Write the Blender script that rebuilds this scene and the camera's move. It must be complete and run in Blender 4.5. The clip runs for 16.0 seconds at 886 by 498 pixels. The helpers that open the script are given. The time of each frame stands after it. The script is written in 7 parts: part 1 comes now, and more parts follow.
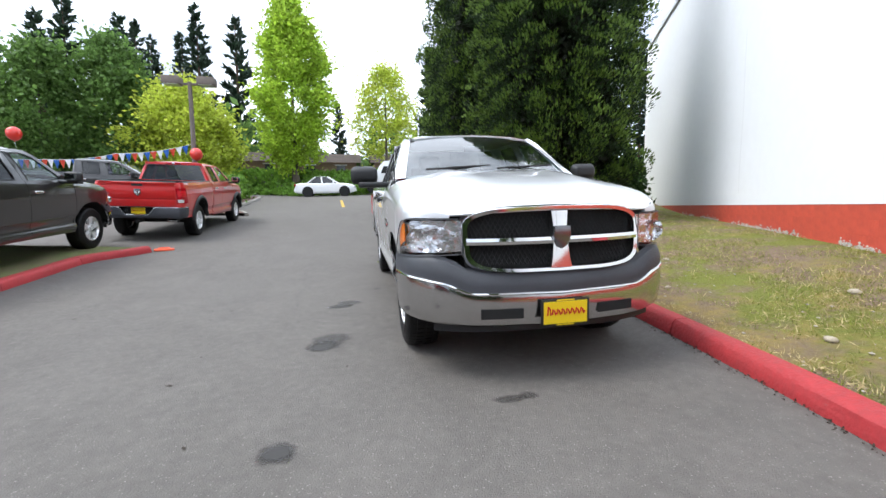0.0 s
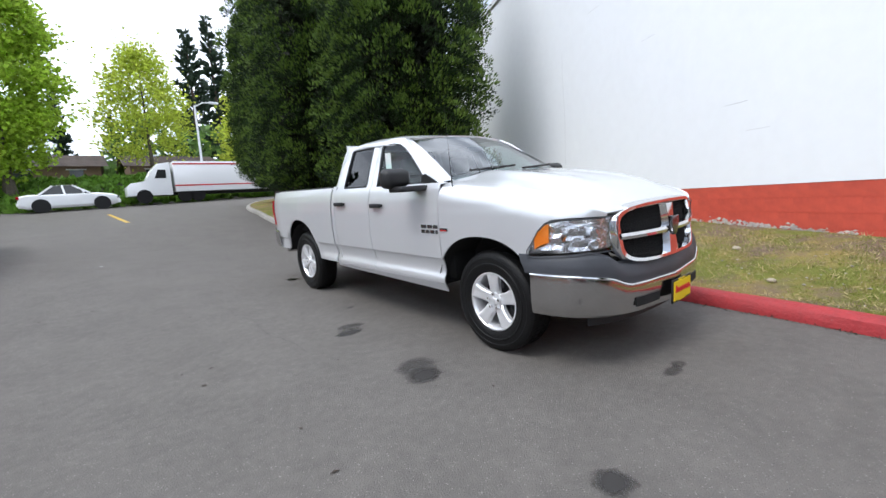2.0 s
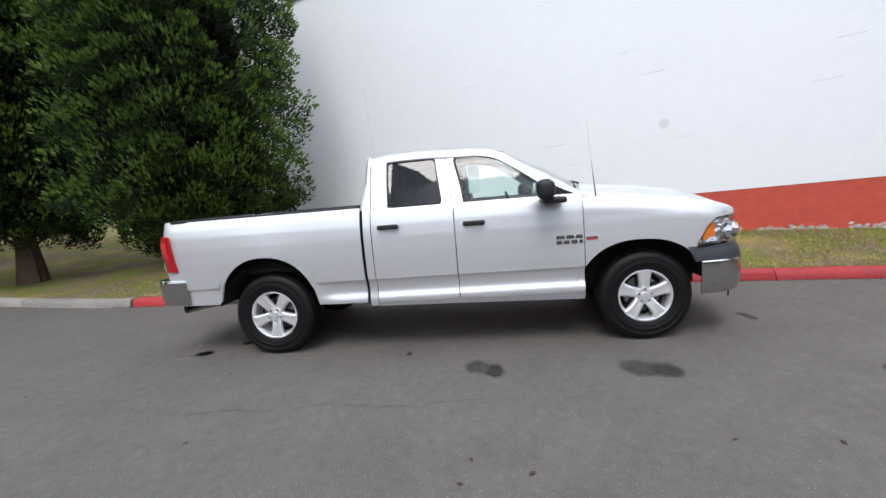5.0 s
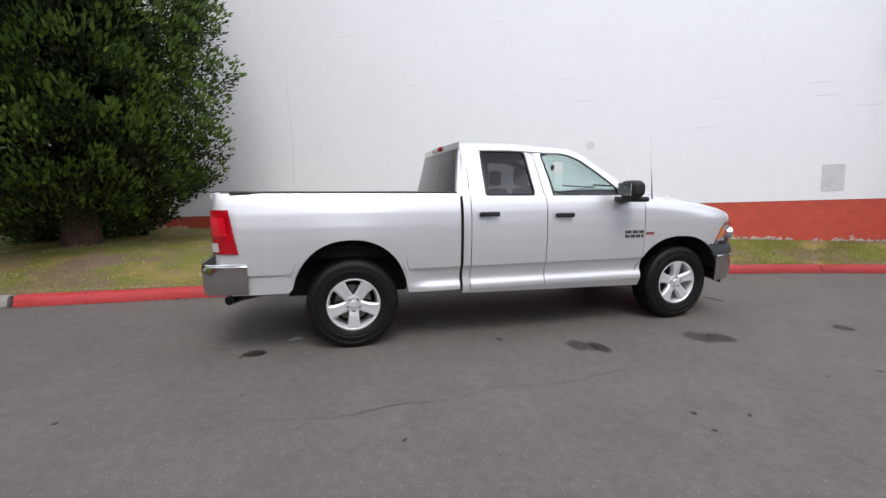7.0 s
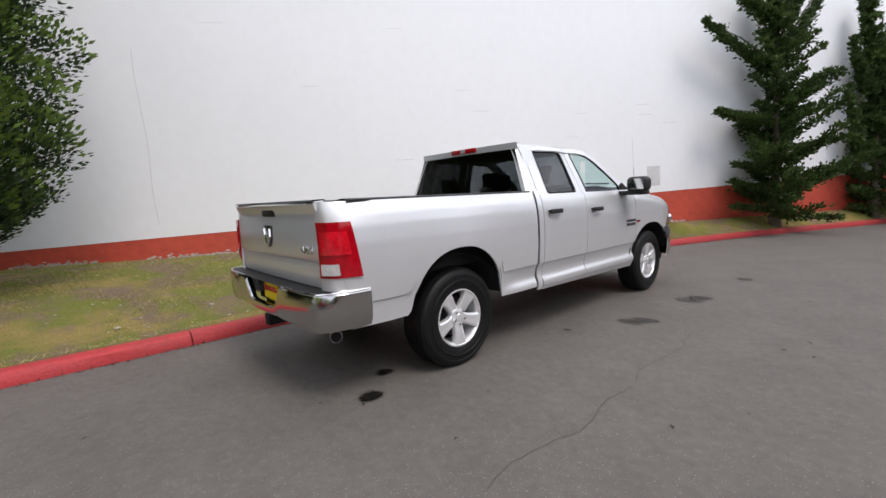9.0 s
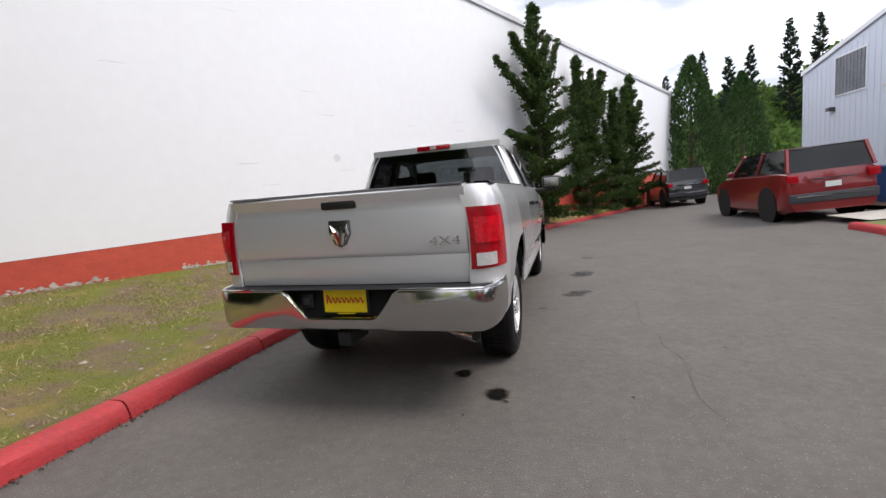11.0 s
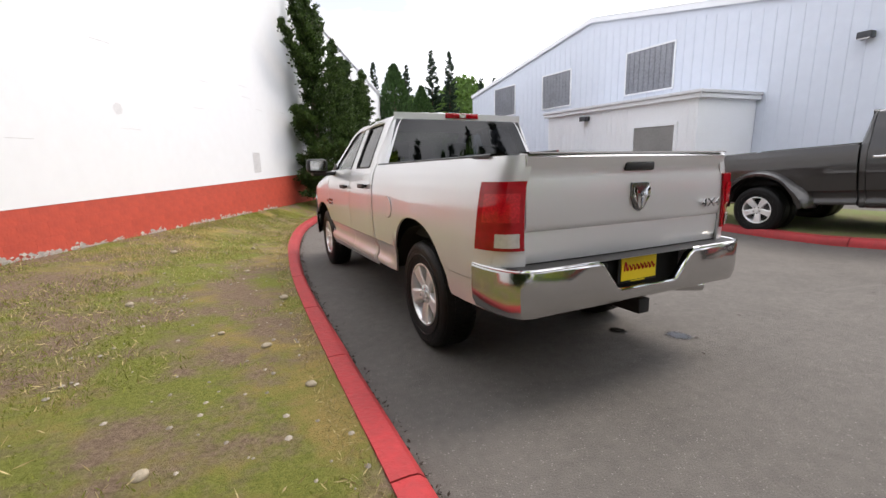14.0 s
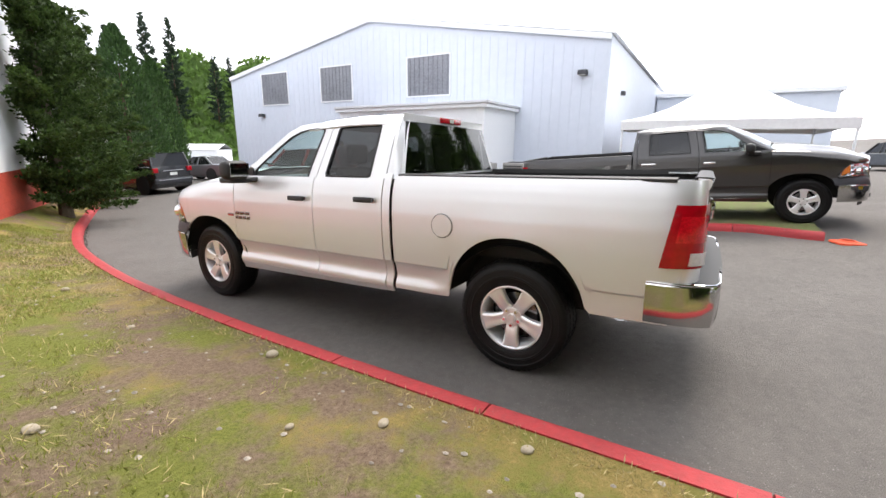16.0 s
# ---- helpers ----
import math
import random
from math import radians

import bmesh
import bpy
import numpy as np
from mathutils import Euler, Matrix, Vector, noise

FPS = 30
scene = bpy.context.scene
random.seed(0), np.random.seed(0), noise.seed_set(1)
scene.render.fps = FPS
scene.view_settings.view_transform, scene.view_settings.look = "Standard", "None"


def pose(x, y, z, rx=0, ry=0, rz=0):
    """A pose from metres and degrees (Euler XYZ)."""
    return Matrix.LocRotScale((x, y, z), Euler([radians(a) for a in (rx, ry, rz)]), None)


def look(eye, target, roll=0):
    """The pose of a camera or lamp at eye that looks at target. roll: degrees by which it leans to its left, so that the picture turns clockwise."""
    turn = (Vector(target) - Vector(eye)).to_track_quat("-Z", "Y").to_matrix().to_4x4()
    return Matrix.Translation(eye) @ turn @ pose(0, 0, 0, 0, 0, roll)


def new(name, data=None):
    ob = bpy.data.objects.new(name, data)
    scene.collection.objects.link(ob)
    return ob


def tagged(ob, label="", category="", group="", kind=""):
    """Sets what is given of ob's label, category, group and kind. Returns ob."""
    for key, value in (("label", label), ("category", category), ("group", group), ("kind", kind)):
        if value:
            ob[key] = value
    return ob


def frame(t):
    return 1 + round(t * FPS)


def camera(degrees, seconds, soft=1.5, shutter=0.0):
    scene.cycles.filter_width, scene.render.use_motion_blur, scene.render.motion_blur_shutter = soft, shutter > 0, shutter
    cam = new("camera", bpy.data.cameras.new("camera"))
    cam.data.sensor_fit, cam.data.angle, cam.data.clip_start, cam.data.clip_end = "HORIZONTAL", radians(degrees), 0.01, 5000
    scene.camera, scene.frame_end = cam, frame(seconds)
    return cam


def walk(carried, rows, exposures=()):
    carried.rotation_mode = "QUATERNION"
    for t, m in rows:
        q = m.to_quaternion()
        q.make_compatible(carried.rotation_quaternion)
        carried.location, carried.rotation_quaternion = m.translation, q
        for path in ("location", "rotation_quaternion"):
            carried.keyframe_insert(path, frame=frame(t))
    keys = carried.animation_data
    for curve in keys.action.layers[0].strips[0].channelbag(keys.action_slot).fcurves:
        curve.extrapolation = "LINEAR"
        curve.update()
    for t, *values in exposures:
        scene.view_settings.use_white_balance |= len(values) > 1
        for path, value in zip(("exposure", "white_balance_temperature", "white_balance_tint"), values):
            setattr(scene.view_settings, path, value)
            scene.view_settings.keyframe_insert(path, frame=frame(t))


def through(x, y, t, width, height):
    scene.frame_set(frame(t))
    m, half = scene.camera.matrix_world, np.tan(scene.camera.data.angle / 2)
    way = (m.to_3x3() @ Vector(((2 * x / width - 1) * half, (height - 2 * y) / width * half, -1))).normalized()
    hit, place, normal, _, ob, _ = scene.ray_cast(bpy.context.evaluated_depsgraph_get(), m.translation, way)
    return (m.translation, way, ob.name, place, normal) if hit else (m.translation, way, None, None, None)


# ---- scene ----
cam = camera(91.7, 16.0)
PATH = [
    (0, (-1.291, -3.562, 1.101), (-0.903, -1.609, 0.909), -0.6),
    (0.5, (-1.862, -3.426, 1.102), (-1.21, -1.542, 0.945), -1.2),
    (1, (-2.38, -3.142, 1.132), (-1.541, -1.331, 1.006), -3.1),
    (1.5, (-2.933, -2.808, 1.184), (-1.9, -1.108, 0.984), -2.9),
    (2, (-3.391, -2.358, 1.222), (-2.112, -0.838, 0.99), -4.1),
    (2.5, (-3.853, -1.851, 1.256), (-2.375, -0.517, 1.064), -4.5),
    (3, (-4.238, -1.301, 1.262), (-2.585, -0.196, 1.05), -5.6),
    (3.5, (-4.563, -0.708, 1.287), (-2.755, 0.126, 1.094), -3.3),
    (4, (-4.803, -0.076, 1.287), (-2.922, 0.569, 1.07), -3.0),
    (4.2, (-4.866, 0.206, 1.334), (-2.965, 0.785, 1.106), -3.8),
    (6.3, (-4.97, 2.895, 1.414), (-3.0, 2.598, 1.232), -3.8),
    (6.5, (-4.924, 3.144, 1.415), (-2.967, 2.788, 1.213), -2.4),
    (7, (-4.821, 3.774, 1.427), (-2.907, 3.247, 1.181), -1.9),
    (7.5, (-4.595, 4.352, 1.427), (-2.742, 3.653, 1.153), -4.3),
    (8, (-4.306, 4.926, 1.471), (-2.55, 4.006, 1.208), -3.3),
    (8.5, (-3.903, 5.414, 1.482), (-2.267, 4.295, 1.216), -4.3),
    (9, (-3.463, 5.893, 1.487), (-1.969, 4.587, 1.238), -4.7),
    (9.5, (-2.992, 6.284, 1.472), (-1.657, 4.823, 1.182), -3.9),
    (10, (-2.533, 6.608, 1.483), (-1.397, 4.985, 1.207), -3.4),
    (10.2, (-2.306, 6.74, 1.497), (-1.301, 5.033, 1.224), -3.8),
    (12.3, (0.146, 7.189, 1.491), (0.135, 5.216, 1.168), -3.1),
    (12.5, (0.399, 7.149, 1.504), (0.285, 5.182, 1.161), -1.6),
    (13, (1.025, 6.965, 1.504), (0.706, 5.016, 1.19), -1.8),
    (13.5, (1.625, 6.772, 1.522), (1.051, 4.907, 1.08), -2.7),
    (14, (2.133, 6.48, 1.546), (1.289, 4.716, 1.124), -1.8),
    (14.5, (2.591, 6.067, 1.574), (1.495, 4.447, 1.157), -1.7),
    (15, (3.005, 5.623, 1.601), (1.62, 4.252, 1.153), -0.0),
    (15.5, (3.317, 5.123, 1.66), (1.814, 3.903, 1.156), 0.6),
    (16, (3.648, 4.626, 1.721), (1.981, 3.625, 1.25), 0.5),
]
walk(cam, [(t, look(eye, target, roll)) for t, eye, target, roll in PATH],
     exposures=((0, 1.50, 6300, 9), (2, 1.14, 6250, 10), (4, 1.00, 6300, 11), (7, 0.82, 6650, 13), (9.5, 0.82, 6800, 14), (12.5, 1.13, 7000, 15), (14, 1.22, 7100, 14), (16, 1.64, 7000, 13)))

# ---------------- world, sun, exposure ----------------
scene.view_settings.exposure = 0.0
world = bpy.data.worlds.new("overcast_sky")
scene.world = world
world.use_nodes = True
wt = world.node_tree
wt.nodes.clear()
w_out = wt.nodes.new("ShaderNodeOutputWorld")
w_bg = wt.nodes.new("ShaderNodeBackground")
w_sky = wt.nodes.new("ShaderNodeTexSky")
w_sky.sky_type = 'NISHITA'
w_sky.sun_disc = False
w_sky.sun_elevation = radians(48)
w_sky.sun_rotation = radians(250)
w_co = wt.nodes.new("ShaderNodeTexCoord")
w_map = wt.nodes.new("ShaderNodeMapping")
w_map.inputs["Scale"].default_value = (1.0, 1.0, 3.0)
w_noise = wt.nodes.new("ShaderNodeTexNoise")
w_noise.inputs["Scale"].default_value = 2.2
w_noise.inputs["Detail"].default_value = 7.0
w_ramp = wt.nodes.new("ShaderNodeValToRGB")
w_ramp.color_ramp.elements[0].position = 0.40
w_ramp.color_ramp.elements[0].color = (3.95, 4.4, 5.15, 1)
w_ramp.color_ramp.elements[1].position = 0.58
w_ramp.color_ramp.elements[1].color = (11.0, 11.7, 12.9, 1)
w_mix = wt.nodes.new("ShaderNodeMixRGB")
w_mix.inputs[0].default_value = 0.88
wt.links.new(w_co.outputs["Generated"], w_map.inputs["Vector"])
wt.links.new(w_map.outputs["Vector"], w_noise.inputs["Vector"])
wt.links.new(w_noise.outputs["Fac"], w_ramp.inputs["Fac"])
wt.links.new(w_sky.outputs["Color"], w_mix.inputs[1])
wt.links.new(w_ramp.outputs["Color"], w_mix.inputs[2])
wt.links.new(w_mix.outputs["Color"], w_bg.inputs["Color"])
wt.links.new(w_bg.outputs["Background"], w_out.inputs["Surface"])
w_bg.inputs["Strength"].default_value = 0.1

sun_data = bpy.data.lights.new("sun", 'SUN')
sun_data.energy = 1.05
sun_data.angle = radians(25)
sun_data.color = (1.0, 0.97, 0.92)
sun = new("sun", sun_data)
sun.matrix_world = look((-13, 0, 20), (0, 0, 0))

# ---------------- ground shape ----------------
SLOPE_X, SLOPE_Y = 0.020, 0.0285


def clamp(v, a, b):
    return max(a, min(b, v))


def smooth(v, a, b):
    k = clamp((v - a) / (b - a), 0, 1)
    return k * k * (3 - 2 * k)


def ground_z(x, y):
    """Height of the road and yard: it climbs away behind the truck and towards the yard by the workshop."""
    w = max(clamp((1 - x) / 6, 0, 1), clamp((y - 8) / 8, 0, 1))
    rise = 0.05 * clamp(y - 3, 0, 26) * w + 0.06 * clamp(-x - 5.5, 0, 6)
    return SLOPE_X * clamp(x, -30, 15) + SLOPE_Y * clamp(y, -45, 30) + rise + 2.0 * smooth(y, 30.0, 36.0) - 0.022


def kerb_x(y):
    """Road-side foot of the long kerb beside the lawn."""
    pts = ((-70, -27.5), (-38, -13.9), (-24, -7.85), (-11.7, -2.28), (-8, -0.66), (-5.3, 0.42), (-3, 1.00), (0, 1.40), (2.5, 1.52),
           (6.5, 1.55), (8.8, 1.72), (13.9, 2.05), (17.9, 2.45), (21, 3.3), (24, 5.2), (26, 8.5), (27, 13))
    for (y0, x0), (y1, x1) in zip(pts, pts[1:]):
        if y <= y1:
            k = (y - y0) / (y1 - y0)
            return x0 + (x1 - x0) * k
    return pts[-1][1]


def kerb_line(y):
    """The same, rounded over its corners."""
    return sum(kerb_x(y + d) for d in (-1.6, -0.8, 0, 0.8, 1.6)) / 5


WALL_COS, WALL_SIN, WALL_D = math.cos(radians(-27)), math.sin(radians(-27)), 4.1


def wall_x(y):
    return (WALL_D - WALL_SIN * y) / WALL_COS


def lawn_z(x, y):
    k0, k1 = kerb_line(y) + 0.15, max(wall_x(y), kerb_line(y) + 0.6)
    k = clamp((x - k0) / (k1 - k0), 0, 1)
    mound = 0.30 * math.exp(-((x - 3.6) ** 2 + (y - 7.6) ** 2) / 5.0)
    return ground_z(min(x, 8), y) + 0.12 + 0.30 * smooth(k, 0, 1) + mound * smooth(k, 0, 0.3)


# ---------------- materials ----------------
def material(name, colour, rough=0.6, metal=0.0, vary=0.0, scale=6.0, dark=None, bump=0.0, bump_scale=60.0, coat=0.0, spec=0.5,
             island=0.0, objects=0.0):
    """A plain procedural surface: two noises mix colour and dark, a third gives relief."""
    m = bpy.data.materials.new(name)
    m.use_nodes = True
    nt = m.node_tree
    b = nt.nodes["Principled BSDF"]
    b.inputs["Roughness"].default_value = rough
    b.inputs["Metallic"].default_value = metal
    b.inputs["Specular IOR Level"].default_value = spec
    b.inputs["Coat Weight"].default_value = coat
    b.inputs["Coat Roughness"].default_value = 0.03
    b.inputs["Base Color"].default_value = (*colour, 1)
    dark = dark or tuple(c * 0.55 for c in colour)
    co = nt.nodes.new("ShaderNodeTexCoord")
    if vary > 0:
        n1 = nt.nodes.new("ShaderNodeTexNoise")
        n1.inputs["Scale"].default_value = scale
        n1.inputs["Detail"].default_value = 6
        n1.inputs["Roughness"].default_value = 0.65
        n2 = nt.nodes.new("ShaderNodeTexNoise")
        n2.inputs["Scale"].default_value = scale * 9
        n2.inputs["Detail"].default_value = 4
        add = nt.nodes.new("ShaderNodeMath")
        add.operation = 'ADD'
        sub = nt.nodes.new("ShaderNodeMapRange")
        sub.inputs["From Min"].default_value = 0.75
        sub.inputs["From Max"].default_value = 1.25
        sub.inputs["To Max"].default_value = vary
        mix = nt.nodes.new("ShaderNodeMixRGB")
        mix.inputs[1].default_value = (*colour, 1)
        mix.inputs[2].default_value = (*dark, 1)
        for n in (n1, n2):
            nt.links.new(co.outputs["Object"], n.inputs["Vector"])
        nt.links.new(n1.outputs["Fac"], add.inputs[0])
        nt.links.new(n2.outputs["Fac"], add.inputs[1])
        nt.links.new(add.outputs[0], sub.inputs["Value"])
        nt.links.new(sub.outputs[0], mix.inputs[0])
        last = mix.outputs[0]
        if island > 0 or objects > 0:
            if island > 0:
                rnd = nt.nodes.new("ShaderNodeNewGeometry").outputs["Random Per Island"]
            else:
                rnd = nt.nodes.new("ShaderNodeObjectInfo").outputs["Random"]
            hsv = nt.nodes.new("ShaderNodeHueSaturation")
            r = nt.nodes.new("ShaderNodeMapRange")
            amount = max(island, objects)
            r.inputs["To Min"].default_value = 1 - amount
            r.inputs["To Max"].default_value = 1 + amount
            nt.links.new(rnd, r.inputs["Value"])
            nt.links.new(r.outputs[0], hsv.inputs["Value"])
            nt.links.new(last, hsv.inputs["Color"])
            last = hsv.outputs[0]
        nt.links.new(last, b.inputs["Base Color"])
    if bump > 0:
        n3 = nt.nodes.new("ShaderNodeTexNoise")
        n3.inputs["Scale"].default_value = bump_scale
        n3.inputs["Detail"].default_value = 5
        bp = nt.nodes.new("ShaderNodeBump")
        bp.inputs["Strength"].default_value = bump
        bp.inputs["Distance"].default_value = 0.02
        nt.links.new(co.outputs["Object"], n3.inputs["Vector"])
        nt.links.new(n3.outputs["Fac"], bp.inputs["Height"])
        nt.links.new(bp.outputs[0], b.inputs["Normal"])
    return m


def glass(name, tint, alpha_mix, rough=0.0):
    """Window glass: mirror-like gloss over a tinted see-through sheet."""
    m = bpy.data.materials.new(name)
    m.use_nodes = True
    nt = m.node_tree
    nt.nodes.clear()
    out = nt.nodes.new("ShaderNodeOutputMaterial")
    tr = nt.nodes.new("ShaderNodeBsdfTransparent")
    tr.inputs[0].default_value = (*tint, 1)
    gl = nt.nodes.new("ShaderNodeBsdfGlossy")
    gl.inputs["Roughness"].default_value = rough
    gl.inputs["Color"].default_value = (1, 1, 1, 1)
    f0 = ((alpha_mix - 1) / (alpha_mix + 1)) ** 2
    lw = nt.nodes.new("ShaderNodeLayerWeight")
    lw.inputs["Blend"].default_value = 0.5
    pw = nt.nodes.new("ShaderNodeMath")
    pw.operation = 'POWER'
    pw.inputs[1].default_value = 5.0
    fr = nt.nodes.new("ShaderNodeMapRange")
    fr.inputs["To Min"].default_value = f0
    fr.inputs["To Max"].default_value = 1.0
    mx = nt.nodes.new("ShaderNodeMixShader")
    nt.links.new(lw.outputs["Facing"], pw.inputs[0])
    nt.links.new(pw.outputs[0], fr.inputs["Value"])
    nt.links.new(fr.outputs[0], mx.inputs[0])
    nt.links.new(tr.outputs[0], mx.inputs[1])
    nt.links.new(gl.outputs[0], mx.inputs[2])
    nt.links.new(mx.outputs[0], out.inputs[0])
    return m


def leaf_material(name, colour, dark, through=0.25):
    m = material(name, colour, rough=0.55, vary=0.9, scale=0.9, dark=dark, island=0.35, spec=0.25)
    nt = m.node_tree
    b = nt.nodes["Principled BSDF"]
    out = nt.nodes["Material Output"]
    tl = nt.nodes.new("ShaderNodeBsdfTranslucent")
    mx = nt.nodes.new("ShaderNodeMixShader")
    mx.inputs[0].default_value = through
    nt.links.new(b.inputs["Base Color"].links[0].from_socket, tl.inputs["Color"])
    nt.links.new(b.outputs[0], mx.inputs[1])
    nt.links.new(tl.outputs[0], mx.inputs[2])
    nt.links.new(mx.outputs[0], out.inputs["Surface"])
    return m


def asphalt_material():
    m = material("asphalt", (0.141, 0.129, 0.117), rough=0.80, vary=0.7, scale=1.6, dark=(0.094, 0.086, 0.078), bump=0.6, bump_scale=120, spec=0.35)
    nt = m.node_tree
    b = nt.nodes["Principled BSDF"]
    co = [n for n in nt.nodes if n.type == 'TEX_COORD'][0]
    vor = nt.nodes.new("ShaderNodeTexVoronoi")
    vor.inputs["Scale"].default_value = 58
    ramp = nt.nodes.new("ShaderNodeValToRGB")
    ramp.color_ramp.elements[0].position = 0.0
    ramp.color_ramp.elements[0].color = (1, 1, 1, 1)
    ramp.color_ramp.elements[1].position = 0.30
    ramp.color_ramp.elements[1].color = (0, 0, 0, 1)
    pick = nt.nodes.new("ShaderNodeTexNoise")
    pick.inputs["Scale"].default_value = 31
    cut = nt.nodes.new("ShaderNodeMapRange")
    cut.inputs["From Min"].default_value = 0.42
    cut.inputs["From Max"].default_value = 0.66
    cut.inputs["To Max"].default_value = 0.9
    mul = nt.nodes.new("ShaderNodeMath")
    mul.operation = 'MULTIPLY'
    mix = nt.nodes.new("ShaderNodeMixRGB")
    mix.inputs[2].default_value = (0.37, 0.35, 0.325, 1)
    old = b.inputs["Base Color"].links[0].from_socket
    for n in (vor, pick):
        nt.links.new(co.outputs["Object"], n.inputs["Vector"])
    nt.links.new(vor.outputs["Distance"], ramp.inputs["Fac"])
    nt.links.new(pick.outputs["Fac"], cut.inputs["Value"])
    nt.links.new(ramp.outputs["Color"], mul.inputs[0])
    nt.links.new(cut.outputs[0], mul.inputs[1])
    nt.links.new(mul.outputs[0], mix.inputs[0])
    nt.links.new(old, mix.inputs[1])
    nt.links.new(mix.outputs[0], b.inputs["Base Color"])
    return m


def lawn_material():
    """Worn turf: bare brown soil, straw-coloured patches and green, mixed by noises of their own shape."""
    m = bpy.data.materials.new("worn_lawn")
    m.use_nodes = True
    nt = m.node_tree
    b = nt.nodes["Principled BSDF"]
    b.inputs["Roughness"].default_value = 0.95
    b.inputs["Specular IOR Level"].default_value = 0.1
    co = nt.nodes.new("ShaderNodeTexCoord")

    def noise_node(scale, detail):
        n = nt.nodes.new("ShaderNodeTexNoise")
        n.inputs["Scale"].default_value = scale
        n.inputs["Detail"].default_value = detail
        n.inputs["Roughness"].default_value = 0.7
        nt.links.new(co.outputs["Object"], n.inputs["Vector"])
        return n

    def ramp_node(src, a, c):
        r = nt.nodes.new("ShaderNodeMapRange")
        r.inputs["From Min"].default_value = a
        r.inputs["From Max"].default_value = c
        nt.links.new(src.outputs["Fac"], r.inputs["Value"])
        return r

    def mixed(fac, a, c):
        x = nt.nodes.new("ShaderNodeMixRGB")
        nt.links.new(fac.outputs[0], x.inputs[0])
        for sock, v in ((x.inputs[1], a), (x.inputs[2], c)):
            if isinstance(v, tuple):
                sock.default_value = (*v, 1)
            else:
                nt.links.new(v.outputs[0], sock)
        return x
    fine = ramp_node(noise_node(38, 5), 0.35, 0.65)
    soil = mixed(fine, (0.150, 0.104, 0.072), (0.265, 0.195, 0.140))
    green = mixed(fine, (0.135, 0.150, 0.034), (0.215, 0.225, 0.058))
    straw = mixed(fine, (0.36, 0.26, 0.10), (0.23, 0.19, 0.065))
    patch1 = ramp_node(noise_node(0.9, 8), 0.48, 0.60)
    patch2 = ramp_node(noise_node(1.2, 9), 0.42, 0.54)
    grassy = mixed(patch1, green, straw)
    allm = mixed(patch2, soil, grassy)
    nt.links.new(allm.outputs[0], b.inputs["Base Color"])
    bp = nt.nodes.new("ShaderNodeBump")
    bp.inputs["Strength"].default_value = 0.9
    bp.inputs["Distance"].default_value = 0.03
    nt.links.new(noise_node(55, 6).outputs["Fac"], bp.inputs["Height"])
    nt.links.new(bp.outputs[0], b.inputs["Normal"])
    return m


def kerb_paint_material():
    m = material("red_kerb_paint", (0.42, 0.030, 0.034), rough=0.65, vary=0.6, scale=2.5, dark=(0.24, 0.026, 0.029), bump=0.4, bump_scale=40, objects=0.08)
    nt = m.node_tree
    b = nt.nodes["Principled BSDF"]
    co = [n for n in nt.nodes if n.type == 'TEX_COORD'][0]
    n = nt.nodes.new("ShaderNodeTexNoise")
    n.inputs["Scale"].default_value = 7
    n.inputs["Detail"].default_value = 9
    n.inputs["Roughness"].default_value = 0.75
    r = nt.nodes.new("ShaderNodeMapRange")
    r.inputs["From Min"].default_value = 0.64
    r.inputs["From Max"].default_value = 0.70
    x = nt.nodes.new("ShaderNodeMixRGB")
    x.inputs[2].default_value = (0.17, 0.13, 0.12, 1)
    old = b.inputs["Base Color"].links[0].from_socket
    nt.links.new(co.outputs["Object"], n.inputs["Vector"])
    nt.links.new(n.outputs["Fac"], r.inputs["Value"])
    nt.links.new(r.outputs[0], x.inputs[0])
    nt.links.new(old, x.inputs[1])
    nt.links.new(x.outputs[0], b.inputs["Base Color"])
    return m


M_ASPHALT = asphalt_material()
M_LAWN = lawn_material()
M_KERB_RED = kerb_paint_material()
M_KERB = material("concrete_kerb", (0.33, 0.31, 0.28), 0.85, vary=0.8, scale=3, bump=0.4, bump_scale=50, objects=0.08)
M_CONCRETE = material("pale_concrete", (0.52, 0.49, 0.44), 0.85, vary=0.6, scale=2, dark=(0.36, 0.34, 0.31), bump=0.3, bump_scale=40)
M_WALL = material("white_wall_paint", (0.85, 0.865, 0.89), 0.6, vary=0.35, scale=0.5, dark=(0.78, 0.79, 0.81), bump=0.10, bump_scale=9)
M_WALL_RED = material("red_wall_paint", (0.58, 0.085, 0.050), 0.6, vary=0.6, scale=1.2, dark=(0.43, 0.060, 0.040), bump=0.2, bump_scale=30, objects=0.04)
M_PATCH = material("grey_wall_patch", (0.68, 0.68, 0.69), 0.7, vary=0.5, scale=6)
M_TRIM = material("pale_metal_trim", (0.66, 0.67, 0.70), 0.45, vary=0.3, scale=2)
M_SHED = material("pale_blue_siding", (0.66, 0.71, 0.80), 0.55, vary=0.45, scale=0.4, dark=(0.58, 0.63, 0.72))
M_SHED_TRIM = material("white_siding_trim", (0.82, 0.84, 0.87), 0.5, vary=0.25, scale=1.5, dark=(0.72, 0.74, 0.77))
M_DOOR_GREY = material("grey_metal_door", (0.25, 0.245, 0.24), 0.55, vary=0.4, scale=2)
M_SKYLIGHT = material("ribbed_plastic_window", (0.25, 0.26, 0.29), 0.25, vary=0.7, scale=1.2, dark=(0.14, 0.145, 0.17))
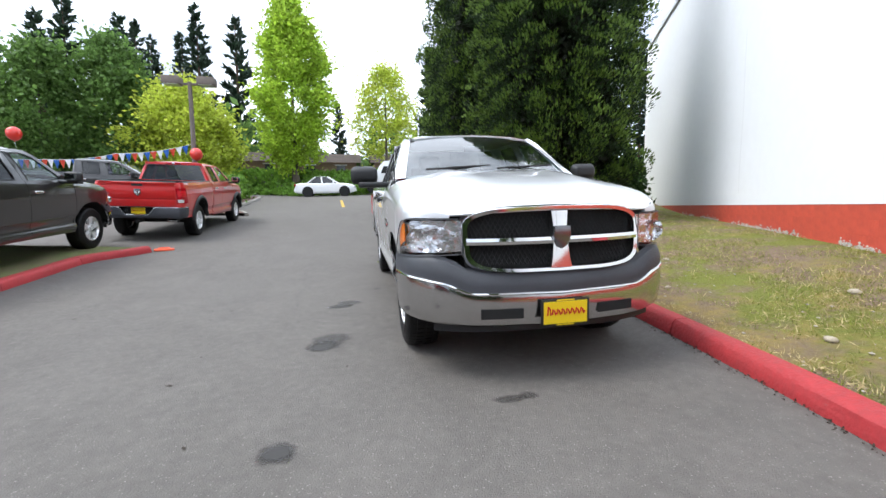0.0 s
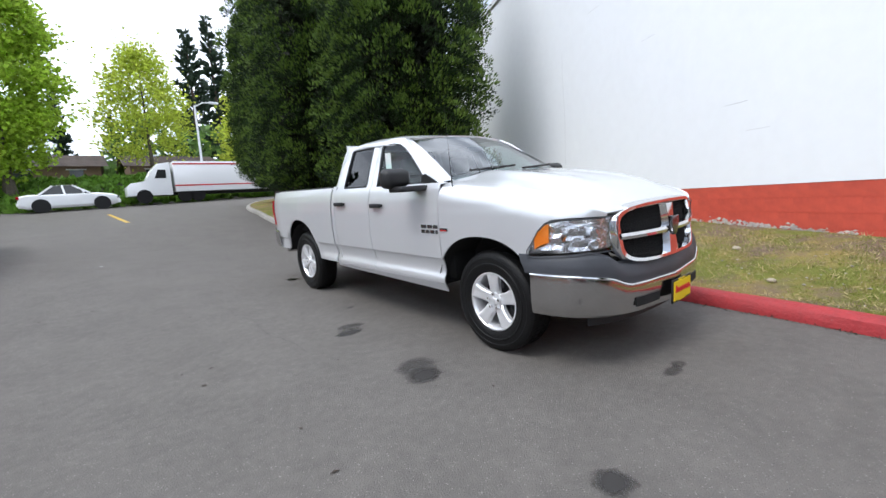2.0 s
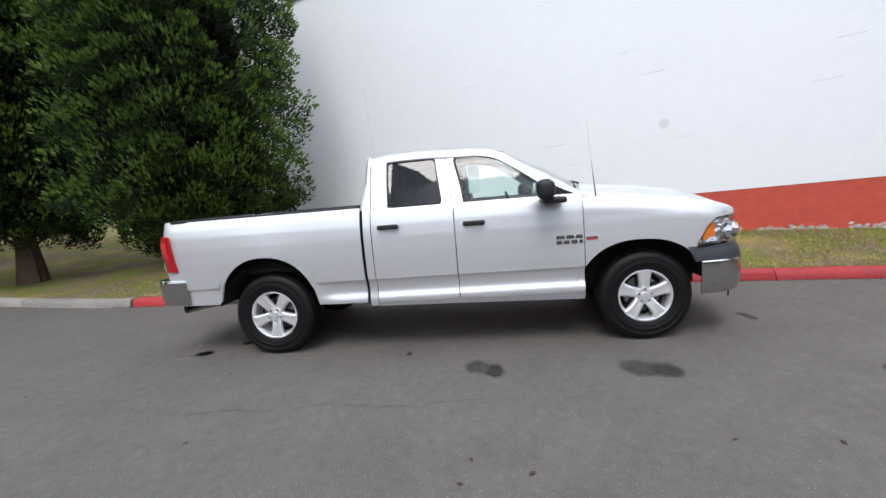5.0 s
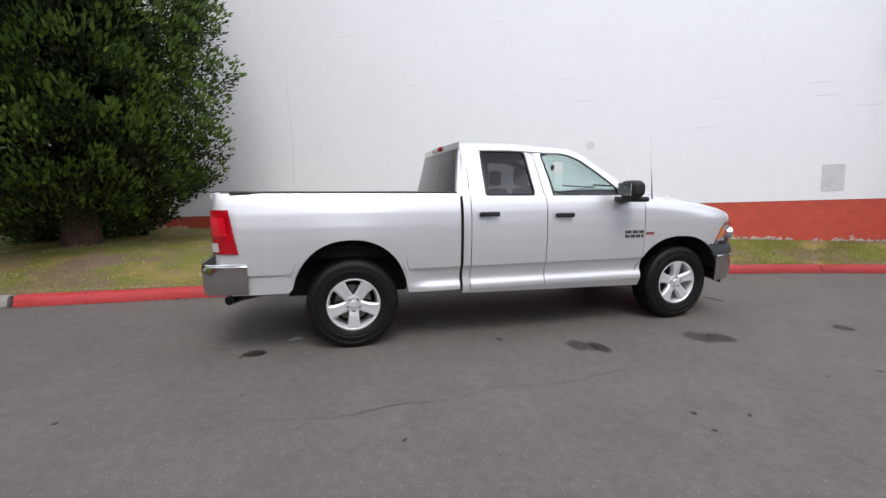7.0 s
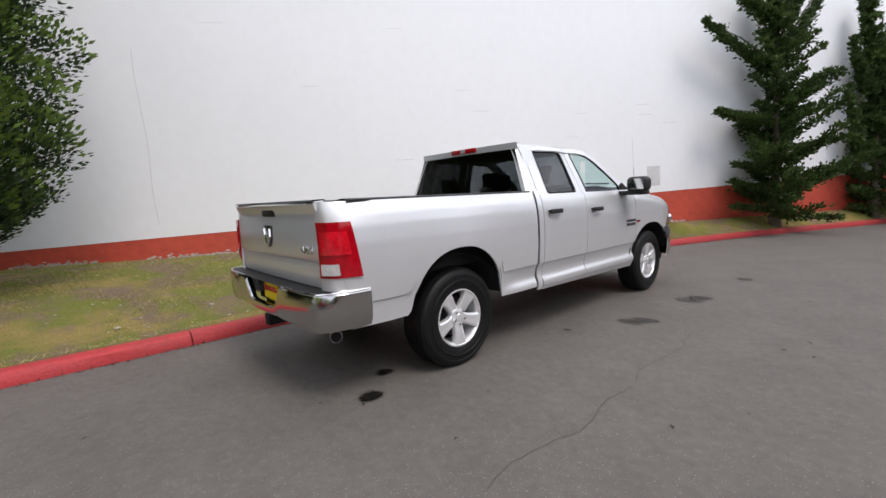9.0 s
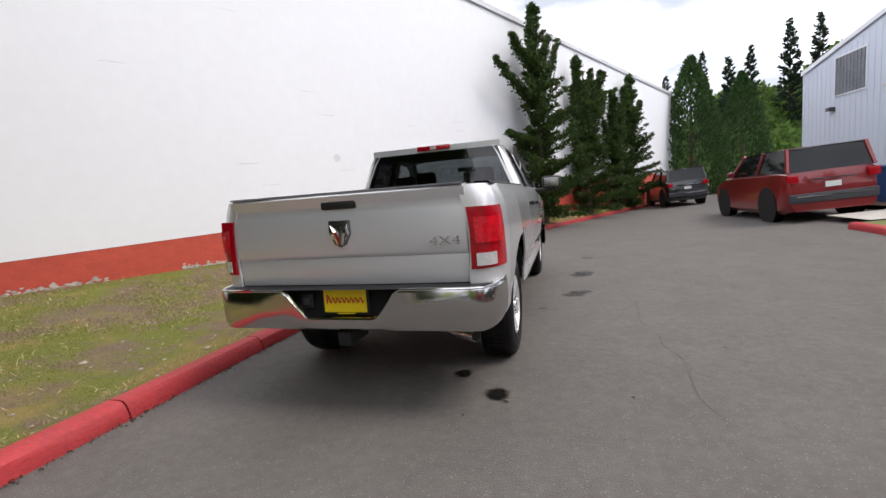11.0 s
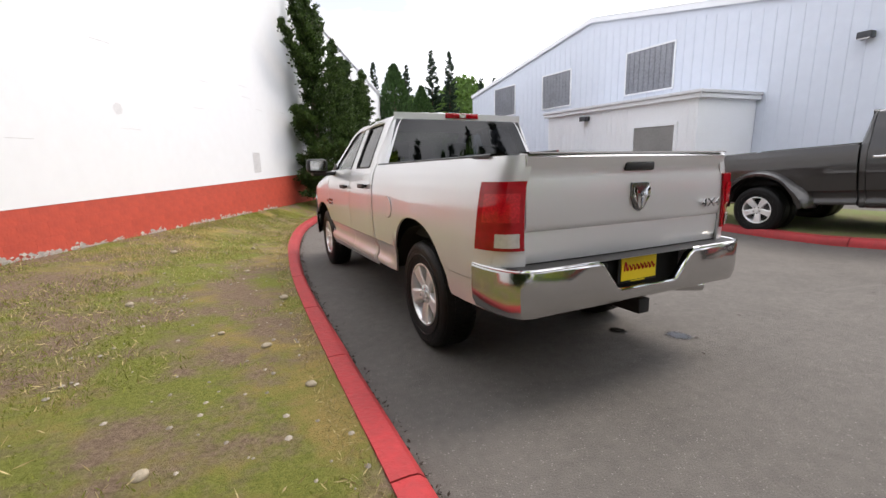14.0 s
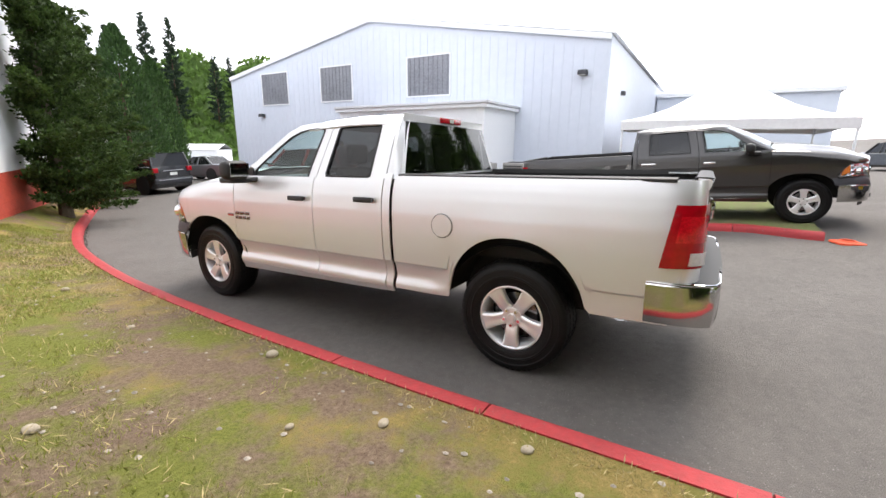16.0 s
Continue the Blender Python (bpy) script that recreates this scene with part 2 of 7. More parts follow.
M_BARK = material("red_brown_bark", (0.115, 0.072, 0.050), 0.95, vary=0.9, scale=5, dark=(0.045, 0.030, 0.022), bump=0.9, bump_scale=18)
M_BARK_GREY = material("grey_bark", (0.14, 0.115, 0.09), 0.95, vary=0.8, scale=5, bump=0.8, bump_scale=20)
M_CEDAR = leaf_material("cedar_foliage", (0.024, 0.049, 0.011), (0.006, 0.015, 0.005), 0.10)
# near-black twigs: shade deep in the crown is put into the colour
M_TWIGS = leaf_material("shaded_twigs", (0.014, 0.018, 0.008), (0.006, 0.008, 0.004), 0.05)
# lighter copy for bough tips: new growth, with its lit side put into the colour
M_CEDAR_TIP = leaf_material("cedar_lit_growth", (0.125, 0.195, 0.032), (0.046, 0.086, 0.016), 0.2)
M_FIR = leaf_material("fir_foliage", (0.070, 0.120, 0.027), (0.022, 0.042, 0.014))
M_CYPRESS = leaf_material("cypress_foliage", (0.055, 0.110, 0.030), (0.025, 0.055, 0.018))
M_MAPLE = leaf_material("spring_leaves", (0.42, 0.57, 0.06), (0.27, 0.41, 0.045), 0.5)
M_LIME = leaf_material("lime_leaves", (0.52, 0.58, 0.08), (0.38, 0.47, 0.06), 0.5)
M_GREENTREE = leaf_material("green_leaves", (0.15, 0.255, 0.06), (0.075, 0.14, 0.035), 0.45)
M_FARFIR = leaf_material("far_fir_foliage", (0.040, 0.068, 0.040), (0.018, 0.030, 0.020))
M_IVY = leaf_material("ground_cover_leaves", (0.19, 0.34, 0.05), (0.10, 0.20, 0.03), 0.35)
M_GRASS = leaf_material("grass_blades", (0.29, 0.310, 0.068), (0.17, 0.195, 0.042), 0.4)
M_STRAW = material("straw", (0.50, 0.40, 0.20), 0.9, vary=0.6, scale=3, island=0.3)
M_DARKPIECE = material("dark_stain", (0.035, 0.033, 0.032), 0.55, vary=0.4, scale=9)


# ---------------- mesh helpers ----------------
def part(name, bm, mat, parent=None, label="", m=None, shade=True):
    """Links a bmesh as one mesh object, under a parent where one is given."""
    me = bpy.data.meshes.new(name)
    bm.normal_update()
    bm.to_mesh(me)
    bm.free()
    me.materials.append(mat)
    if shade:
        for p in me.polygons:
            p.use_smooth = True
        me.set_sharp_from_angle(angle=radians(35))
    ob = new(name, me)
    if parent is not None:
        ob.parent = parent
    if m is not None:
        ob.matrix_basis = m
    if label:
        ob["label"] = label
    return ob


def empty(name, m, label, category, group="", kind=""):
    ob = new(name)
    ob.matrix_basis = m
    return tagged(ob, label, category, group, kind)


def bm_box(x0, x1, y0, y1, z0, z1, bevel=0.0, seg=2, bm=None):
    own = bm is None
    bm = bm or bmesh.new()
    r = bmesh.ops.create_cube(bm, size=1, matrix=Matrix.Translation(((x0 + x1) / 2, (y0 + y1) / 2, (z0 + z1) / 2)) @ Matrix.Diagonal((x1 - x0, y1 - y0, z1 - z0, 1)))
    if bevel > 0:
        es = list({e for v in r["verts"] for e in v.link_edges})
        bmesh.ops.bevel(bm, geom=es, offset=bevel, segments=seg, affect='EDGES', profile=0.5)
    return bm


def bm_cyl(r0, r1, h, seg=24, m=None, bm=None, caps=True):
    """A cone or cylinder on z from 0 to h."""
    bm = bm or bmesh.new()
    bmesh.ops.create_cone(bm, cap_ends=caps, segments=seg, radius1=r0, radius2=r1, depth=h, matrix=(m or Matrix()) @ Matrix.Translation((0, 0, h / 2)))
    return bm


def bm_tube(points, radius, seg=8, bm=None):
    """A tube along points; radius is one number or one a point."""
    bm = bm or bmesh.new()
    rad = radius if isinstance(radius, (list, tuple)) else [radius] * len(points)
    rings = []
    for i, p in enumerate(points):
        a, c = Vector(points[max(i - 1, 0)]), Vector(points[min(i + 1, len(points) - 1)])
        d = (c - a).normalized()
        side = d.orthogonal().normalized() if abs(d.z) > 0.9 else Vector((0, 0, 1)).cross(d).normalized()
        other = d.cross(side)
        rings.append([bm.verts.new(Vector(p) + (side * math.cos(k) + other * math.sin(k)) * rad[i]) for k in (2 * math.pi * j / seg for j in range(seg))])
    for r0, r1 in zip(rings, rings[1:]):
        for j in range(seg):
            bm.faces.new((r0[j], r0[(j + 1) % seg], r1[(j + 1) % seg], r1[j]))
    bm.faces.new(rings[0][::-1])
    bm.faces.new(rings[-1])
    return bm


def bm_grid(rows, close=False, bm=None):
    """Quads between rows of points."""
    bm = bm or bmesh.new()
    vs = [[bm.verts.new(p) for p in row] for row in rows]
    for a, c in zip(vs, vs[1:]):
        n = len(a)
        for j in range(n if close else n - 1):
            bm.faces.new((a[j], a[(j + 1) % n], c[(j + 1) % n], c[j]))
    return bm


def bm_poly(points, depth, m=None, bevel=0.0, bm=None):
    """A flat outline in the xy plane, thickened by depth along z."""
    bm = bm or bmesh.new()
    lo = [bm.verts.new((x, y, 0)) for x, y in points]
    hi = [bm.verts.new((x, y, depth)) for x, y in points]
    n = len(points)
    faces = [bm.faces.new(hi), bm.faces.new(lo[::-1])]
    for j in range(n):
        bm.faces.new((lo[j], lo[(j + 1) % n], hi[(j + 1) % n], hi[j]))
    if bevel > 0:
        bmesh.ops.bevel(bm, geom=list(faces[0].edges), offset=bevel, segments=2, affect='EDGES', profile=0.5)
    if m is not None:
        bmesh.ops.transform(bm, matrix=m, verts=lo + hi if bevel == 0 else bm.verts)
    return bm


def quad_mesh(name, verts, mat):
    """One mesh of loose quads from an array of shape (n, 4, 3)."""
    n = len(verts)
    me = bpy.data.meshes.new(name)
    me.vertices.add(4 * n)
    me.vertices.foreach_set("co", np.asarray(verts, np.float32).ravel())
    me.loops.add(4 * n)
    me.loops.foreach_set("vertex_index", np.arange(4 * n, dtype=np.int32))
    me.polygons.add(n)
    me.polygons.foreach_set("loop_start", np.arange(0, 4 * n, 4, dtype=np.int32))
    me.polygons.foreach_set("loop_total", np.full(n, 4, np.int32))
    me.materials.append(mat)
    me.update(calc_edges=True)
    me.validate()
    return me


def blades(centres, ways, length, width, rng, spread=0.7):
    """Leaf-shaped quads at centres, pointing along ways with some spread."""
    n = len(centres)
    d = ways + rng.normal(0, spread, (n, 3))
    d /= np.linalg.norm(d, axis=1, keepdims=True) + 1e-9
    s = np.cross(d, rng.normal(0, 1, (n, 3)))
    s /= np.linalg.norm(s, axis=1, keepdims=True) + 1e-9
    ln = (length * rng.uniform(0.6, 1.3, n))[:, None]
    wd = (width * rng.uniform(0.6, 1.3, n))[:, None]
    mid = centres + d * ln * 0.45
    return np.stack([centres, mid + s * wd * 0.5, centres + d * ln, mid - s * wd * 0.5], 1)


def soft_stain_material(name, colour, strength):
    """A stain that fades out unevenly from its middle."""
    m = bpy.data.materials.new(name)
    m.use_nodes = True
    nt = m.node_tree
    b = nt.nodes["Principled BSDF"]
    b.inputs["Base Color"].default_value = (*colour, 1)
    b.inputs["Roughness"].default_value = 0.6
    co = nt.nodes.new("ShaderNodeTexCoord")
    mp = nt.nodes.new("ShaderNodeMapping")
    mp.inputs["Location"].default_value = (-1, -1, 0)
    mp.inputs["Scale"].default_value = (2, 2, 0)
    gr = nt.nodes.new("ShaderNodeTexGradient")
    gr.gradient_type = 'SPHERICAL'
    ns = nt.nodes.new("ShaderNodeTexNoise")
    ns.inputs["Scale"].default_value = 14
    ns.inputs["Detail"].default_value = 8
    ns.inputs["Roughness"].default_value = 0.7
    ad = nt.nodes.new("ShaderNodeMath")
    ad.operation = 'ADD'
    mr = nt.nodes.new("ShaderNodeMapRange")
    mr.inputs["From Min"].default_value = 0.62
    mr.inputs["From Max"].default_value = 1.05
    mr.inputs["To Max"].default_value = strength
    tr = nt.nodes.new("ShaderNodeBsdfTransparent")
    mx = nt.nodes.new("ShaderNodeMixShader")
    nt.links.new(co.outputs["Generated"], mp.inputs["Vector"])
    nt.links.new(mp.outputs[0], gr.inputs["Vector"])
    nt.links.new(co.outputs["Object"], ns.inputs["Vector"])
    nt.links.new(gr.outputs["Fac"], ad.inputs[0])
    nt.links.new(ns.outputs["Fac"], ad.inputs[1])
    nt.links.new(ad.outputs[0], mr.inputs["Value"])
    nt.links.new(mr.outputs[0], mx.inputs[0])
    nt.links.new(tr.outputs[0], mx.inputs[1])
    nt.links.new(b.outputs[0], mx.inputs[2])
    nt.links.new(mx.outputs[0], nt.nodes["Material Output"].inputs["Surface"])
    return m


# ---------------- ground, kerbs, lawns ----------------
def axis_steps(lo, hi, step, far):
    inner = list(np.arange(lo, hi + 0.01, step))
    out = []
    d = step
    v = hi
    while v < far:
        d *= 1.5
        v += d
        out.append(v)
    neg = []
    d = step
    v = lo
    while v > -far:
        d *= 1.5
        v -= d
        neg.append(v)
    return neg[::-1] + inner + out


gx, gy = axis_steps(-24, 16, 0.8, 1500), axis_steps(-40, 40, 0.8, 1500)
ground = part("ground", bm_grid([[(x, y, ground_z(x, y)) for x in gx] for y in gy]), M_ASPHALT)
tagged(ground, "grey-brown worn asphalt yard and drive with pale grit", "asphalt", kind="structure")

# lawn between the kerb and the white wall
rows = []
y = -60.0
while y < 27:
    k0 = kerb_line(y) + 0.10
    k1 = max(wall_x(y) + 0.1, k0 + 0.6)
    if y > 14:
        k1 = k0 + 26
    rows.append([(k0 + (k1 - k0) * j / 16, y, lawn_z(k0 + (k1 - k0) * j / 16, y) + (0.02 * noise.noise((k0 + (k1 - k0) * j / 16, y, 3)) if 0 < j < 16 else 0)) for j in range(17)])
    y += 0.35
lawn = part("lawn", bm_grid(rows), M_LAWN)
tagged(lawn, "patchy worn grass with bare brown soil beside the kerb", "lawn", kind="structure")

kerb = empty("kerb", Matrix(), "weathered concrete kerb painted red beside the drive", "kerb", kind="structure")


def kerb_block(name, y0, y1, line, mat, parent, h=0.135, w=0.17, side=1):
    """One length of kerb with a rounded road-side shoulder."""
    n = max(2, int((y1 - y0) / 0.4) + 1)
    rows = []
    for i in range(n + 1):
        yy = y0 + 0.006 + (y1 - y0 - 0.012) * i / n
        x, z = line(yy), ground_z(line(yy), yy)
        s = side
        wob = 0.008 * noise.noise((yy * 1.7, x, 1.0))
        rows.append([(x - s * 0.01, yy, z - 0.1), (x + wob, yy, z + 0.03), (x + s * 0.018 + wob, yy, z + h - 0.035), (x + s * 0.05, yy, z + h - 0.006 + wob),
                     (x + s * 0.09, yy, z + h + wob), (x + s * w, yy, z + h), (x + s * (w + 0.01), yy, z - 0.1)])
    bm = bm_grid(rows)
    bm.faces.new([v for v in bm.verts][:7])
    bm.faces.new([v for v in bm.verts][-7:])
    bmesh.ops.recalc_face_normals(bm, faces=bm.faces)
    return part(name, bm, mat, parent)


edges = [7.55, 5.05, 3.72, 2.52, 1.15, -0.4, -2.3, -4.6, -7.0, -9.5, -12, -15, -18, -21, -24, -27, -31, -35, -40, -46, -52, -60]
for y1, y0 in zip(edges, edges[1:]):
    kerb_block("kerb_stone", y0, y1, kerb_line, M_KERB_RED, kerb)
grey = [7.6, 9.9, 12.3, 14.8, 17.3, 19.8, 22.2, 24.2, 25.9]
for y0, y1 in zip(grey, grey[1:]):
    kerb_block("kerb_stone", y0, y1, kerb_line, M_KERB, kerb)


def island_x(y):
    return -5.52 - 0.62 * smooth(-y, -6.6, -5.2) - 0.55 * smooth(-y, -3.5, 1.0) - 0.25 * smooth(-y, 0.5, 3.6)


island_kerb = empty("kerb", Matrix(), "red painted kerb round the grass strip by the workshop", "kerb", kind="structure")
edges = [6.45, 5.2, 3.4, 1.3, -1.2, -3.7]
for y1, y0 in zip(edges, edges[1:]):
    kerb_block("kerb_stone", y0, y1, island_x, M_KERB_RED, island_kerb, side=-1)
rows = []
for i in range(26):
    yy = -3.7 + 10.15 * i / 25
    x0, x1 = island_x(yy) - 0.1, -10.9 if yy < -1.0 else -9.4
    rows.append([(x0 + (x1 - x0) * j / 8, yy, ground_z(x0 + (x1 - x0) * j / 8, yy) + 0.12 + 0.02 * noise.noise((j, yy, 0))) for j in range(9)])
M_TURF = material("green_turf", (0.13, 0.185, 0.045), 0.95, vary=0.9, scale=1.3, dark=(0.17, 0.13, 0.075), bump=0.9, bump_scale=50)
tagged(part("grass_strip", bm_grid(rows), M_TURF), "short green grass strip inside a red kerb", "lawn", kind="structure")

# ---------------- white block wall ----------------
along = Vector((-WALL_SIN, WALL_COS, 0))
wall_m = Matrix.Translation((WALL_D * WALL_COS, WALL_D * WALL_SIN, 0)) @ Matrix(((WALL_COS, -WALL_SIN, 0, 0), (WALL_SIN, WALL_COS, 0, 0), (0, 0, 1, 0), (0, 0, 0, 1)))
S0, S1 = -26.5, 19.0


def wall_top(s):
    return 7.45 + 0.05 * s


wall = empty("wall_white", wall_m, "tall white painted block wall with a red band at its foot", "wall", kind="structure")
bm = bmesh.new()
prof = [(S0, wall_top(S0)), (S1, wall_top(S1)), (S1, 1.09), (S0, 1.09)]
face = [[bm.verts.new((x, s, z)) for s, z in prof] for x in (0.0, 6.0)]
for f4 in (face[0], face[1][::-1]):
    bm.faces.new(f4)
for j in range(4):
    bm.faces.new((face[0][j], face[1][j], face[1][(j + 1) % 4], face[0][(j + 1) % 4]))
bmesh.ops.recalc_face_normals(bm, faces=bm.faces)
part("upper_wall", bm, M_WALL, wall, shade=False)
part("wall_base", bm_box(0.0125, 6, S0, S1, -1.5, 1.09), M_WALL_RED, wall, shade=False)
bm = bmesh.new()
rows = [[(x, s, wall_top(s) + z) for x, z in ((-0.06, -0.12), (-0.06, 0.05), (0.3, 0.05), (0.3, 0.0))] for s in (S0, S1)]
part("coping", bm_grid(rows), M_TRIM, wall, "thin pale metal edge along the roof line", shade=False)

# ---------------- pale blue workshop ----------------
workshop = empty("workshop", Matrix(), "long pale blue metal-clad workshop with a low gable roof", "building")
GX, GY0, GY1, GPK = -13.9, -21.4, 1.12, -10.1
bm = bmesh.new()
outline = [(GY0, -1.2), (GY1, -1.2), (GY1, 5.62), (GPK, 7.58), (GY0, 5.60)]
fr = [bm.verts.new((GX, y, z)) for y, z in outline]
bk = [bm.verts.new((GX - 30, y, z)) for y, z in outline]
bm.faces.new(fr)
bm.faces.new(bk[::-1])
for j in range(5):
    bm.faces.new((fr[j], bk[j], bk[(j + 1) % 5], fr[(j + 1) % 5]))
bmesh.ops.recalc_face_normals(bm, faces=bm.faces)
part("wall", bm, M_SHED, workshop, shade=False)
for ya, za, yb, zb in ((GY0, 5.60, GPK, 7.58), (GPK, 7.58, GY1, 5.62)):
    part("roof_trim", bm_grid([[(GX + 0.10, y, z - 0.16), (GX + 0.10, y, z + 0.05), (GX - 0.4, y, z + 0.06)] for y, z in ((ya, za), (yb, zb))]), M_SHED_TRIM, workshop, "white edge trim", shade=False)
for side, (ya, za, yb, zb) in enumerate(((GY0 - .15, 5.60, GPK, 7.62), (GPK, 7.62, GY1 + .15, 5.64))):
    part("roof", bm_grid([[(GX + 0.05, y, z + 0.04), (GX - 30, y, z + 0.04)] for y, z in ((ya, za), (yb, zb))]), M_SHED_TRIM, workshop, shade=False)


# ---------------- pickup trucks ----------------
def car_paint(name, colour, metal, rough):
    m = material(name, colour, rough, metal, coat=1.0)
    nt = m.node_tree
    b = nt.nodes["Principled BSDF"]
    co = [n for n in nt.nodes if n.type == 'TEX_COORD'][0]
    n = nt.nodes.new("ShaderNodeTexNoise")
    n.inputs["Scale"].default_value = 900
    r = nt.nodes.new("ShaderNodeMapRange")
    r.inputs["To Min"].default_value = rough - 0.05
    r.inputs["To Max"].default_value = rough + 0.08
    nt.links.new(co.outputs["Object"], n.inputs["Vector"])
    nt.links.new(n.outputs["Fac"], r.inputs["Value"])
    nt.links.new(r.outputs[0], b.inputs["Roughness"])
    return m


P_SILVER = car_paint("silver_metallic_paint", (0.735, 0.74, 0.755), 0.52, 0.36)
P_GREY = car_paint("dark_grey_metallic_paint", (0.032, 0.029, 0.028), 0.4, 0.28)
P_RED = car_paint("red_paint", (0.55, 0.015, 0.015), 0.1, 0.3)
P_MAROON = car_paint("deep_red_paint", (0.22, 0.012, 0.015), 0.3, 0.3)
P_BLACK = car_paint("black_paint", (0.012, 0.012, 0.013), 0.1, 0.25)
P_WHITE = car_paint("white_paint", (0.78, 0.78, 0.78), 0.0, 0.35)
P_SLATE = car_paint("slate_paint", (0.10, 0.11, 0.12), 0.3, 0.3)
M_CHROME = material("chrome", (0.78, 0.78, 0.78), 0.07, 1.0)
M_CHROME_SOFT = material("polished_bumper_steel", (0.52, 0.515, 0.51), 0.15, 1.0)
M_ALLOY = material("silver_alloy", (0.86, 0.86, 0.87), 0.30, 0.60)
M_RUBBER = material("tyre_rubber", (0.0065, 0.0065, 0.007), 0.46, vary=0.5, scale=8, dark=(0.011, 0.0105, 0.010), bump=0.25, bump_scale=90, spec=0.22)
M_BLACK = material("black_plastic", (0.012, 0.012, 0.013), 0.55, vary=0.4, scale=10)
M_CHARCOAL = material("charcoal_bumper_plastic", (0.048, 0.051, 0.060), 0.55, vary=0.3, scale=12, bump=0.15, bump_scale=300)
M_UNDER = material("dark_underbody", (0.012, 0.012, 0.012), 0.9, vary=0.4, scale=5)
M_SEAT = material("dark_grey_cloth", (0.085, 0.084, 0.086), 0.9, vary=0.4, scale=20)
M_HEADLINER = material("pale_headliner", (0.38, 0.37, 0.35), 0.9, vary=0.2, scale=10)
M_TAILRED = material("red_lamp_lens", (0.46, 0.003, 0.012), 0.10, vary=0.5, scale=2.5, dark=(0.15, 0.001, 0.003), coat=0.35, spec=0.4)
M_TAILBRIGHT = material("bright_red_lens", (0.78, 0.010, 0.024), 0.08, vary=0.9, scale=10, dark=(0.42, 0.003, 0.010), coat=0.8)
M_TAILCLEAR = material("clear_lamp_lens", (0.80, 0.78, 0.77), 0.14, 0.3, vary=0.6, scale=30, coat=1.0)
M_AMBER = material("amber_lamp", (0.85, 0.22, 0.02), 0.2, coat=0.6)
M_REFLECTOR = material("lamp_reflector", (0.95, 0.95, 0.96), 0.10, 0.92, vary=0.9, scale=11, dark=(0.42, 0.43, 0.45), bump=1.0, bump_scale=17)
M_PLATE = material("yellow_plate", (0.85, 0.62, 0.01), 0.45, vary=0.15, scale=20)
M_PLATE_RED = material("red_plate_ink", (0.55, 0.02, 0.02), 0.5)
M_BADGE = material("dark_chrome_badge", (0.20, 0.20, 0.21), 0.2, 0.9)
M_PAPER = material("white_paper", (0.75, 0.78, 0.76), 0.8, vary=0.3, scale=30)
G_CLEAR = glass("green_tinted_glass", (0.86, 0.97, 0.94), 1.52)
G_SCREEN = glass("windscreen_glass", (0.76, 0.91, 0.89), 2.2)
G_DARK = glass("privacy_glass", (0.10, 0.10, 0.11), 1.55)
G_LENS = glass("clear_lens", (0.96, 0.97, 0.98), 1.6)


def spline(pts, t):
    """Smooth value through (t, value) pairs, eased between them."""
    if t <= pts[0][0]:
        return pts[0][1]
    for (a, va), (b, vb) in zip(pts, pts[1:]):
        if t <= b:
            return va + (vb - va) * (t - a) / (b - a)
    return pts[-1][1]


def side_x(z):
    """Half width of the doors and bed sides at a height."""
    return spline(((0.40, 0.930), (0.44, 0.950), (0.475, 0.966), (0.505, 0.972), (0.525, 0.968), (0.56, 0.948), (0.59, 0.942), (0.64, 0.951), (0.688, 0.966), (0.704, 0.981), (0.80, 0.990), (0.95, 0.997),
                   (1.10, 0.995), (1.22, 0.984), (1.30, 0.966), (1.35, 0.948), (1.40, 0.925)), z)


def levels(lo, hi, n):
    """Even heights from lo to hi, with one pair drawn to the crease."""
    zs = [lo + (hi - lo) * j / n for j in range(n + 1)]
    for zc in (0.688, 0.704):
        if lo < zc < hi:
            j = min(range(1, n), key=lambda i: abs(zs[i] - zc) + (9 if zs[i] in (0.688,) else 0))
            zs[j] = zc
    return sorted(zs)


def bed_half(y, z):
    """Half width of the bed sides: the sill's flare dies out ahead of the rear wheel."""
    k = smooth(y, 2.85, 3.15) if z < 0.688 else 0.0
    return side_x(z) * (1 - k) + k * spline(((0.40, 0.935), (0.52, 0.954), (0.688, 0.966)), z)


def glass_x(z):
    """Half width of the side windows at a height."""
    return 0.925 - (z - 1.36) * 0.40 - 0.25 * max(0, z - 1.76) ** 1.0


def arch(y, y0, z0, a, b, p, floor):
    d = abs(y - y0) / a
    return max(floor, z0 + b * (1 - d ** p) ** (1 / p)) if d < 1 else floor


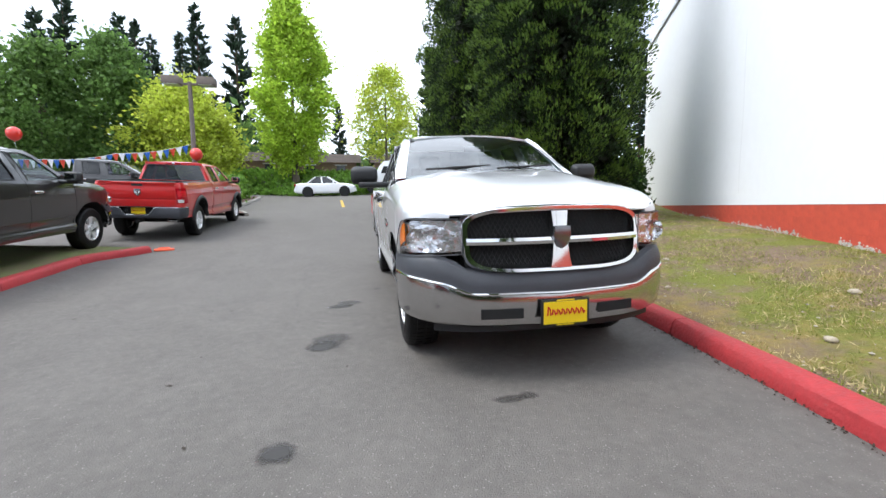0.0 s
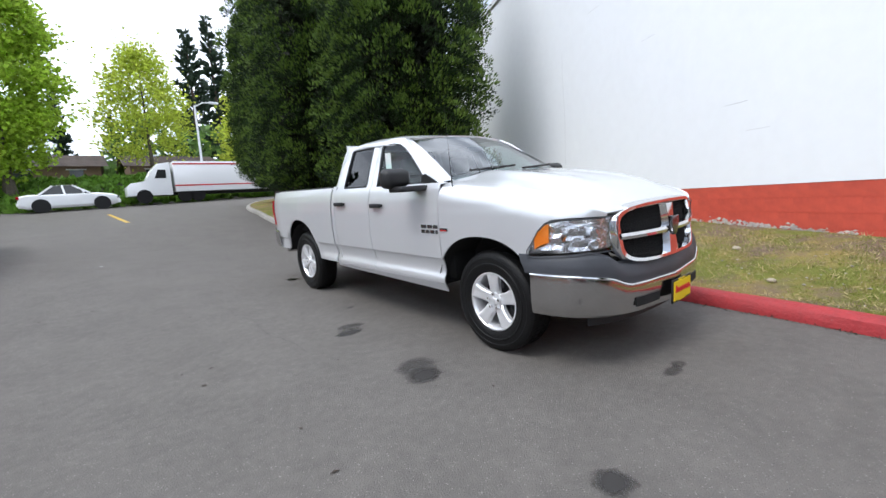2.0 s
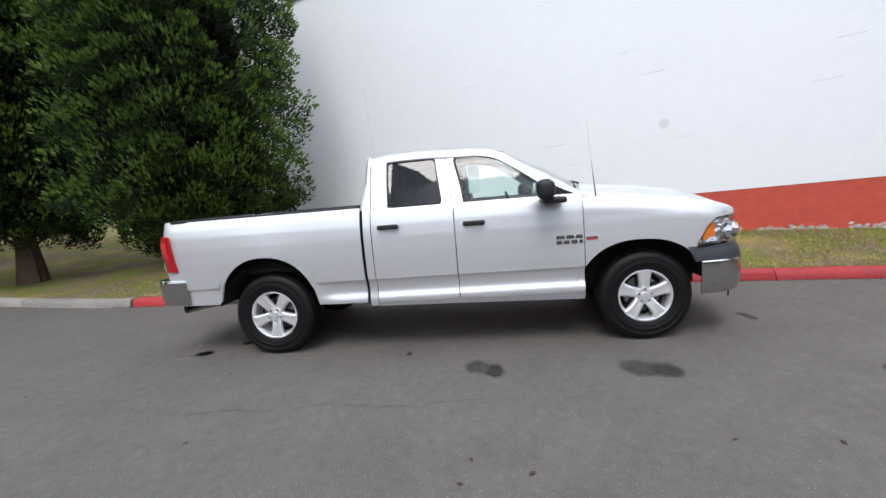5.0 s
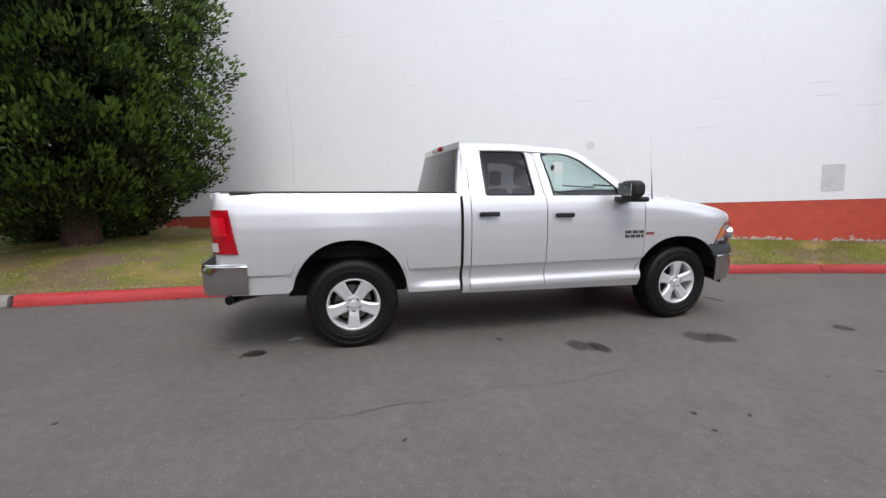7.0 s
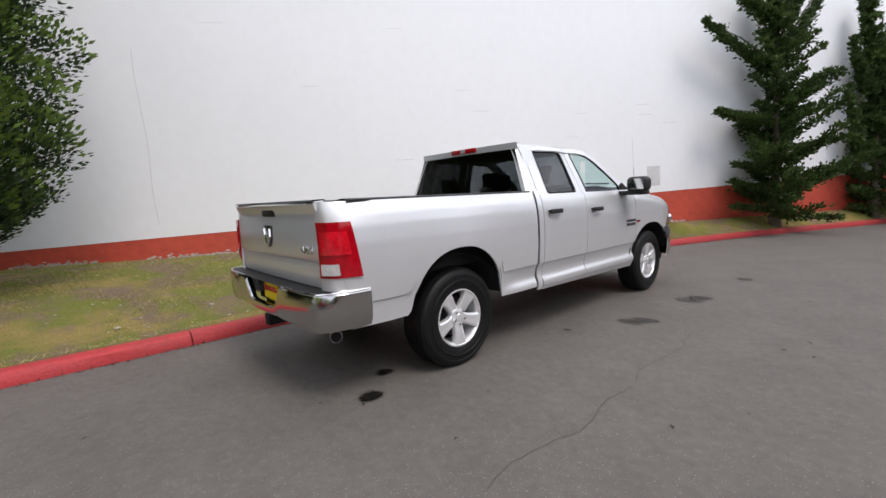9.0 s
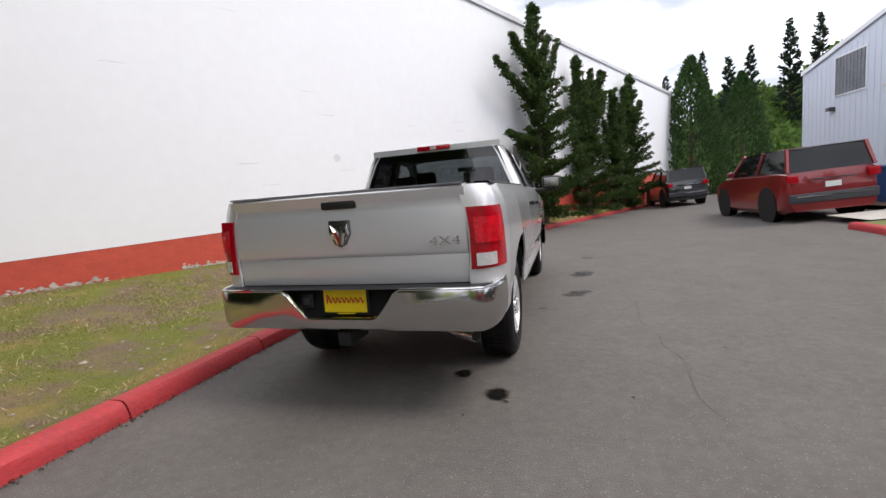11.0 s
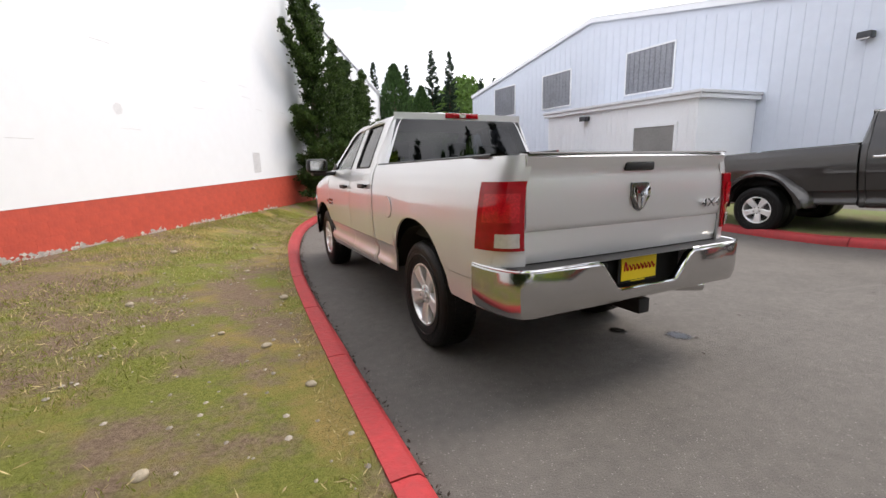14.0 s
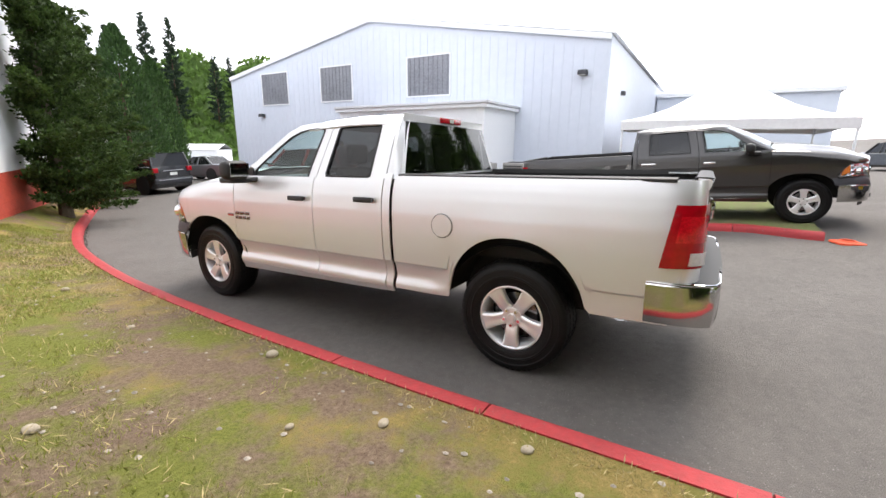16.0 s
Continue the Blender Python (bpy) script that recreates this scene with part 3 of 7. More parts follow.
def build_pickup(name, m, paint, label, grille=True, stretch=0.0, group="", bumper=None, trim=None, letters=True, plates=True, dual=False, arch_trim=None):
    """A full-size pickup with four doors; nose towards -y, front axle at y = 0. stretch lengthens rear doors and bed."""
    root = empty(name, m, label, "pickup truck", group)
    bumper = bumper or M_CHROME_SOFT
    trim = trim or M_CHROME

    def long(y):
        return y + stretch * (0.5 * clamp((y - 1.72) / 0.7, 0, 1) + 0.5 * clamp((y - 2.6) / 0.45, 0, 1))

    def add(pname, bm, mat, parent=None, plabel="", flip=False, thick=0.0, shade=True):
        if stretch:
            for v in bm.verts:
                v.co.y = long(v.co.y)
        if flip:
            for v in bm.verts:
                v.co.x = -v.co.x
        bmesh.ops.recalc_face_normals(bm, faces=bm.faces)
        if thick:
            bmesh.ops.solidify(bm, geom=list(bm.faces), thickness=thick)
        return part(pname, bm, mat, parent or root, plabel, shade=shade)

    def side_panel(ys, zlo, zhi, n=18, xf=None):
        rows = []
        for y in ys:
            lo, hi = zlo(y), zhi(y)
            rows.append([(-(xf(y, z) if xf else side_x(z)), y, z) for z in levels(lo, hi, n)])
        return bm_grid(rows)

    def frange(a, b, n):
        return [a + (b - a) * i / n for i in range(n + 1)]

    # plan curves of the nose (y of the front end by distance round the corner)
    def nose(u):
        """u 0 at the fender, 1 at the middle of the grille: x (half width) and y."""
        pts = ((0.0, (0.992, -0.34)), (0.10, (0.985, -0.46)), (0.2, (0.968, -0.56)), (0.3, (0.935, -0.66)), (0.4, (0.875, -0.75)), (0.5, (0.79, -0.82)),
               (0.6, (0.69, -0.87)), (0.75, (0.45, -0.925)), (1.0, (0.0, -0.965)))
        return spline([(a, b[0]) for a, b in pts], u), spline([(a, b[1]) for a, b in pts], u)

    fl = lambda y: arch(y, 0.045, 0.36, 0.565, 0.56, 2.3, 0.405)
    rl = lambda y: arch(y, 3.585, 0.40, 0.515, 0.585, 2.2, 0.478 if y < 3.6 else 0.535)
    hood_edge = lambda y: spline(((-0.86, 1.088), (-0.82, 1.118), (-0.74, 1.160), (-0.6, 1.208), (-0.4, 1.258), (0.0, 1.322), (0.4, 1.362), (0.6, 1.372)), y)

    def fender_x(y, z):
        top = hood_edge(y)
        base = min(side_x(min(z, 1.15)), 0.997)
        if y < -0.34:
            us = frange(0, 0.6, 60)
            base = min(base, min(((abs(nose(u)[1] - y), nose(u)[0]) for u in us))[1])
        k = clamp((z - (top - 0.20)) / 0.20, 0, 1)
        inner = min(0.80, base - 0.02)
        return base - (base - inner) * (1 - math.sqrt(max(0, 1 - k ** 2.6)))

    for s in (False, True):
        # fender above the arch and above the lamp
        lamp_top = lambda y: spline(((-0.87, 1.068), (-0.7, 1.07), (-0.58, 1.06), (-0.50, 0.985), (-0.43, 0.86), (-0.40, 0.82)), y)
        zlo = lambda y: max(fl(y), lamp_top(y) if y < -0.40 else 0)
        ys = frange(-0.86, -0.40, 14) + frange(-0.385, 0.61, 34)[1:]
        ys = [y for y in ys if y <= 0.525] + [0.525]
        add("fender", side_panel(ys, zlo, hood_edge, 22, fender_x), paint, flip=s, thick=0.012)
        belt = lambda y: 1.362
        rocker = lambda y: 0.455
        add_door = add("front_door", side_panel(frange(0.532, 1.676, 16), lambda y: 0.475, belt, 44), paint, flip=s, thick=0.012)
        rear_door = add("rear_door", side_panel(frange(1.684, 2.466, 10), lambda y: 0.475, belt, 44), paint, flip=s, thick=0.012)
        add("rocker", side_panel(frange(0.532, 2.466, 6), lambda y: 0.395 + 0.02 * (y - 0.6), lambda y: 0.469, 5), paint, flip=s, thick=0.012)
        add("cab_corner", side_panel(frange(2.474, 2.546, 3), lambda y: 0.436, lambda y: 1.40, 20), paint, flip=s, thick=0.012)
        # bed side, wrapping round the rear corner
        corner = [(0.99, 4.38, 0), (0.985, 4.48, 0), (0.975, 4.56, 0), (0.955, 4.62, 0), (0.925, 4.66, 0), (0.885, 4.683, 0), (0.845, 4.692, 0), (0.812, 4.697, 0)]
        cols = []
        n = 40
        for y in frange(2.576, 4.30, 56):
            lo, hi = rl(y), 1.385
            cols.append([(-bed_half(y, z) - 0.02 * max(0, 1 - abs(y - 3.58) / 0.62) ** 1.5 * max(0, 1 - abs(z - 1.0) / 0.36), y, z) for z in levels(lo, hi, n)])
        for x, y, _ in corner:
            lo, hi = 0.535 if y < 4.6 else 0.80, 1.385
            cols.append([(-x + (0.997 - bed_half(y, z)), y, z) for z in levels(lo, hi, n)])
        bed = add("bed_side", bm_grid(cols), paint, flip=s, thick=0.015)
        # black strip between cab and bed: the shade of the gap as colour
        add("cab_gap", bm_box(-0.935, -0.90, 2.540, 2.585, 0.46, 1.36), M_UNDER, flip=s, shade=False)
        ends_ = [(-x + (0.997 - side_x(1.385)), y, 1.386) for x, y, _ in corner]
        end_bm = bmesh.new()
        end_bm.faces.new([end_bm.verts.new(p) for p in ends_ + [(-0.745, 4.66, 1.386), (-0.78, 4.38, 1.386)]])
        add("rail_end", end_bm, paint, bed, flip=s, thick=0.012)
        add("bed_rail_cap", bm_grid([[(x, y, z) for x, z in ((-0.928, 1.375), (-0.928, 1.394), (-0.915, 1.400), (-0.83, 1.402), (-0.82, 1.36))] for y in (2.60, 3.6, 4.54)]), M_BLACK, flip=s)
        add("bed_inner_wall", bm_box(-0.85, -0.80, 2.6, 4.66, 0.82, 1.365), M_UNDER, flip=s, shade=False)
        # wheel arch liners
        for y0, a in ((0.045, 0.60), (3.585, 0.56)):
            pts = [(y0 + a * math.cos(t), 0.36 + (a + 0.02) * math.sin(t)) for t in frange(0.30, math.pi - 0.30, 16)]
            add("arch_liner", bm_grid([[(-0.955, y, z - 0.02), (-0.55, y, z - 0.02)] for y, z in pts]), M_UNDER, flip=s)
            add("inner_arch", bm_box(-0.58, -0.56, y0 - a, y0 + a, 0.42, 1.0), M_UNDER, flip=s, shade=False)
        if arch_trim:
            for y0, z0, a, b in ((0.045, 0.36, 0.565, 0.56), (3.585, 0.40, 0.515, 0.585)):
                rows = []
                for t in frange(0.08, math.pi - 0.08, 20):
                    cy, cz = math.cos(t), math.sin(t)
                    rows.append([(-side_x(z0 + b * cz) - d, y0 + (a + k) * cy, z0 + (b + k) * cz) for d, k in ((-0.02, -0.02), (0.05, -0.01), (0.045, 0.04), (0.0, 0.08))])
                add("arch_flare", bm_grid(rows), arch_trim, flip=s)
        # door upper frames with their windows
        def framed(pname, outer, hole, gmat, host, glabel):
            bm = bmesh.new()
            loops = []
            for loop in (outer, hole):
                vs = [bm.verts.new((0, y, z)) for y, z in loop]
                loops.append([bm.edges.new((vs[i], vs[(i + 1) % len(vs)])) for i in range(len(vs))])
            bmesh.ops.triangle_fill(bm, edges=loops[0] + loops[1], use_beauty=True)
            for v in bm.verts:
                v.co.x = -glass_x(v.co.z)
            add(pname, bm, paint, flip=s, thick=0.02, shade=False)
            cy, cz = sum(p[0] for p in hole) / len(hole), sum(p[1] for p in hole) / len(hole)
            rim = bmesh.new()
            ring = [[(-glass_x(z) - dx, y + (cy - y) * k, z + (cz - z) * k) for dx, k in ((-0.02, -0.02), (0.004, -0.01), (0.004, 0.05), (-0.02, 0.055))] for y, z in hole]
            bm_grid(ring + [ring[0]], bm=rim)
            add("window_seal", rim, M_BLACK, host, flip=s)
            g = bmesh.new()
            g.faces.new([g.verts.new((-glass_x(z) + 0.012, y, z)) for y, z in hole])
            ob = add("window_pane", g, gmat, host, glabel, flip=s, shade=False)
            return ob
        fhole = [(1.584, 1.352), (1.605, 1.50), (1.64, 1.66), (1.662, 1.765), (1.648, 1.79), (1.60, 1.798), (1.45, 1.793), (1.33, 1.772), (1.22, 1.725), (1.08, 1.632), (0.93, 1.52), (0.83, 1.44), (0.80, 1.40), (0.80, 1.352)]
        framed("front_door_frame", [(0.46, 1.36), (0.62, 1.335), (1.676, 1.335), (1.70, 1.50), (1.745, 1.835), (1.5, 1.85), (1.30, 1.835), (1.16, 1.765), (0.80, 1.51), (0.56, 1.372)], fhole, G_CLEAR, add_door, "clear side window")
        rhole = [(2.305, 1.377), (2.313, 1.60), (2.313, 1.78), (2.295, 1.802), (2.26, 1.805), (1.90, 1.808), (1.85, 1.80), (1.835, 1.775), (1.815, 1.60), (1.788, 1.40), (1.80, 1.368), (1.84, 1.366), (2.28, 1.366)]
        framed("rear_door_frame", [(2.466, 1.335), (2.466, 1.60), (2.466, 1.845), (2.1, 1.852), (1.752, 1.842), (1.708, 1.50), (1.684, 1.335)], rhole, G_DARK, rear_door, "dark privacy window")
        # rear cab pillar
        rows = []
        for z in frange(1.36, 1.86, 12):
            back = 2.60 - (z - 1.36) * 0.16
            gx_ = glass_x(z)
            rows.append([(-gx_, 2.474, z), (-gx_ + 0.002, 2.52 - (z - 1.36) * 0.05, z), (-gx_ + 0.02, back - 0.035, z), (-gx_ + 0.045, back - 0.010, z), (-gx_ + 0.085, back - 0.004, z)])
        add("cab_pillar", bm_grid(rows), paint, flip=s, thick=0.012)
        # door handles
        for host, y0 in ((add_door, 1.40), (rear_door, 2.20)):
            z0 = 1.172 if y0 < 2 else 1.192
            h = bm_box(-1.035, -1.012, y0, y0 + 0.20, z0 - 0.022, z0 + 0.022, 0.011, 3)
            bm_box(-1.02, -0.985, y0 + 0.01, y0 + 0.05, z0 - 0.014, z0 + 0.014, bm=h)
            bm_box(-1.02, -0.985, y0 + 0.15, y0 + 0.19, z0 - 0.014, z0 + 0.014, bm=h)
            add("door_handle", h, M_BLACK if letters else M_CHROME, host, "black door handle" if letters else "chrome door handle", flip=s)
        # mirror
        mir = bm_box(-1.31, -1.05, 0.78, 0.93, 1.335, 1.510, 0.055, 4)
        for v in mir.verts:
            v.co.y += 0.10 * (v.co.x + 1.0) * -1 * 0.6
            if v.co.y < 0.85:
                v.co.z = 1.43 + (v.co.z - 1.43) * 0.85
        arm = bm_box(-1.24, -0.92, 0.70, 0.90, 1.300, 1.352, 0.02, 3, bm=mir)
        mo = add("side_mirror", arm, M_BLACK, plabel="black plastic towing mirror", flip=s)
        add("mirror_glass", bm_box(-1.275, -1.085, 0.955, 0.962, 1.365, 1.485), M_CHROME, mo, flip=s, shade=False)
        add("mirror_sail", bm_poly([(0.56, 1.352), (0.80, 1.352), (0.80, 1.43), (0.76, 1.45)], 0.012, Matrix(((0, 0, -1, -0.915), (1, 0, 0, 0), (0, 1, 0, 0), (0, 0, 0, 1)))), M_BLACK, mo, flip=s, shade=False)
        # head lamp: lens, reflector, amber part
        lrows, rrows, arows = [], [], []
        for u in frange(0.065, 0.645, 22):
            x, y = nose(u)
            k = (u - 0.065) / 0.58
            lo = 0.805 + 0.035 * k
            hi = spline(((0.0, 0.845), (0.06, 0.90), (0.14, 0.985), (0.24, 1.045), (0.4, 1.06), (1, 1.062)), k)
            pro = 0.012
            lrows.append([(-(x + pro * (1 - u)), y - pro * u, lo + (hi - lo) * j / 8) for j in range(9)])
            rrows.append([(-(x - 0.020 - 0.010 * math.sin(j * 2.1 + 9 * k)), y + 0.028 + 0.014 * math.sin(k * 14), lo + 0.012 + (hi - lo - 0.024) * j / 8) for j in range(9)])
            if 0.08 < k < 0.28:
                arows.append([(-(x - 0.004), y + 0.006, lo + (hi - lo) * (0.38 + 0.56 * j / 4)) for j in range(5)])
        hl = add("headlight", bm_grid(rrows), M_REFLECTOR, plabel="clear headlight with an amber corner lamp", flip=s, thick=0.01)
        add("lens", bm_grid(lrows), G_LENS, hl, flip=s)
        add("corner_lamp", bm_grid(arows), M_AMBER, hl, "amber corner lamp", flip=s, thick=0.008)
        for u, zz in ((0.34, 0.925), (0.48, 0.93)):
            x, y = nose(u)
            add("lamp_bowl", bm_cyl(0.05, 0.075, 0.05, 20, Matrix.Translation((-x + 0.025, y + 0.034, zz)) @ Matrix.Rotation(radians(90), 4, 'X'), caps=False), M_CHROME, hl, flip=s)
        rim = bmesh.new()
        bm_tube([(r[0][0], r[0][1], r[0][2] - 0.004) for r in lrows] + [r[-1] for r in lrows[::-1]] + [(lrows[0][0][0], lrows[0][0][1], lrows[0][0][2])], 0.0035, 6, rim)
        add("lamp_rim", rim, M_CHARCOAL, hl, flip=s)
        # tail lamp
        trows, crows = [], []
        path = [(0.992, 4.485), (0.985, 4.53), (0.972, 4.575), (0.952, 4.62), (0.922, 4.662), (0.88, 4.69), (0.845, 4.70), (0.815, 4.704)]
        for i, (x, y) in enumerate(path):
            zl = 0.893
            zh = 1.255
            lean = lambda z: (0.060 * (z - zl) / (zh - zl)) * (1 - i / 7) if i < 5 else 0
            def pt(z):
                return (-(x + 0.008 - 0.003 * lean(z) + (side_x(z) - 0.997) * 0.8), y + 0.006 + lean(z), z)
            trows.append([pt(zl + (zh - zl) * j / 12) for j in range(13)])
            if 3 <= i <= 6:
                crows.append([(lambda q: (q[0] - 0.004, q[1] + 0.009, q[2]))(pt(0.912 + 0.074 * j / 3)) for j in range(4)])
        tl = add("tail_light", bm_grid(trows), M_TAILRED, plabel="red tail light with a clear reversing lamp", flip=s, thick=0.012)
        for j0, j1 in ((5, 11),):
            inner = [[(q[0] - 0.003, q[1] + 0.005, q[2]) for q in r[j0:j1]] for r in trows[1:7]]
            add("brake_lens", bm_grid(inner), M_TAILBRIGHT, tl, "bright red brake lens", flip=s, thick=0.003)
        add("reversing_lamp", bm_grid(crows), M_TAILCLEAR, tl, "clear reversing lamp", flip=s, thick=0.004)
        # wheels
        for y0, wn in ((0.0, "front"), (3.57, "rear")):
            spun = -0.80 if not (dual and y0 > 1) else -0.98
            build_wheel(add, spun, y0, s, dual)
            if dual and y0 > 1:
                build_wheel(add, -0.74, y0, s, dual)
        if dual:
            rows = []
            for t in frange(0.02, math.pi - 0.02, 22):
                rows.append([(-0.93 - d, 3.57 + 0.62 * k * math.cos(t), 0.42 + 0.62 * k * math.sin(t)) for d, k in ((0, 1.12), (0.14, 1.06), (0.20, 1.0), (0.20, 0.94), (0.0, 0.92))])
            add("dual_wheel_fender", bm_grid(rows), paint, flip=s)

    def inner_edge(y):
        base = 0.997
        if y < -0.34:
            base = min((abs(nose(u)[1] - y), nose(u)[0]) for u in frange(0, 0.6, 60))[1]
        return min(0.80, base - 0.02) + 0.004

    # hood with two raised shoulders
    rows = []
    for i in range(21):
        k = i / 20
        y_mid, row = None, []
        for j in range(-12, 13):
            xx = j / 12
            half = inner_edge(-0.835 + 1.395 * k)
            x = xx * half
            yf = -0.955 + 0.12 * abs(xx) ** 2.2
            yb = 0.40 + 0.16 * abs(xx) ** 2
            y = yf + (yb - yf) * k
            edge = hood_edge(max(y, -0.86))
            crown = 0.075 * (1 - abs(xx) ** 2.2) + 0.022 * math.exp(-((abs(xx) - 0.52) / 0.16) ** 2) * smooth(k, 0.05, 0.5)
            dip = -0.012 * (1 - smooth(k, 0.0, 0.22)) ** 2
            row.append((x, y, edge + crown * (0.5 + 0.5 * smooth(k, 0, 0.3)) + dip * (1 - 0.2 * abs(xx))))
        rows.append(row)
    add("hood", bm_grid(rows), paint, thick=0.012)
    add("cowl", bm_grid([[(j / 8 * w, y + 0.16 * (j / 8) ** 2, z - 0.03 * (j / 8) ** 2) for j in range(-8, 9)] for y, z, w in ((0.40, 1.405, 0.82), (0.455, 1.412, 0.82), (0.50, 1.425, 0.82))]), M_BLACK)
    # windscreen, roof, rear window
    def screen(k, xx):
        w = 0.815 - 0.155 * k
        y = 0.36 + 0.82 * k + (0.16 - 0.05 * k) * xx * xx
        z = 1.405 + 0.445 * k - 0.035 * xx * xx + 0.02 * math.sin(k * math.pi)
        return (xx * w, y, z)
    g = add("windscreen", bm_grid([[screen(k / 8, j / 8) for j in range(-8, 9)] for k in range(9)]), G_SCREEN, plabel="clear windscreen with a faint green tint")
    for sgn in (-1, 1):
        add("windscreen_pillar", bm_grid([[(sgn * (screen(k, 1)[0] - 0.005), screen(k, 1)[1] - 0.012, screen(k, 1)[2] + 0.006), (sgn * (screen(k, 1)[0] + 0.055), screen(k, 1)[1] + 0.01, screen(k, 1)[2] + 0.004),
                                           (sgn * (glass_x(screen(k, 1)[2]) + 0.004), screen(k, 1)[1] + 0.06, screen(k, 1)[2] - 0.01)] for k in frange(0, 1, 8)]), paint)
    for x0, x1 in ((-0.62, 0.0), (0.06, 0.66)):
        wp = bm_tube([(x0 + (x1 - x0) * t, 0.44 + 0.09 * ((x0 + (x1 - x0) * t) / 0.8) ** 2 + 0.05 * t, 1.452 + 0.03 * t) for t in frange(0, 1, 6)], 0.011, 6)
        add("wiper", wp, M_BLACK)
    rows = []
    for k in frange(0, 1, 14):
        y = 1.16 + 1.37 * k
        row = []
        for j in range(-12, 13):
            xx = j / 12
            w = 0.752 - 0.085 * (1 - smooth(k, 0, 0.16)) - 0.030 * smooth(k, 0.8, 1)
            zc = spline(((0, 1.850), (0.1, 1.874), (0.28, 1.900), (0.6, 1.917), (0.85, 1.912), (0.95, 1.902), (1.0, 1.884)), k)
            z = zc - 0.022 * xx * xx - 0.085 * (max(0, abs(xx) - 0.64) / 0.36) ** 2.6 * (0.15 + 0.85 * smooth(k, 0, 0.2))
            yy = y + (0.11 * xx * xx * (1 - k * 2) if k < 0.5 else -0.03 * xx * xx * (2 * k - 1))
            row.append((xx * w, yy, z))
        rows.append(row)
    add("roof", bm_grid(rows), paint, thick=0.015)
    rows = [[(xx * (0.86 - 0.06 * k), 2.603 - 0.075 * k - 0.02 * xx * xx, 1.33 + 0.53 * k) for xx in frange(-1, 1, 10)] for k in frange(0, 1, 8)]
    back = add("cab_back", bm_grid([r for r in rows if r[0][2] < 1.42]), paint)
    add("cab_back_top", bm_grid([[(xx * 0.72, 2.535 - 0.02 * xx * xx, z) for xx in frange(-1, 1, 10)] for z in (1.812, 1.84, 1.882 )]), paint, back)
    add("rear_window", bm_grid([[(xx * (0.835 - 0.135 * k), 2.607 - 0.068 * k - 0.02 * xx * xx, 1.395 + 0.425 * k) for xx in frange(-1, 1, 10)] for k in frange(0, 1, 6)]), G_DARK, plabel="dark tinted rear window")
    bl = add("brake_light", bm_box(-0.185, 0.185, 2.515, 2.552, 1.835, 1.885, 0.008), M_TAILRED, plabel="red high brake light")
    add("cargo_lamp", bm_box(-0.035, 0.035, 2.545, 2.556, 1.842, 1.878), M_TAILCLEAR, bl, shade=False)
    # grille
    if grille:
        def gz(x):
            return 1.125 - 0.05 * (abs(x) / 0.62) ** 2.5
        outer, inner = [], []
        N = 40
        for i in range(N):
            t = 2 * math.pi * i / N
            c, s_ = math.cos(t), math.sin(t)
            ex, ez = math.copysign(abs(c) ** 0.42, c), math.copysign(abs(s_) ** 0.42, s_)
            def spot(hw, hh, d):
                x = ex * hw * (1 - 0.05 * (1 - ez) / 2)
                z = 0.915 + ez * hh + (0.02 * (1 - abs(ex) ** 2) if ez > 0 else 0)
                y = -0.965 - d + 0.098 * (abs(x) / 0.62) ** 2.4 + 0.12 * (z - 0.915)
                return (x, y, z)
            outer.append([spot(0.648, 0.205, -0.06), spot(0.648, 0.205, 0.010), spot(0.633, 0.196, 0.028), spot(0.602, 0.176, 0.024), spot(0.588, 0.168, -0.04)])
        gf = add("grille", bm_grid(outer + [outer[0]]), trim, plabel="chrome crosshair grille with black mesh")
        nx = 21
        mesh_bm = bm_grid([[(0.60 * j / 10, -0.925 + 0.098 * (abs(0.60 * j / 10) / 0.62) ** 2.4 + 0.12 * (z - 0.915), z) for j in range(-10, 11)] for z in frange(0.74, 1.10, 6)])
        add("grille_backing", mesh_bm, M_UNDER, gf)
        hex_bm = bmesh.new()
        for k in range(-20, 21):
            for sg in (1, -1):
                x0 = 0.06 * k * 0.5
                if abs(x0) < 0.56:
                    bm_tube([(clamp(x0 + sg * (z - 0.92) * 0.55, -0.585, 0.585), -0.935 + 0.098 * (abs(clamp(x0 + sg * (z - 0.92) * 0.55, -0.585, 0.585)) / 0.62) ** 2.4 + 0.12 * (z - 0.915), z) for z in (0.76, 0.92, 1.08)], 0.0045, 4, hex_bm)
        add("grille_mesh", hex_bm, M_UNDER, gf, "black woven mesh")
        bar = lambda zc, hh: [[(x, -0.965 - 0.03 + 0.098 * (abs(x) / 0.62) ** 2.4 + 0.12 * (zc - 0.915) + d, zc + z) for d, z in ((0.05, hh), (0.0, hh * 0.8), (-0.008, 0), (0.0, -hh * 0.8), (0.05, -hh))] for x in frange(-0.60, 0.60, 24)]
        add("grille_bar", bm_grid(bar(0.915, 0.026)), trim, gf)
        add("grille_post", bm_grid([[(x, -0.985 - d + 0.12 * (z - 0.915), z) for x, d in ((-0.068 * w, -0.04), (-0.056 * w, 0.008), (0, 0.016), (0.056 * w, 0.008), (0.068 * w, -0.04))] for z, w in ((0.74, 1.3), (0.80, 1.05), (0.915, 0.85), (1.02, 0.85), (1.10, 1.0))]), trim, gf)
        sh = bm_poly([(-0.055, 0.07), (0.055, 0.07), (0.06, 0.0), (0.03, -0.06), (0, -0.075), (-0.03, -0.06), (-0.06, 0.0)], 0.02, Matrix.Translation((0, -1.0, 0.935)) @ Matrix.Rotation(radians(90), 4, 'X'), 0.006)
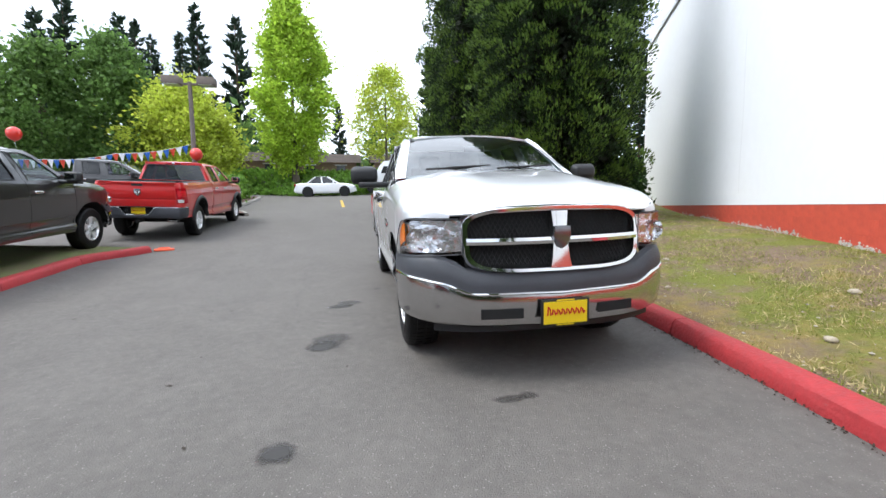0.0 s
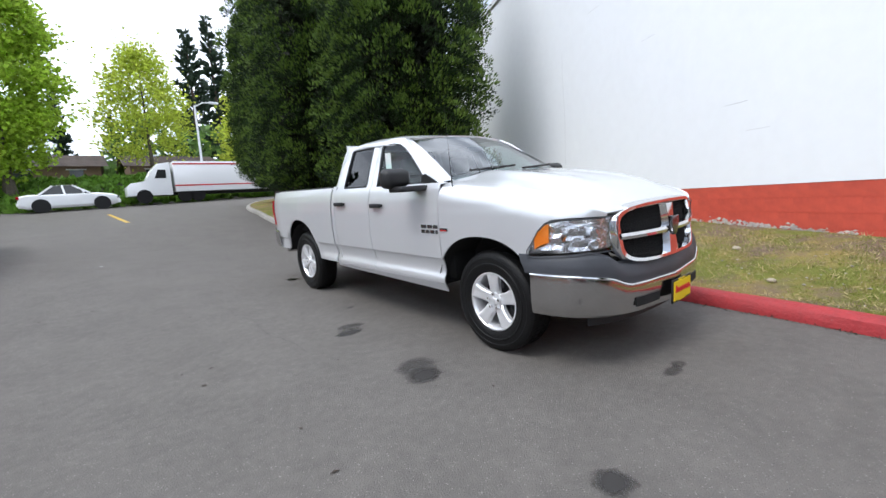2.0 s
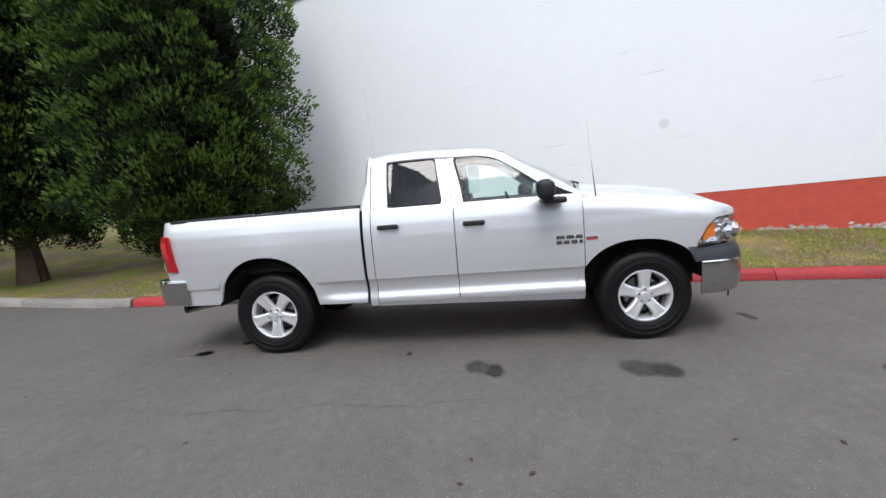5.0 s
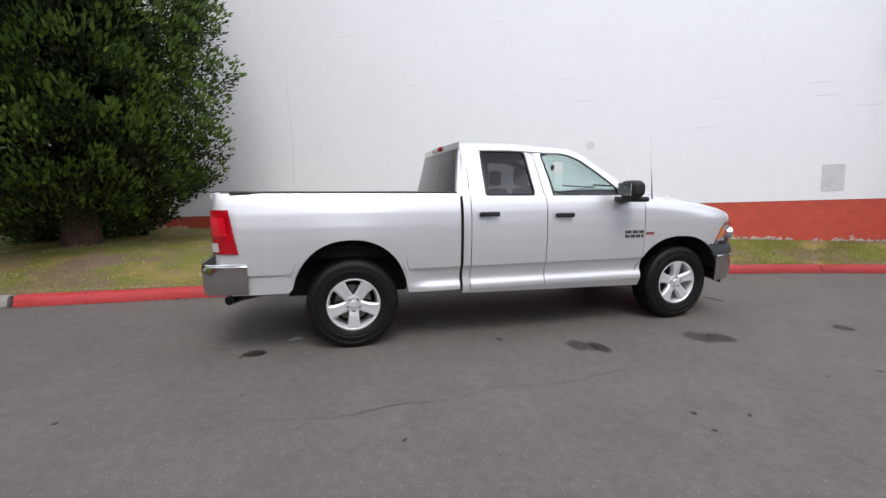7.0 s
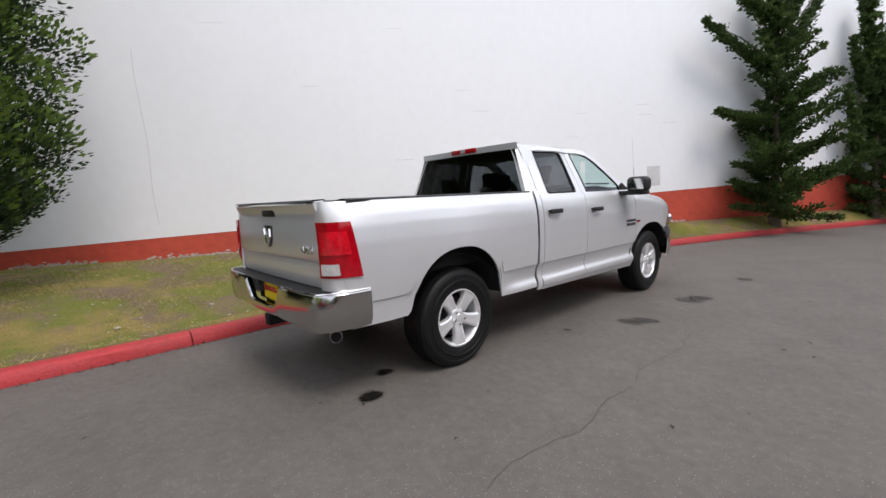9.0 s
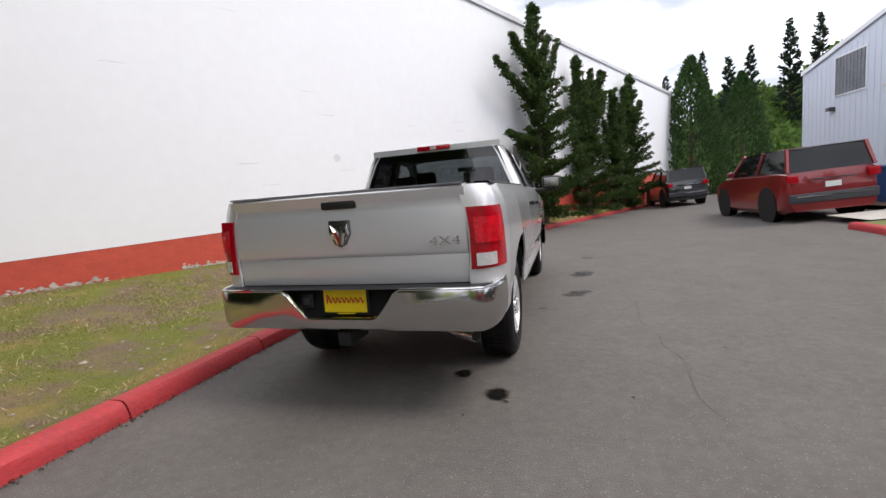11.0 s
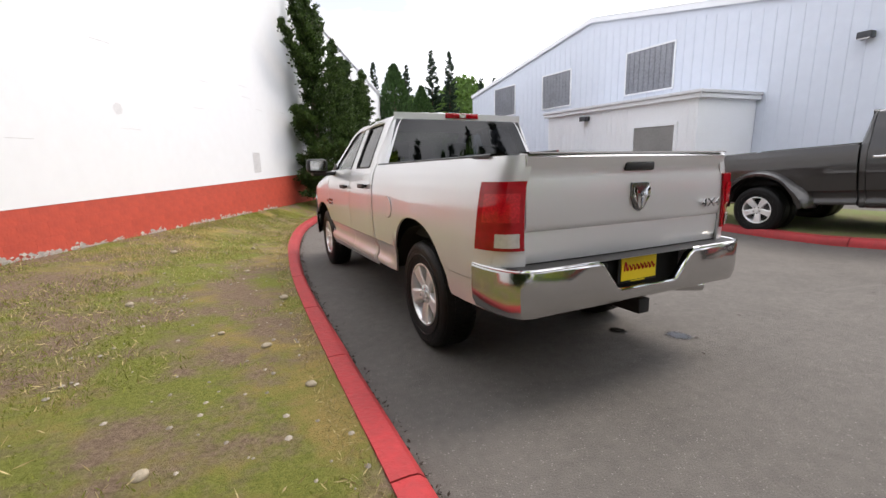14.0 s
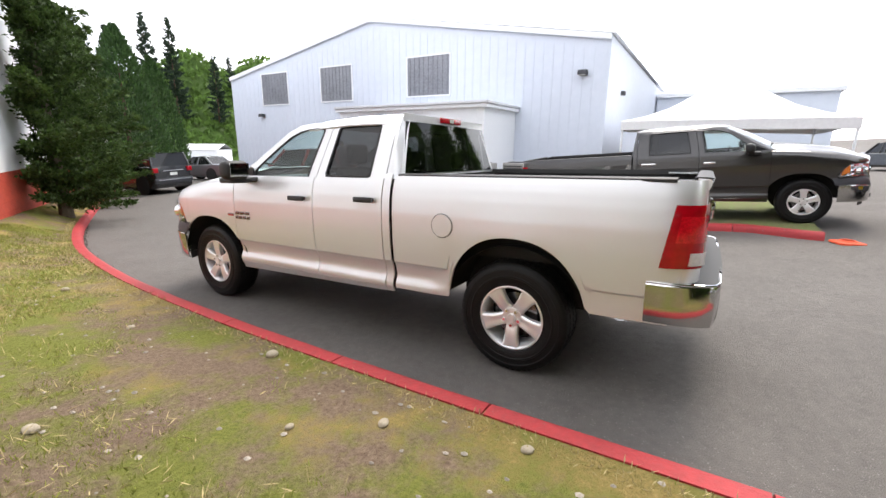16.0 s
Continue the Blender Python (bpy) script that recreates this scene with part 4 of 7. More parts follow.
        add("front_emblem", sh, M_BADGE, gf, "dark chrome shield badge")
        # charcoal upper bumper
        rows = []
        for i in range(-22, 23):
            u = 1 - abs(i) / 22
            sg = -1 if i < 0 else 1
            x, y = nose(0.05 + 0.95 * u)
            ax = x
            top = spline(((0.0, 0.735), (0.62, 0.745), (0.68, 0.80), (0.8, 0.835), (0.95, 0.815), (1.0, 0.80)), ax)
            lip = spline(((0.0, 0.585), (0.58, 0.59), (0.72, 0.655), (0.9, 0.685), (1.0, 0.69)), ax)
            out = 0.055
            nx_, ny_ = (1 - u) ** 0.8, u ** 0.5
            row = []
            for j in range(8):
                k = j / 7
                bul = out * math.sin(min(1, k * 1.25) * math.pi * 0.5)
                row.append((sg * (x + bul * nx_ * 0.35), y - bul * ny_ - 0.012 * ny_ + (0.03 * (1 - k) if j == 0 else 0), top + (lip - top) * k))
            rows.append(row)
        add("upper_bumper", bm_grid(rows), M_CHARCOAL, plabel="charcoal plastic bumper top", thick=0.012)
        for sgn in (False, True):
            ycor = [nose(u) for u in (0.0, 0.03, 0.07)]
            add("bumper_end", bm_grid([[(-x, y, 0.82 - 0.0 * j) if j == 0 else (-x - 0.01, y - 0.02 * j, spline(((0, 0.82), (1, 0.69)), j / 3)) for j in range(4)] for x, y in ycor]), M_CHARCOAL, flip=sgn)
        # chrome lower bumper
        rows = []
        for i in range(-26, 27):
            u = 1 - abs(i) / 26
            sg = -1 if i < 0 else 1
            x, y = nose(0.09 + 0.91 * u)
            lip = spline(((0.0, 0.585), (0.58, 0.59), (0.72, 0.655), (0.9, 0.685), (1.0, 0.69)), x)
            low = spline(((0.0, 0.352), (0.6, 0.36), (0.8, 0.38), (1.0, 0.398)), x)
            ny_ = u ** 0.5
            nx_ = (1 - u) ** 0.8
            prof_ = ((0.030, 0.0), (0.066, 0.02), (0.074, 0.10), (0.074, 0.35), (0.066, 0.65), (0.040, 0.92), (0.0, 1.0))
            rows.append([(sg * (x + o * nx_ * 0.30 - 0.0), y - o * ny_ * 1.05, lip + (low - lip) * k) for o, k in prof_])
        fb = add("front_bumper", bm_grid(rows), bumper, plabel="chromed front bumper", thick=0.01)
        add("air_dam", bm_grid([[(x, -0.93 + 0.16 * (abs(x) / 0.8) ** 3, z) for x in frange(-0.80, 0.80, 16)] for z in (0.315, 0.34, 0.40)]), M_BLACK, fb, "black plastic air dam", thick=0.012)
        add("bumper_lip", bm_tube([r[1] for r in rows], 0.011, 8), trim, fb)
        for sgn in (False, True):
            add("air_slot", bm_grid([[(-x, -1.018 + 0.045 * (x / 0.5) ** 2 - 0.012, z) for x in frange(0.26, 0.53, 6)] for z in (0.424, 0.488)]), M_UNDER, fb, flip=sgn, thick=0.01)
        if plates:
            build_plate(add, 0.0, -1.062, 0.458, False)
    # tailgate
    gate_prof = ((4.672, 1.396), (4.714, 1.392), (4.728, 1.375), (4.724, 1.352), (4.710, 1.322), (4.704, 1.30), (4.712, 1.262), (4.718, 1.15), (4.716, 1.02), (4.708, 0.995), (4.700, 0.985), (4.704, 0.955), (4.702, 0.88), (4.690, 0.812))
    loop_ = gate_prof + ((4.655, 0.812), (4.655, 1.396))
    gate_bm = bm_grid([[(x, y - 0.018 * abs(x / 0.8) ** 3, z) for y, z in loop_] for x in frange(-0.804, 0.804, 18)], True)
    gate_bm.verts.ensure_lookup_table()
    gate_bm.faces.new([gate_bm.verts[i] for i in range(len(loop_))])
    gate_bm.faces.new([gate_bm.verts[i] for i in range(len(gate_bm.verts) - len(loop_), len(gate_bm.verts))])
    gate = add("tailgate", gate_bm, paint, plabel="closed tailgate")
    add("gate_handle", bm_box(-0.12, 0.12, 4.69, 4.722, 1.292, 1.345, 0.012), M_BLACK, gate, "black tailgate handle")
    add("gate_cap", bm_grid([[(x, y, z) for y, z in ((4.62, 1.394), (4.63, 1.404), (4.708, 1.401), (4.722, 1.392))] for x in (-0.80, 0.80)]), M_BLACK, gate)
    sh = bm_poly([(-0.072, 0.085), (0.072, 0.085), (0.075, 0.0), (0.04, -0.065), (0, -0.085), (-0.04, -0.065), (-0.075, 0.0)], 0.014, Matrix.Translation((0, 4.716, 1.138)) @ Matrix.Rotation(radians(180), 4, 'Z') @ Matrix.Rotation(radians(90), 4, 'X'), 0.005)
    emb = add("rear_emblem", sh, M_BADGE, gate, "dark chrome shield badge")
    for sgn in (-1, 1):
        add("emblem_relief", bm_tube([(0.012 * sgn, 4.732, 1.075), (0.03 * sgn, 4.736, 1.15), (0.055 * sgn, 4.735, 1.185), (0.06 * sgn, 4.733, 1.14), (0.04 * sgn, 4.734, 1.105)], [0.010, 0.016, 0.018, 0.012, 0.006], 6), M_CHROME, emb)
    if letters:
        txt = bpy.data.curves.new("lettering", 'FONT')
        txt.body = "4X4"
        txt.size = 0.075
        txt.extrude = 0.004
        txt.align_x = 'CENTER'
        txt.materials.append(M_CHROME)
        t_ob = new("four_wheel_badge", txt)
        t_ob.parent = gate
        t_ob.matrix_basis = Matrix.Translation((-0.675, 4.722, 1.045)) @ Matrix.Rotation(radians(180), 4, 'Z') @ Matrix.Rotation(radians(90), 4, 'X') @ Matrix.Diagonal((1.5, 1, 1, 1))
        # door and fender badges, kept as plain blocks
        for s in (False, True):
            rows_ = ((0.983, (0.545, 0.605, 0.618, 0.685, 0.70, 0.775)), (0.938, (0.545, 0.575, 0.59, 0.645, 0.66, 0.71, 0.725, 0.775)))
            for zc, ys in rows_:
                for a, b in zip(ys[::2], ys[1::2]):
                    add("badge_block", bm_box(-1.004, -0.992, a, b, zc - 0.016, zc + 0.016, 0.004), M_BADGE, add_badge_host(root, s), flip=s)
            fb_ = add("fender_badge", bm_box(-1.003, -0.99, 0.415, 0.515, 0.948, 0.975, 0.004), M_BADGE, flip=s, plabel="small red and chrome fender badge")
            add("badge_inlay", bm_box(-1.0055, -1.0, 0.425, 0.505, 0.949, 0.959), M_PLATE_RED, fb_, flip=s, shade=False)
        add("fuel_door", bm_cyl(0.086, 0.083, 0.006, 40, Matrix.Translation((side_x(1.03) + 0.004, 3.04, 1.03)) @ Matrix.Rotation(radians(90), 4, 'Y')), paint, plabel="round fuel filler door")
        ring = bm_tube([(side_x(1.03) + 0.005, 3.04 + 0.089 * math.cos(t), 1.03 + 0.089 * math.sin(t)) for t in frange(0, 2 * math.pi, 32)], 0.0018, 4)
        add("fuel_door_gap", ring, M_CHARCOAL)
        add("antenna", bm_tube([(-0.905, 0.39, 1.19), (-0.925, 0.392, 1.225), (-0.915, 0.43, 1.65), (-0.91, 0.455, 2.0)], [0.014, 0.009, 0.0008, 0.0005], 6), M_BLACK)
        add("window_sticker", bm_box(-glass_x(1.55) + 0.028, -glass_x(1.55) + 0.03, 1.43, 1.53, 1.44, 1.70), M_PAPER, shade=False)
    # rear bumper
    path = [(0.985, 4.43), (0.985, 4.52), (0.972, 4.62), (0.945, 4.72), (0.90, 4.785), (0.82, 4.81), (0.6, 4.82), (0.40, 4.825), (0.36, 4.825), (0.30, 4.825), (0.25, 4.825), (0.22, 4.825), (0.10, 4.826), (0, 4.826)]
    full = [(-x, y) for x, y in path] + [(x, y) for x, y in path[::-1][1:]]
    rows = []
    for x, y in full:
        top = spline(((0, 0.622), (0.22, 0.622), (0.26, 0.64), (0.36, 0.775), (0.40, 0.800), (1, 0.800)), abs(x))
        low = 0.545
        ins = 0.014
        nx_ = clamp((abs(x) - 0.7) / 0.28, 0, 1) * math.copysign(1, x)
        rows.append([(x - nx_ * o, y - o * (1 - abs(nx_)), top + (low - top) * k) for o, k in ((0.05, 0.03), (0.012, 0.0), (0.0, 0.06), (0.0, 0.5), (0.006, 0.8), (0.03, 1.0))])
    rb = add("rear_bumper", bm_grid(rows), bumper, plabel="chromed step bumper", thick=0.008)
    add("bumper_rim", bm_tube([r[1] for r in rows], 0.009, 8), trim, rb)
    add("step_pad", bm_grid([[(x * 0.965, y, 0.806) for x, y in full], [(x * 0.95, min(y, 4.67), 0.806) for x, y in full]]), M_BLACK, rb, "black ribbed step pad")
    recess = bm_box(-0.40, 0.40, 4.66, 4.70, 0.60, 0.80)
    add("plate_recess", recess, M_UNDER, rb, shade=False)
    if plates:
        build_plate(add, 0.0, 4.735, 0.715, True)
    add("trailer_socket", bm_box(0.235, 0.335, 4.70, 4.735, 0.665, 0.765, 0.015), M_BLACK, rb, "black trailer wiring socket")
    add("socket_cover", bm_box(0.262, 0.308, 4.735, 4.741, 0.69, 0.735, 0.002), M_CHARCOAL, rb)
    add("hitch", bm_box(-0.045, 0.045, 4.55, 4.80, 0.44, 0.53, 0.008), M_UNDER)
    ex = bm_tube([(-0.45, 4.1, 0.47), (-0.52, 4.40, 0.47), (-0.66, 4.55, 0.468), (-0.80, 4.62, 0.466)], 0.043, 14)
    pipe = add("exhaust_pipe", ex, M_CHROME_SOFT, plabel="steel exhaust tail pipe")
    # black disc on the closed pipe end: the shade of a hollow as colour
    add("pipe_mouth", bm_tube([(-0.798, 4.619, 0.466), (-0.803, 4.6215, 0.466)], 0.038, 14), M_UNDER, pipe)
    # bed floor, front wall, underbody, axles
    add("bed_floor", bm_box(-0.82, 0.82, 2.62, 4.66, 0.80, 0.84), M_UNDER, shade=False)
    add("bed_front_wall", bm_box(-0.82, 0.82, 2.615, 2.64, 0.80, 1.375), M_UNDER, shade=False)
    add("underbody", bm_box(-0.56, 0.56, -0.80, 4.60, 0.50, 0.80), M_UNDER, shade=False)
    add("cab_floor", bm_box(-0.90, 0.90, 0.62, 2.50, 0.44, 0.52), M_UNDER, shade=False)
    add("firewall", bm_box(-0.84, 0.84, 0.52, 0.60, 0.50, 1.33), M_UNDER, shade=False)
    for y0 in (0.0, 3.57):
        add("axle", bm_cyl(0.06, 0.06, 1.5, 14, Matrix.Translation((-0.75, y0, 0.38)) @ Matrix.Rotation(radians(90), 4, 'Y')), M_UNDER)
    # cabin
    dash = bm_grid([[(x, y, z) for y, z in ((0.55, 1.345), (0.80, 1.36), (0.93, 1.325), (0.96, 1.22), (0.88, 1.05), (0.86, 0.7))] for x in (-0.84, -0.3, 0.3, 0.84)])
    add("dashboard", dash, M_BLACK)
    wheel = bm_tube([(0.37 + 0.18 * math.cos(t), 1.10 + 0.05 * math.sin(t), 1.24 + 0.17 * math.sin(t)) for t in frange(0, 2 * math.pi, 24)], 0.016, 8)
    bm_box(0.24, 0.50, 1.085, 1.115, 1.21, 1.27, 0.01, bm=wheel)
    add("steering_wheel", wheel, M_BLACK)
    for x0 in (-0.38, 0.38):
        st = bm_box(x0 - 0.24, x0 + 0.24, 1.18, 1.62, 0.72, 0.90, 0.05, 3)
        bm_box(x0 - 0.23, x0 + 0.23, 1.58, 1.70, 0.85, 1.44, 0.05, 3, bm=st)
        seat = add("front_seat", st, M_SEAT)
        add("headrest", bm_box(x0 - 0.13, x0 + 0.13, 1.64, 1.73, 1.47, 1.66, 0.04, 3), M_SEAT, seat)
    bench = bm_box(-0.68, 0.68, 2.0, 2.36, 0.72, 0.88, 0.05, 3)
    bm_box(-0.68, 0.68, 2.34, 2.46, 0.85, 1.40, 0.05, 3, bm=bench)
    rs = add("rear_bench", bench, M_SEAT)
    for x0 in (-0.4, 0.4):
        add("headrest", bm_box(x0 - 0.12, x0 + 0.12, 2.36, 2.44, 1.42, 1.58, 0.035, 3), M_SEAT, rs)
    add("headliner", bm_grid([[(x, y, 1.825) for x in (-0.68, 0.68)] for y in (1.25, 2.48)]), M_HEADLINER)
    add("rear_view_mirror", bm_box(-0.11, 0.11, 1.02, 1.05, 1.66, 1.725, 0.012), M_BLACK)
    return root


BADGE_HOSTS = {}


def add_badge_host(root, s):
    """The right or left front door, which carries the badge."""
    if (root, s) not in BADGE_HOSTS:
        doors = [c for c in root.children if c.name.startswith("front_door") and not c.name.startswith("front_door_frame")]
        BADGE_HOSTS[(root, s)] = doors[1 if s else 0]
    return BADGE_HOSTS[(root, s)]


def build_plate(add, x, y, z, rear):
    """A yellow dealer plate in a black holder; its script is a plain stroke."""
    sg = 1 if rear else -1
    holder = add("plate_holder", bm_box(x - 0.165, x + 0.165, y - 0.006, y + 0.006, z - 0.088, z + 0.088, 0.005), M_BLACK, plabel="yellow dealer plate in a black holder")
    yf = y + sg * 0.0095
    add("plate", bm_box(x - 0.147, x + 0.147, yf - 0.003, yf + 0.003, z - 0.070, z + 0.072), M_PLATE, holder, "bright yellow plate", shade=False)
    yf += sg * 0.004
    for k in range(8):
        px = x - 0.115 + 0.032 * k
        h = 0.045 if k == 0 else 0.026
        add("script_stroke", bm_tube([(sg * -(px - 0.010), yf, z - 0.012 + 0.004 * k * 0.5), (sg * -(px - 0.004), yf, z + h), (sg * -(px + 0.006), yf, z + h * 0.6), (sg * -(px + 0.014), yf, z - 0.010), (sg * -(px + 0.024), yf, z + 0.004)], 0.0055, 4), M_PLATE_RED, holder)
    for zz in (-0.079, 0.080):
        add("holder_print", bm_box(x - 0.06, x + 0.06, y + sg * 0.006, y + sg * 0.008, z + zz - 0.004, z + zz + 0.004), M_PLATE, holder, shade=False)


WHEEL_MESHES = {}


def build_wheel(add, xc, y0, s, dual):
    """Tyre with tread blocks and a five-spoke alloy rim; outer face towards -x before any flip."""
    R_, rim = 0.400, 0.236
    prof_ = [(0.115, 0.232), (0.127, 0.243), (0.133, 0.252), (0.132, 0.258), (0.136, 0.264), (0.139, 0.300), (0.143, 0.304), (0.143, 0.312), (0.138, 0.316), (0.136, 0.350), (0.139, 0.354),
             (0.134, 0.374), (0.124, 0.392), (0.108, 0.404), (0.095, 0.410), (0.0, 0.412), (-0.095, 0.410), (-0.115, 0.39), (-0.13, 0.33), (-0.12, 0.24)]
    seg = 64
    rows = []
    for i in range(seg + 1):
        t = 2 * math.pi * i / seg
        rows.append([(xc - dx, y0 + r * math.cos(t), 0.389 + r * math.sin(t)) for dx, r in prof_])
    wheel = add("wheel", bm_grid(rows), M_RUBBER, plabel="black all-terrain tyre on a silver five-spoke alloy rim", flip=s)
    bm = bmesh.new()
    # shoulder blocks
    for i in range(56):
        t = 2 * math.pi * (i + 0.5) / 56
        c, s_ = math.cos(t), math.sin(t)
        for d0, d1 in ((0.114, 0.075), (0.06, 0.012), (-0.012, -0.06), (-0.075, -0.114)):
            w = 0.016
            vs = []
            for dx in (d0, d1):
                for dt in (-w, w):
                    for r in (0.396, 0.416 if abs(dx) < 0.1 else 0.404):
                        tt = t + dt / 0.4
                        vs.append(bm.verts.new((xc - dx, y0 + r * math.cos(tt), 0.389 + r * math.sin(tt))))
            for q in ((1, 3, 7, 5), (0, 1, 5, 4), (2, 3, 7, 6), (0, 2, 3, 1), (4, 6, 7, 5)):
                bm.faces.new([vs[k] for k in q])
    tagged(add("tread", bm, M_RUBBER, wheel, "black tread blocks", flip=s), kind="stuff")
    hub_x = xc - 0.108
    # rim barrel and lip
    lip = [(0.108, 0.236), (0.128, 0.240), (0.130, 0.230), (0.118, 0.220), (0.09, 0.212), (-0.08, 0.205)]
    rows = [[(xc - dx, y0 + r * math.cos(t), 0.389 + r * math.sin(t)) for dx, r in lip] for t in (2 * math.pi * i / 48 for i in range(49))]
    add("rim", bm_grid(rows), M_ALLOY, wheel, "silver alloy rim", flip=s)
    add("brake_disc", bm_cyl(0.165, 0.165, 0.02, 32, Matrix.Translation((xc - 0.02, y0, 0.389)) @ Matrix.Rotation(radians(90), 4, 'Y')), M_BADGE, wheel, flip=s)
    # black disc behind the spokes: shade inside the rim, put into its colour
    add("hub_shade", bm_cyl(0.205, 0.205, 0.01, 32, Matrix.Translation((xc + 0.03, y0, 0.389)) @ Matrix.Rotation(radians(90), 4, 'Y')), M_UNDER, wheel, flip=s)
    for i in range(5):
        a = math.pi / 2 + 2 * math.pi * i / 5 + (math.pi if y0 > 1 else 0.0)
        ca, sa = math.cos(a), math.sin(a)
        rows = []
        for r, hw, dx in ((0.030, 0.036, 0.098), (0.062, 0.047, 0.102), (0.085, 0.046, 0.112), (0.12, 0.047, 0.119), (0.16, 0.052, 0.124), (0.20, 0.061, 0.126), (0.218, 0.072, 0.126), (0.230, 0.088, 0.126)):
            row = []
            for w, d in ((-1.0, 0.045), (-0.97, 0.010), (-0.80, 0.002), (-0.60, 0.0), (-0.25, 0.005), (0.25, 0.005), (0.60, 0.0), (0.80, 0.002), (0.97, 0.010), (1.0, 0.045)):
                row.append((xc - dx + d, y0 + r * ca - w * hw * sa, 0.389 + r * sa + w * hw * ca))
            rows.append(row)
        add("spoke", bm_grid(rows), M_ALLOY, wheel, flip=s)
        b = a
        add("wheel_nut", bm_cyl(0.015, 0.012, 0.026, 6, Matrix.Translation((hub_x + 0.008, y0 + 0.058 * math.cos(b), 0.389 + 0.058 * math.sin(b))) @ Matrix.Rotation(radians(-90), 4, 'Y')), M_CHROME, wheel, flip=s)
    cap = bm_cyl(0.072, 0.070, 0.012, 32, Matrix.Translation((hub_x + 0.012, y0, 0.389)) @ Matrix.Rotation(radians(-90), 4, 'Y'))
    bm_cyl(0.034, 0.028, 0.022, 24, Matrix.Translation((hub_x + 0.004, y0, 0.389)) @ Matrix.Rotation(radians(-90), 4, 'Y'), bm=cap)
    add("hub_cap", cap, M_ALLOY, wheel, flip=s)


def on_slope(x, y, turn, dz=0.0, scale_to=None):
    """Pose of a vehicle that stands on the sloping ground at x, y, its nose turned by that many degrees from -y."""
    e = 1.2
    n = Vector(((ground_z(x - e, y) - ground_z(x + e, y)) / (2 * e), (ground_z(x, y - e) - ground_z(x, y + e)) / (2 * e), 1)).normalized()
    fwd = Vector((-math.sin(radians(turn)), math.cos(radians(turn)), 0))
    fwd = (fwd - n * fwd.dot(n)).normalized()
    right = fwd.cross(n)
    return Matrix(((right.x, fwd.x, n.x, x), (right.y, fwd.y, n.y, y), (right.z, fwd.z, n.z, ground_z(x, y) + dz), (0, 0, 0, 1)))


TRUCK = Matrix(((0.9998, -0.0006, -0.02, 0), (0.0, 0.9996, -0.0285, 0), (0.02, 0.0285, 0.9994, 0.004), (0, 0, 0, 1)))
build_pickup("pickup_truck", TRUCK, P_SILVER, "clean silver four-door pickup truck parked beside the red kerb")


# ---------------- trees ----------------
def trunk_bm(h, r0, r1, lean=(0, 0), roots=True, bm=None):
    n = 9
    pts = [(lean[0] * (i / n) ** 1.5 + 0.06 * r0 * math.sin(i * 1.7), lean[1] * (i / n) ** 1.5 + 0.06 * r0 * math.cos(i * 2.3), h * i / n) for i in range(n + 1)]
    rad = [r0 * (1.35 if i == 0 and roots else 1.0) + (r1 - r0) * i / n for i in range(n + 1)]
    out = bm_tube(pts, rad, 22 if r0 > 0.15 and bm is None else 10, bm)
    if r0 > 0.15 and bm is None:
        # fluted, buttressed bark
        for v in out.verts:
            a = math.atan2(v.co.y, v.co.x)
            k = 1 + (0.09 * math.sin(5 * a + 2.0 * v.co.z) + 0.06 * math.sin(9 * a)) * (1.6 if v.co.z < 0.05 * h else 1.0)
            v.co.x *= k
            v.co.y *= k
    return out


def place_tree(name, x, y, z, h, r0, crown_mesh, bark, label, category, group="", limbs=(), lean=(0, 0), turn=0.0, scale=1.0, tips=None, twigs=None):
    root = empty(name, pose(x, y, z, 0, 0, turn) @ Matrix.Scale(scale, 4), label, category, group)
    bm = trunk_bm(h, r0, r0 * 0.15, lean)
    part("trunk", bm, bark, root)
    if limbs:
        lb = bmesh.new()
        for a, b in limbs:
            bm_tube([a, tuple((Vector(a) + Vector(b)) / 2 + Vector((0, 0, 0.12))), b], [r0 * 0.22, r0 * 0.13, r0 * 0.05], 6, lb)
        part("limbs", lb, bark, root)
    c = new("crown", crown_mesh)
    c.parent = root
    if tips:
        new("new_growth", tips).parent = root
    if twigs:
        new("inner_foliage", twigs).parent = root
    return root


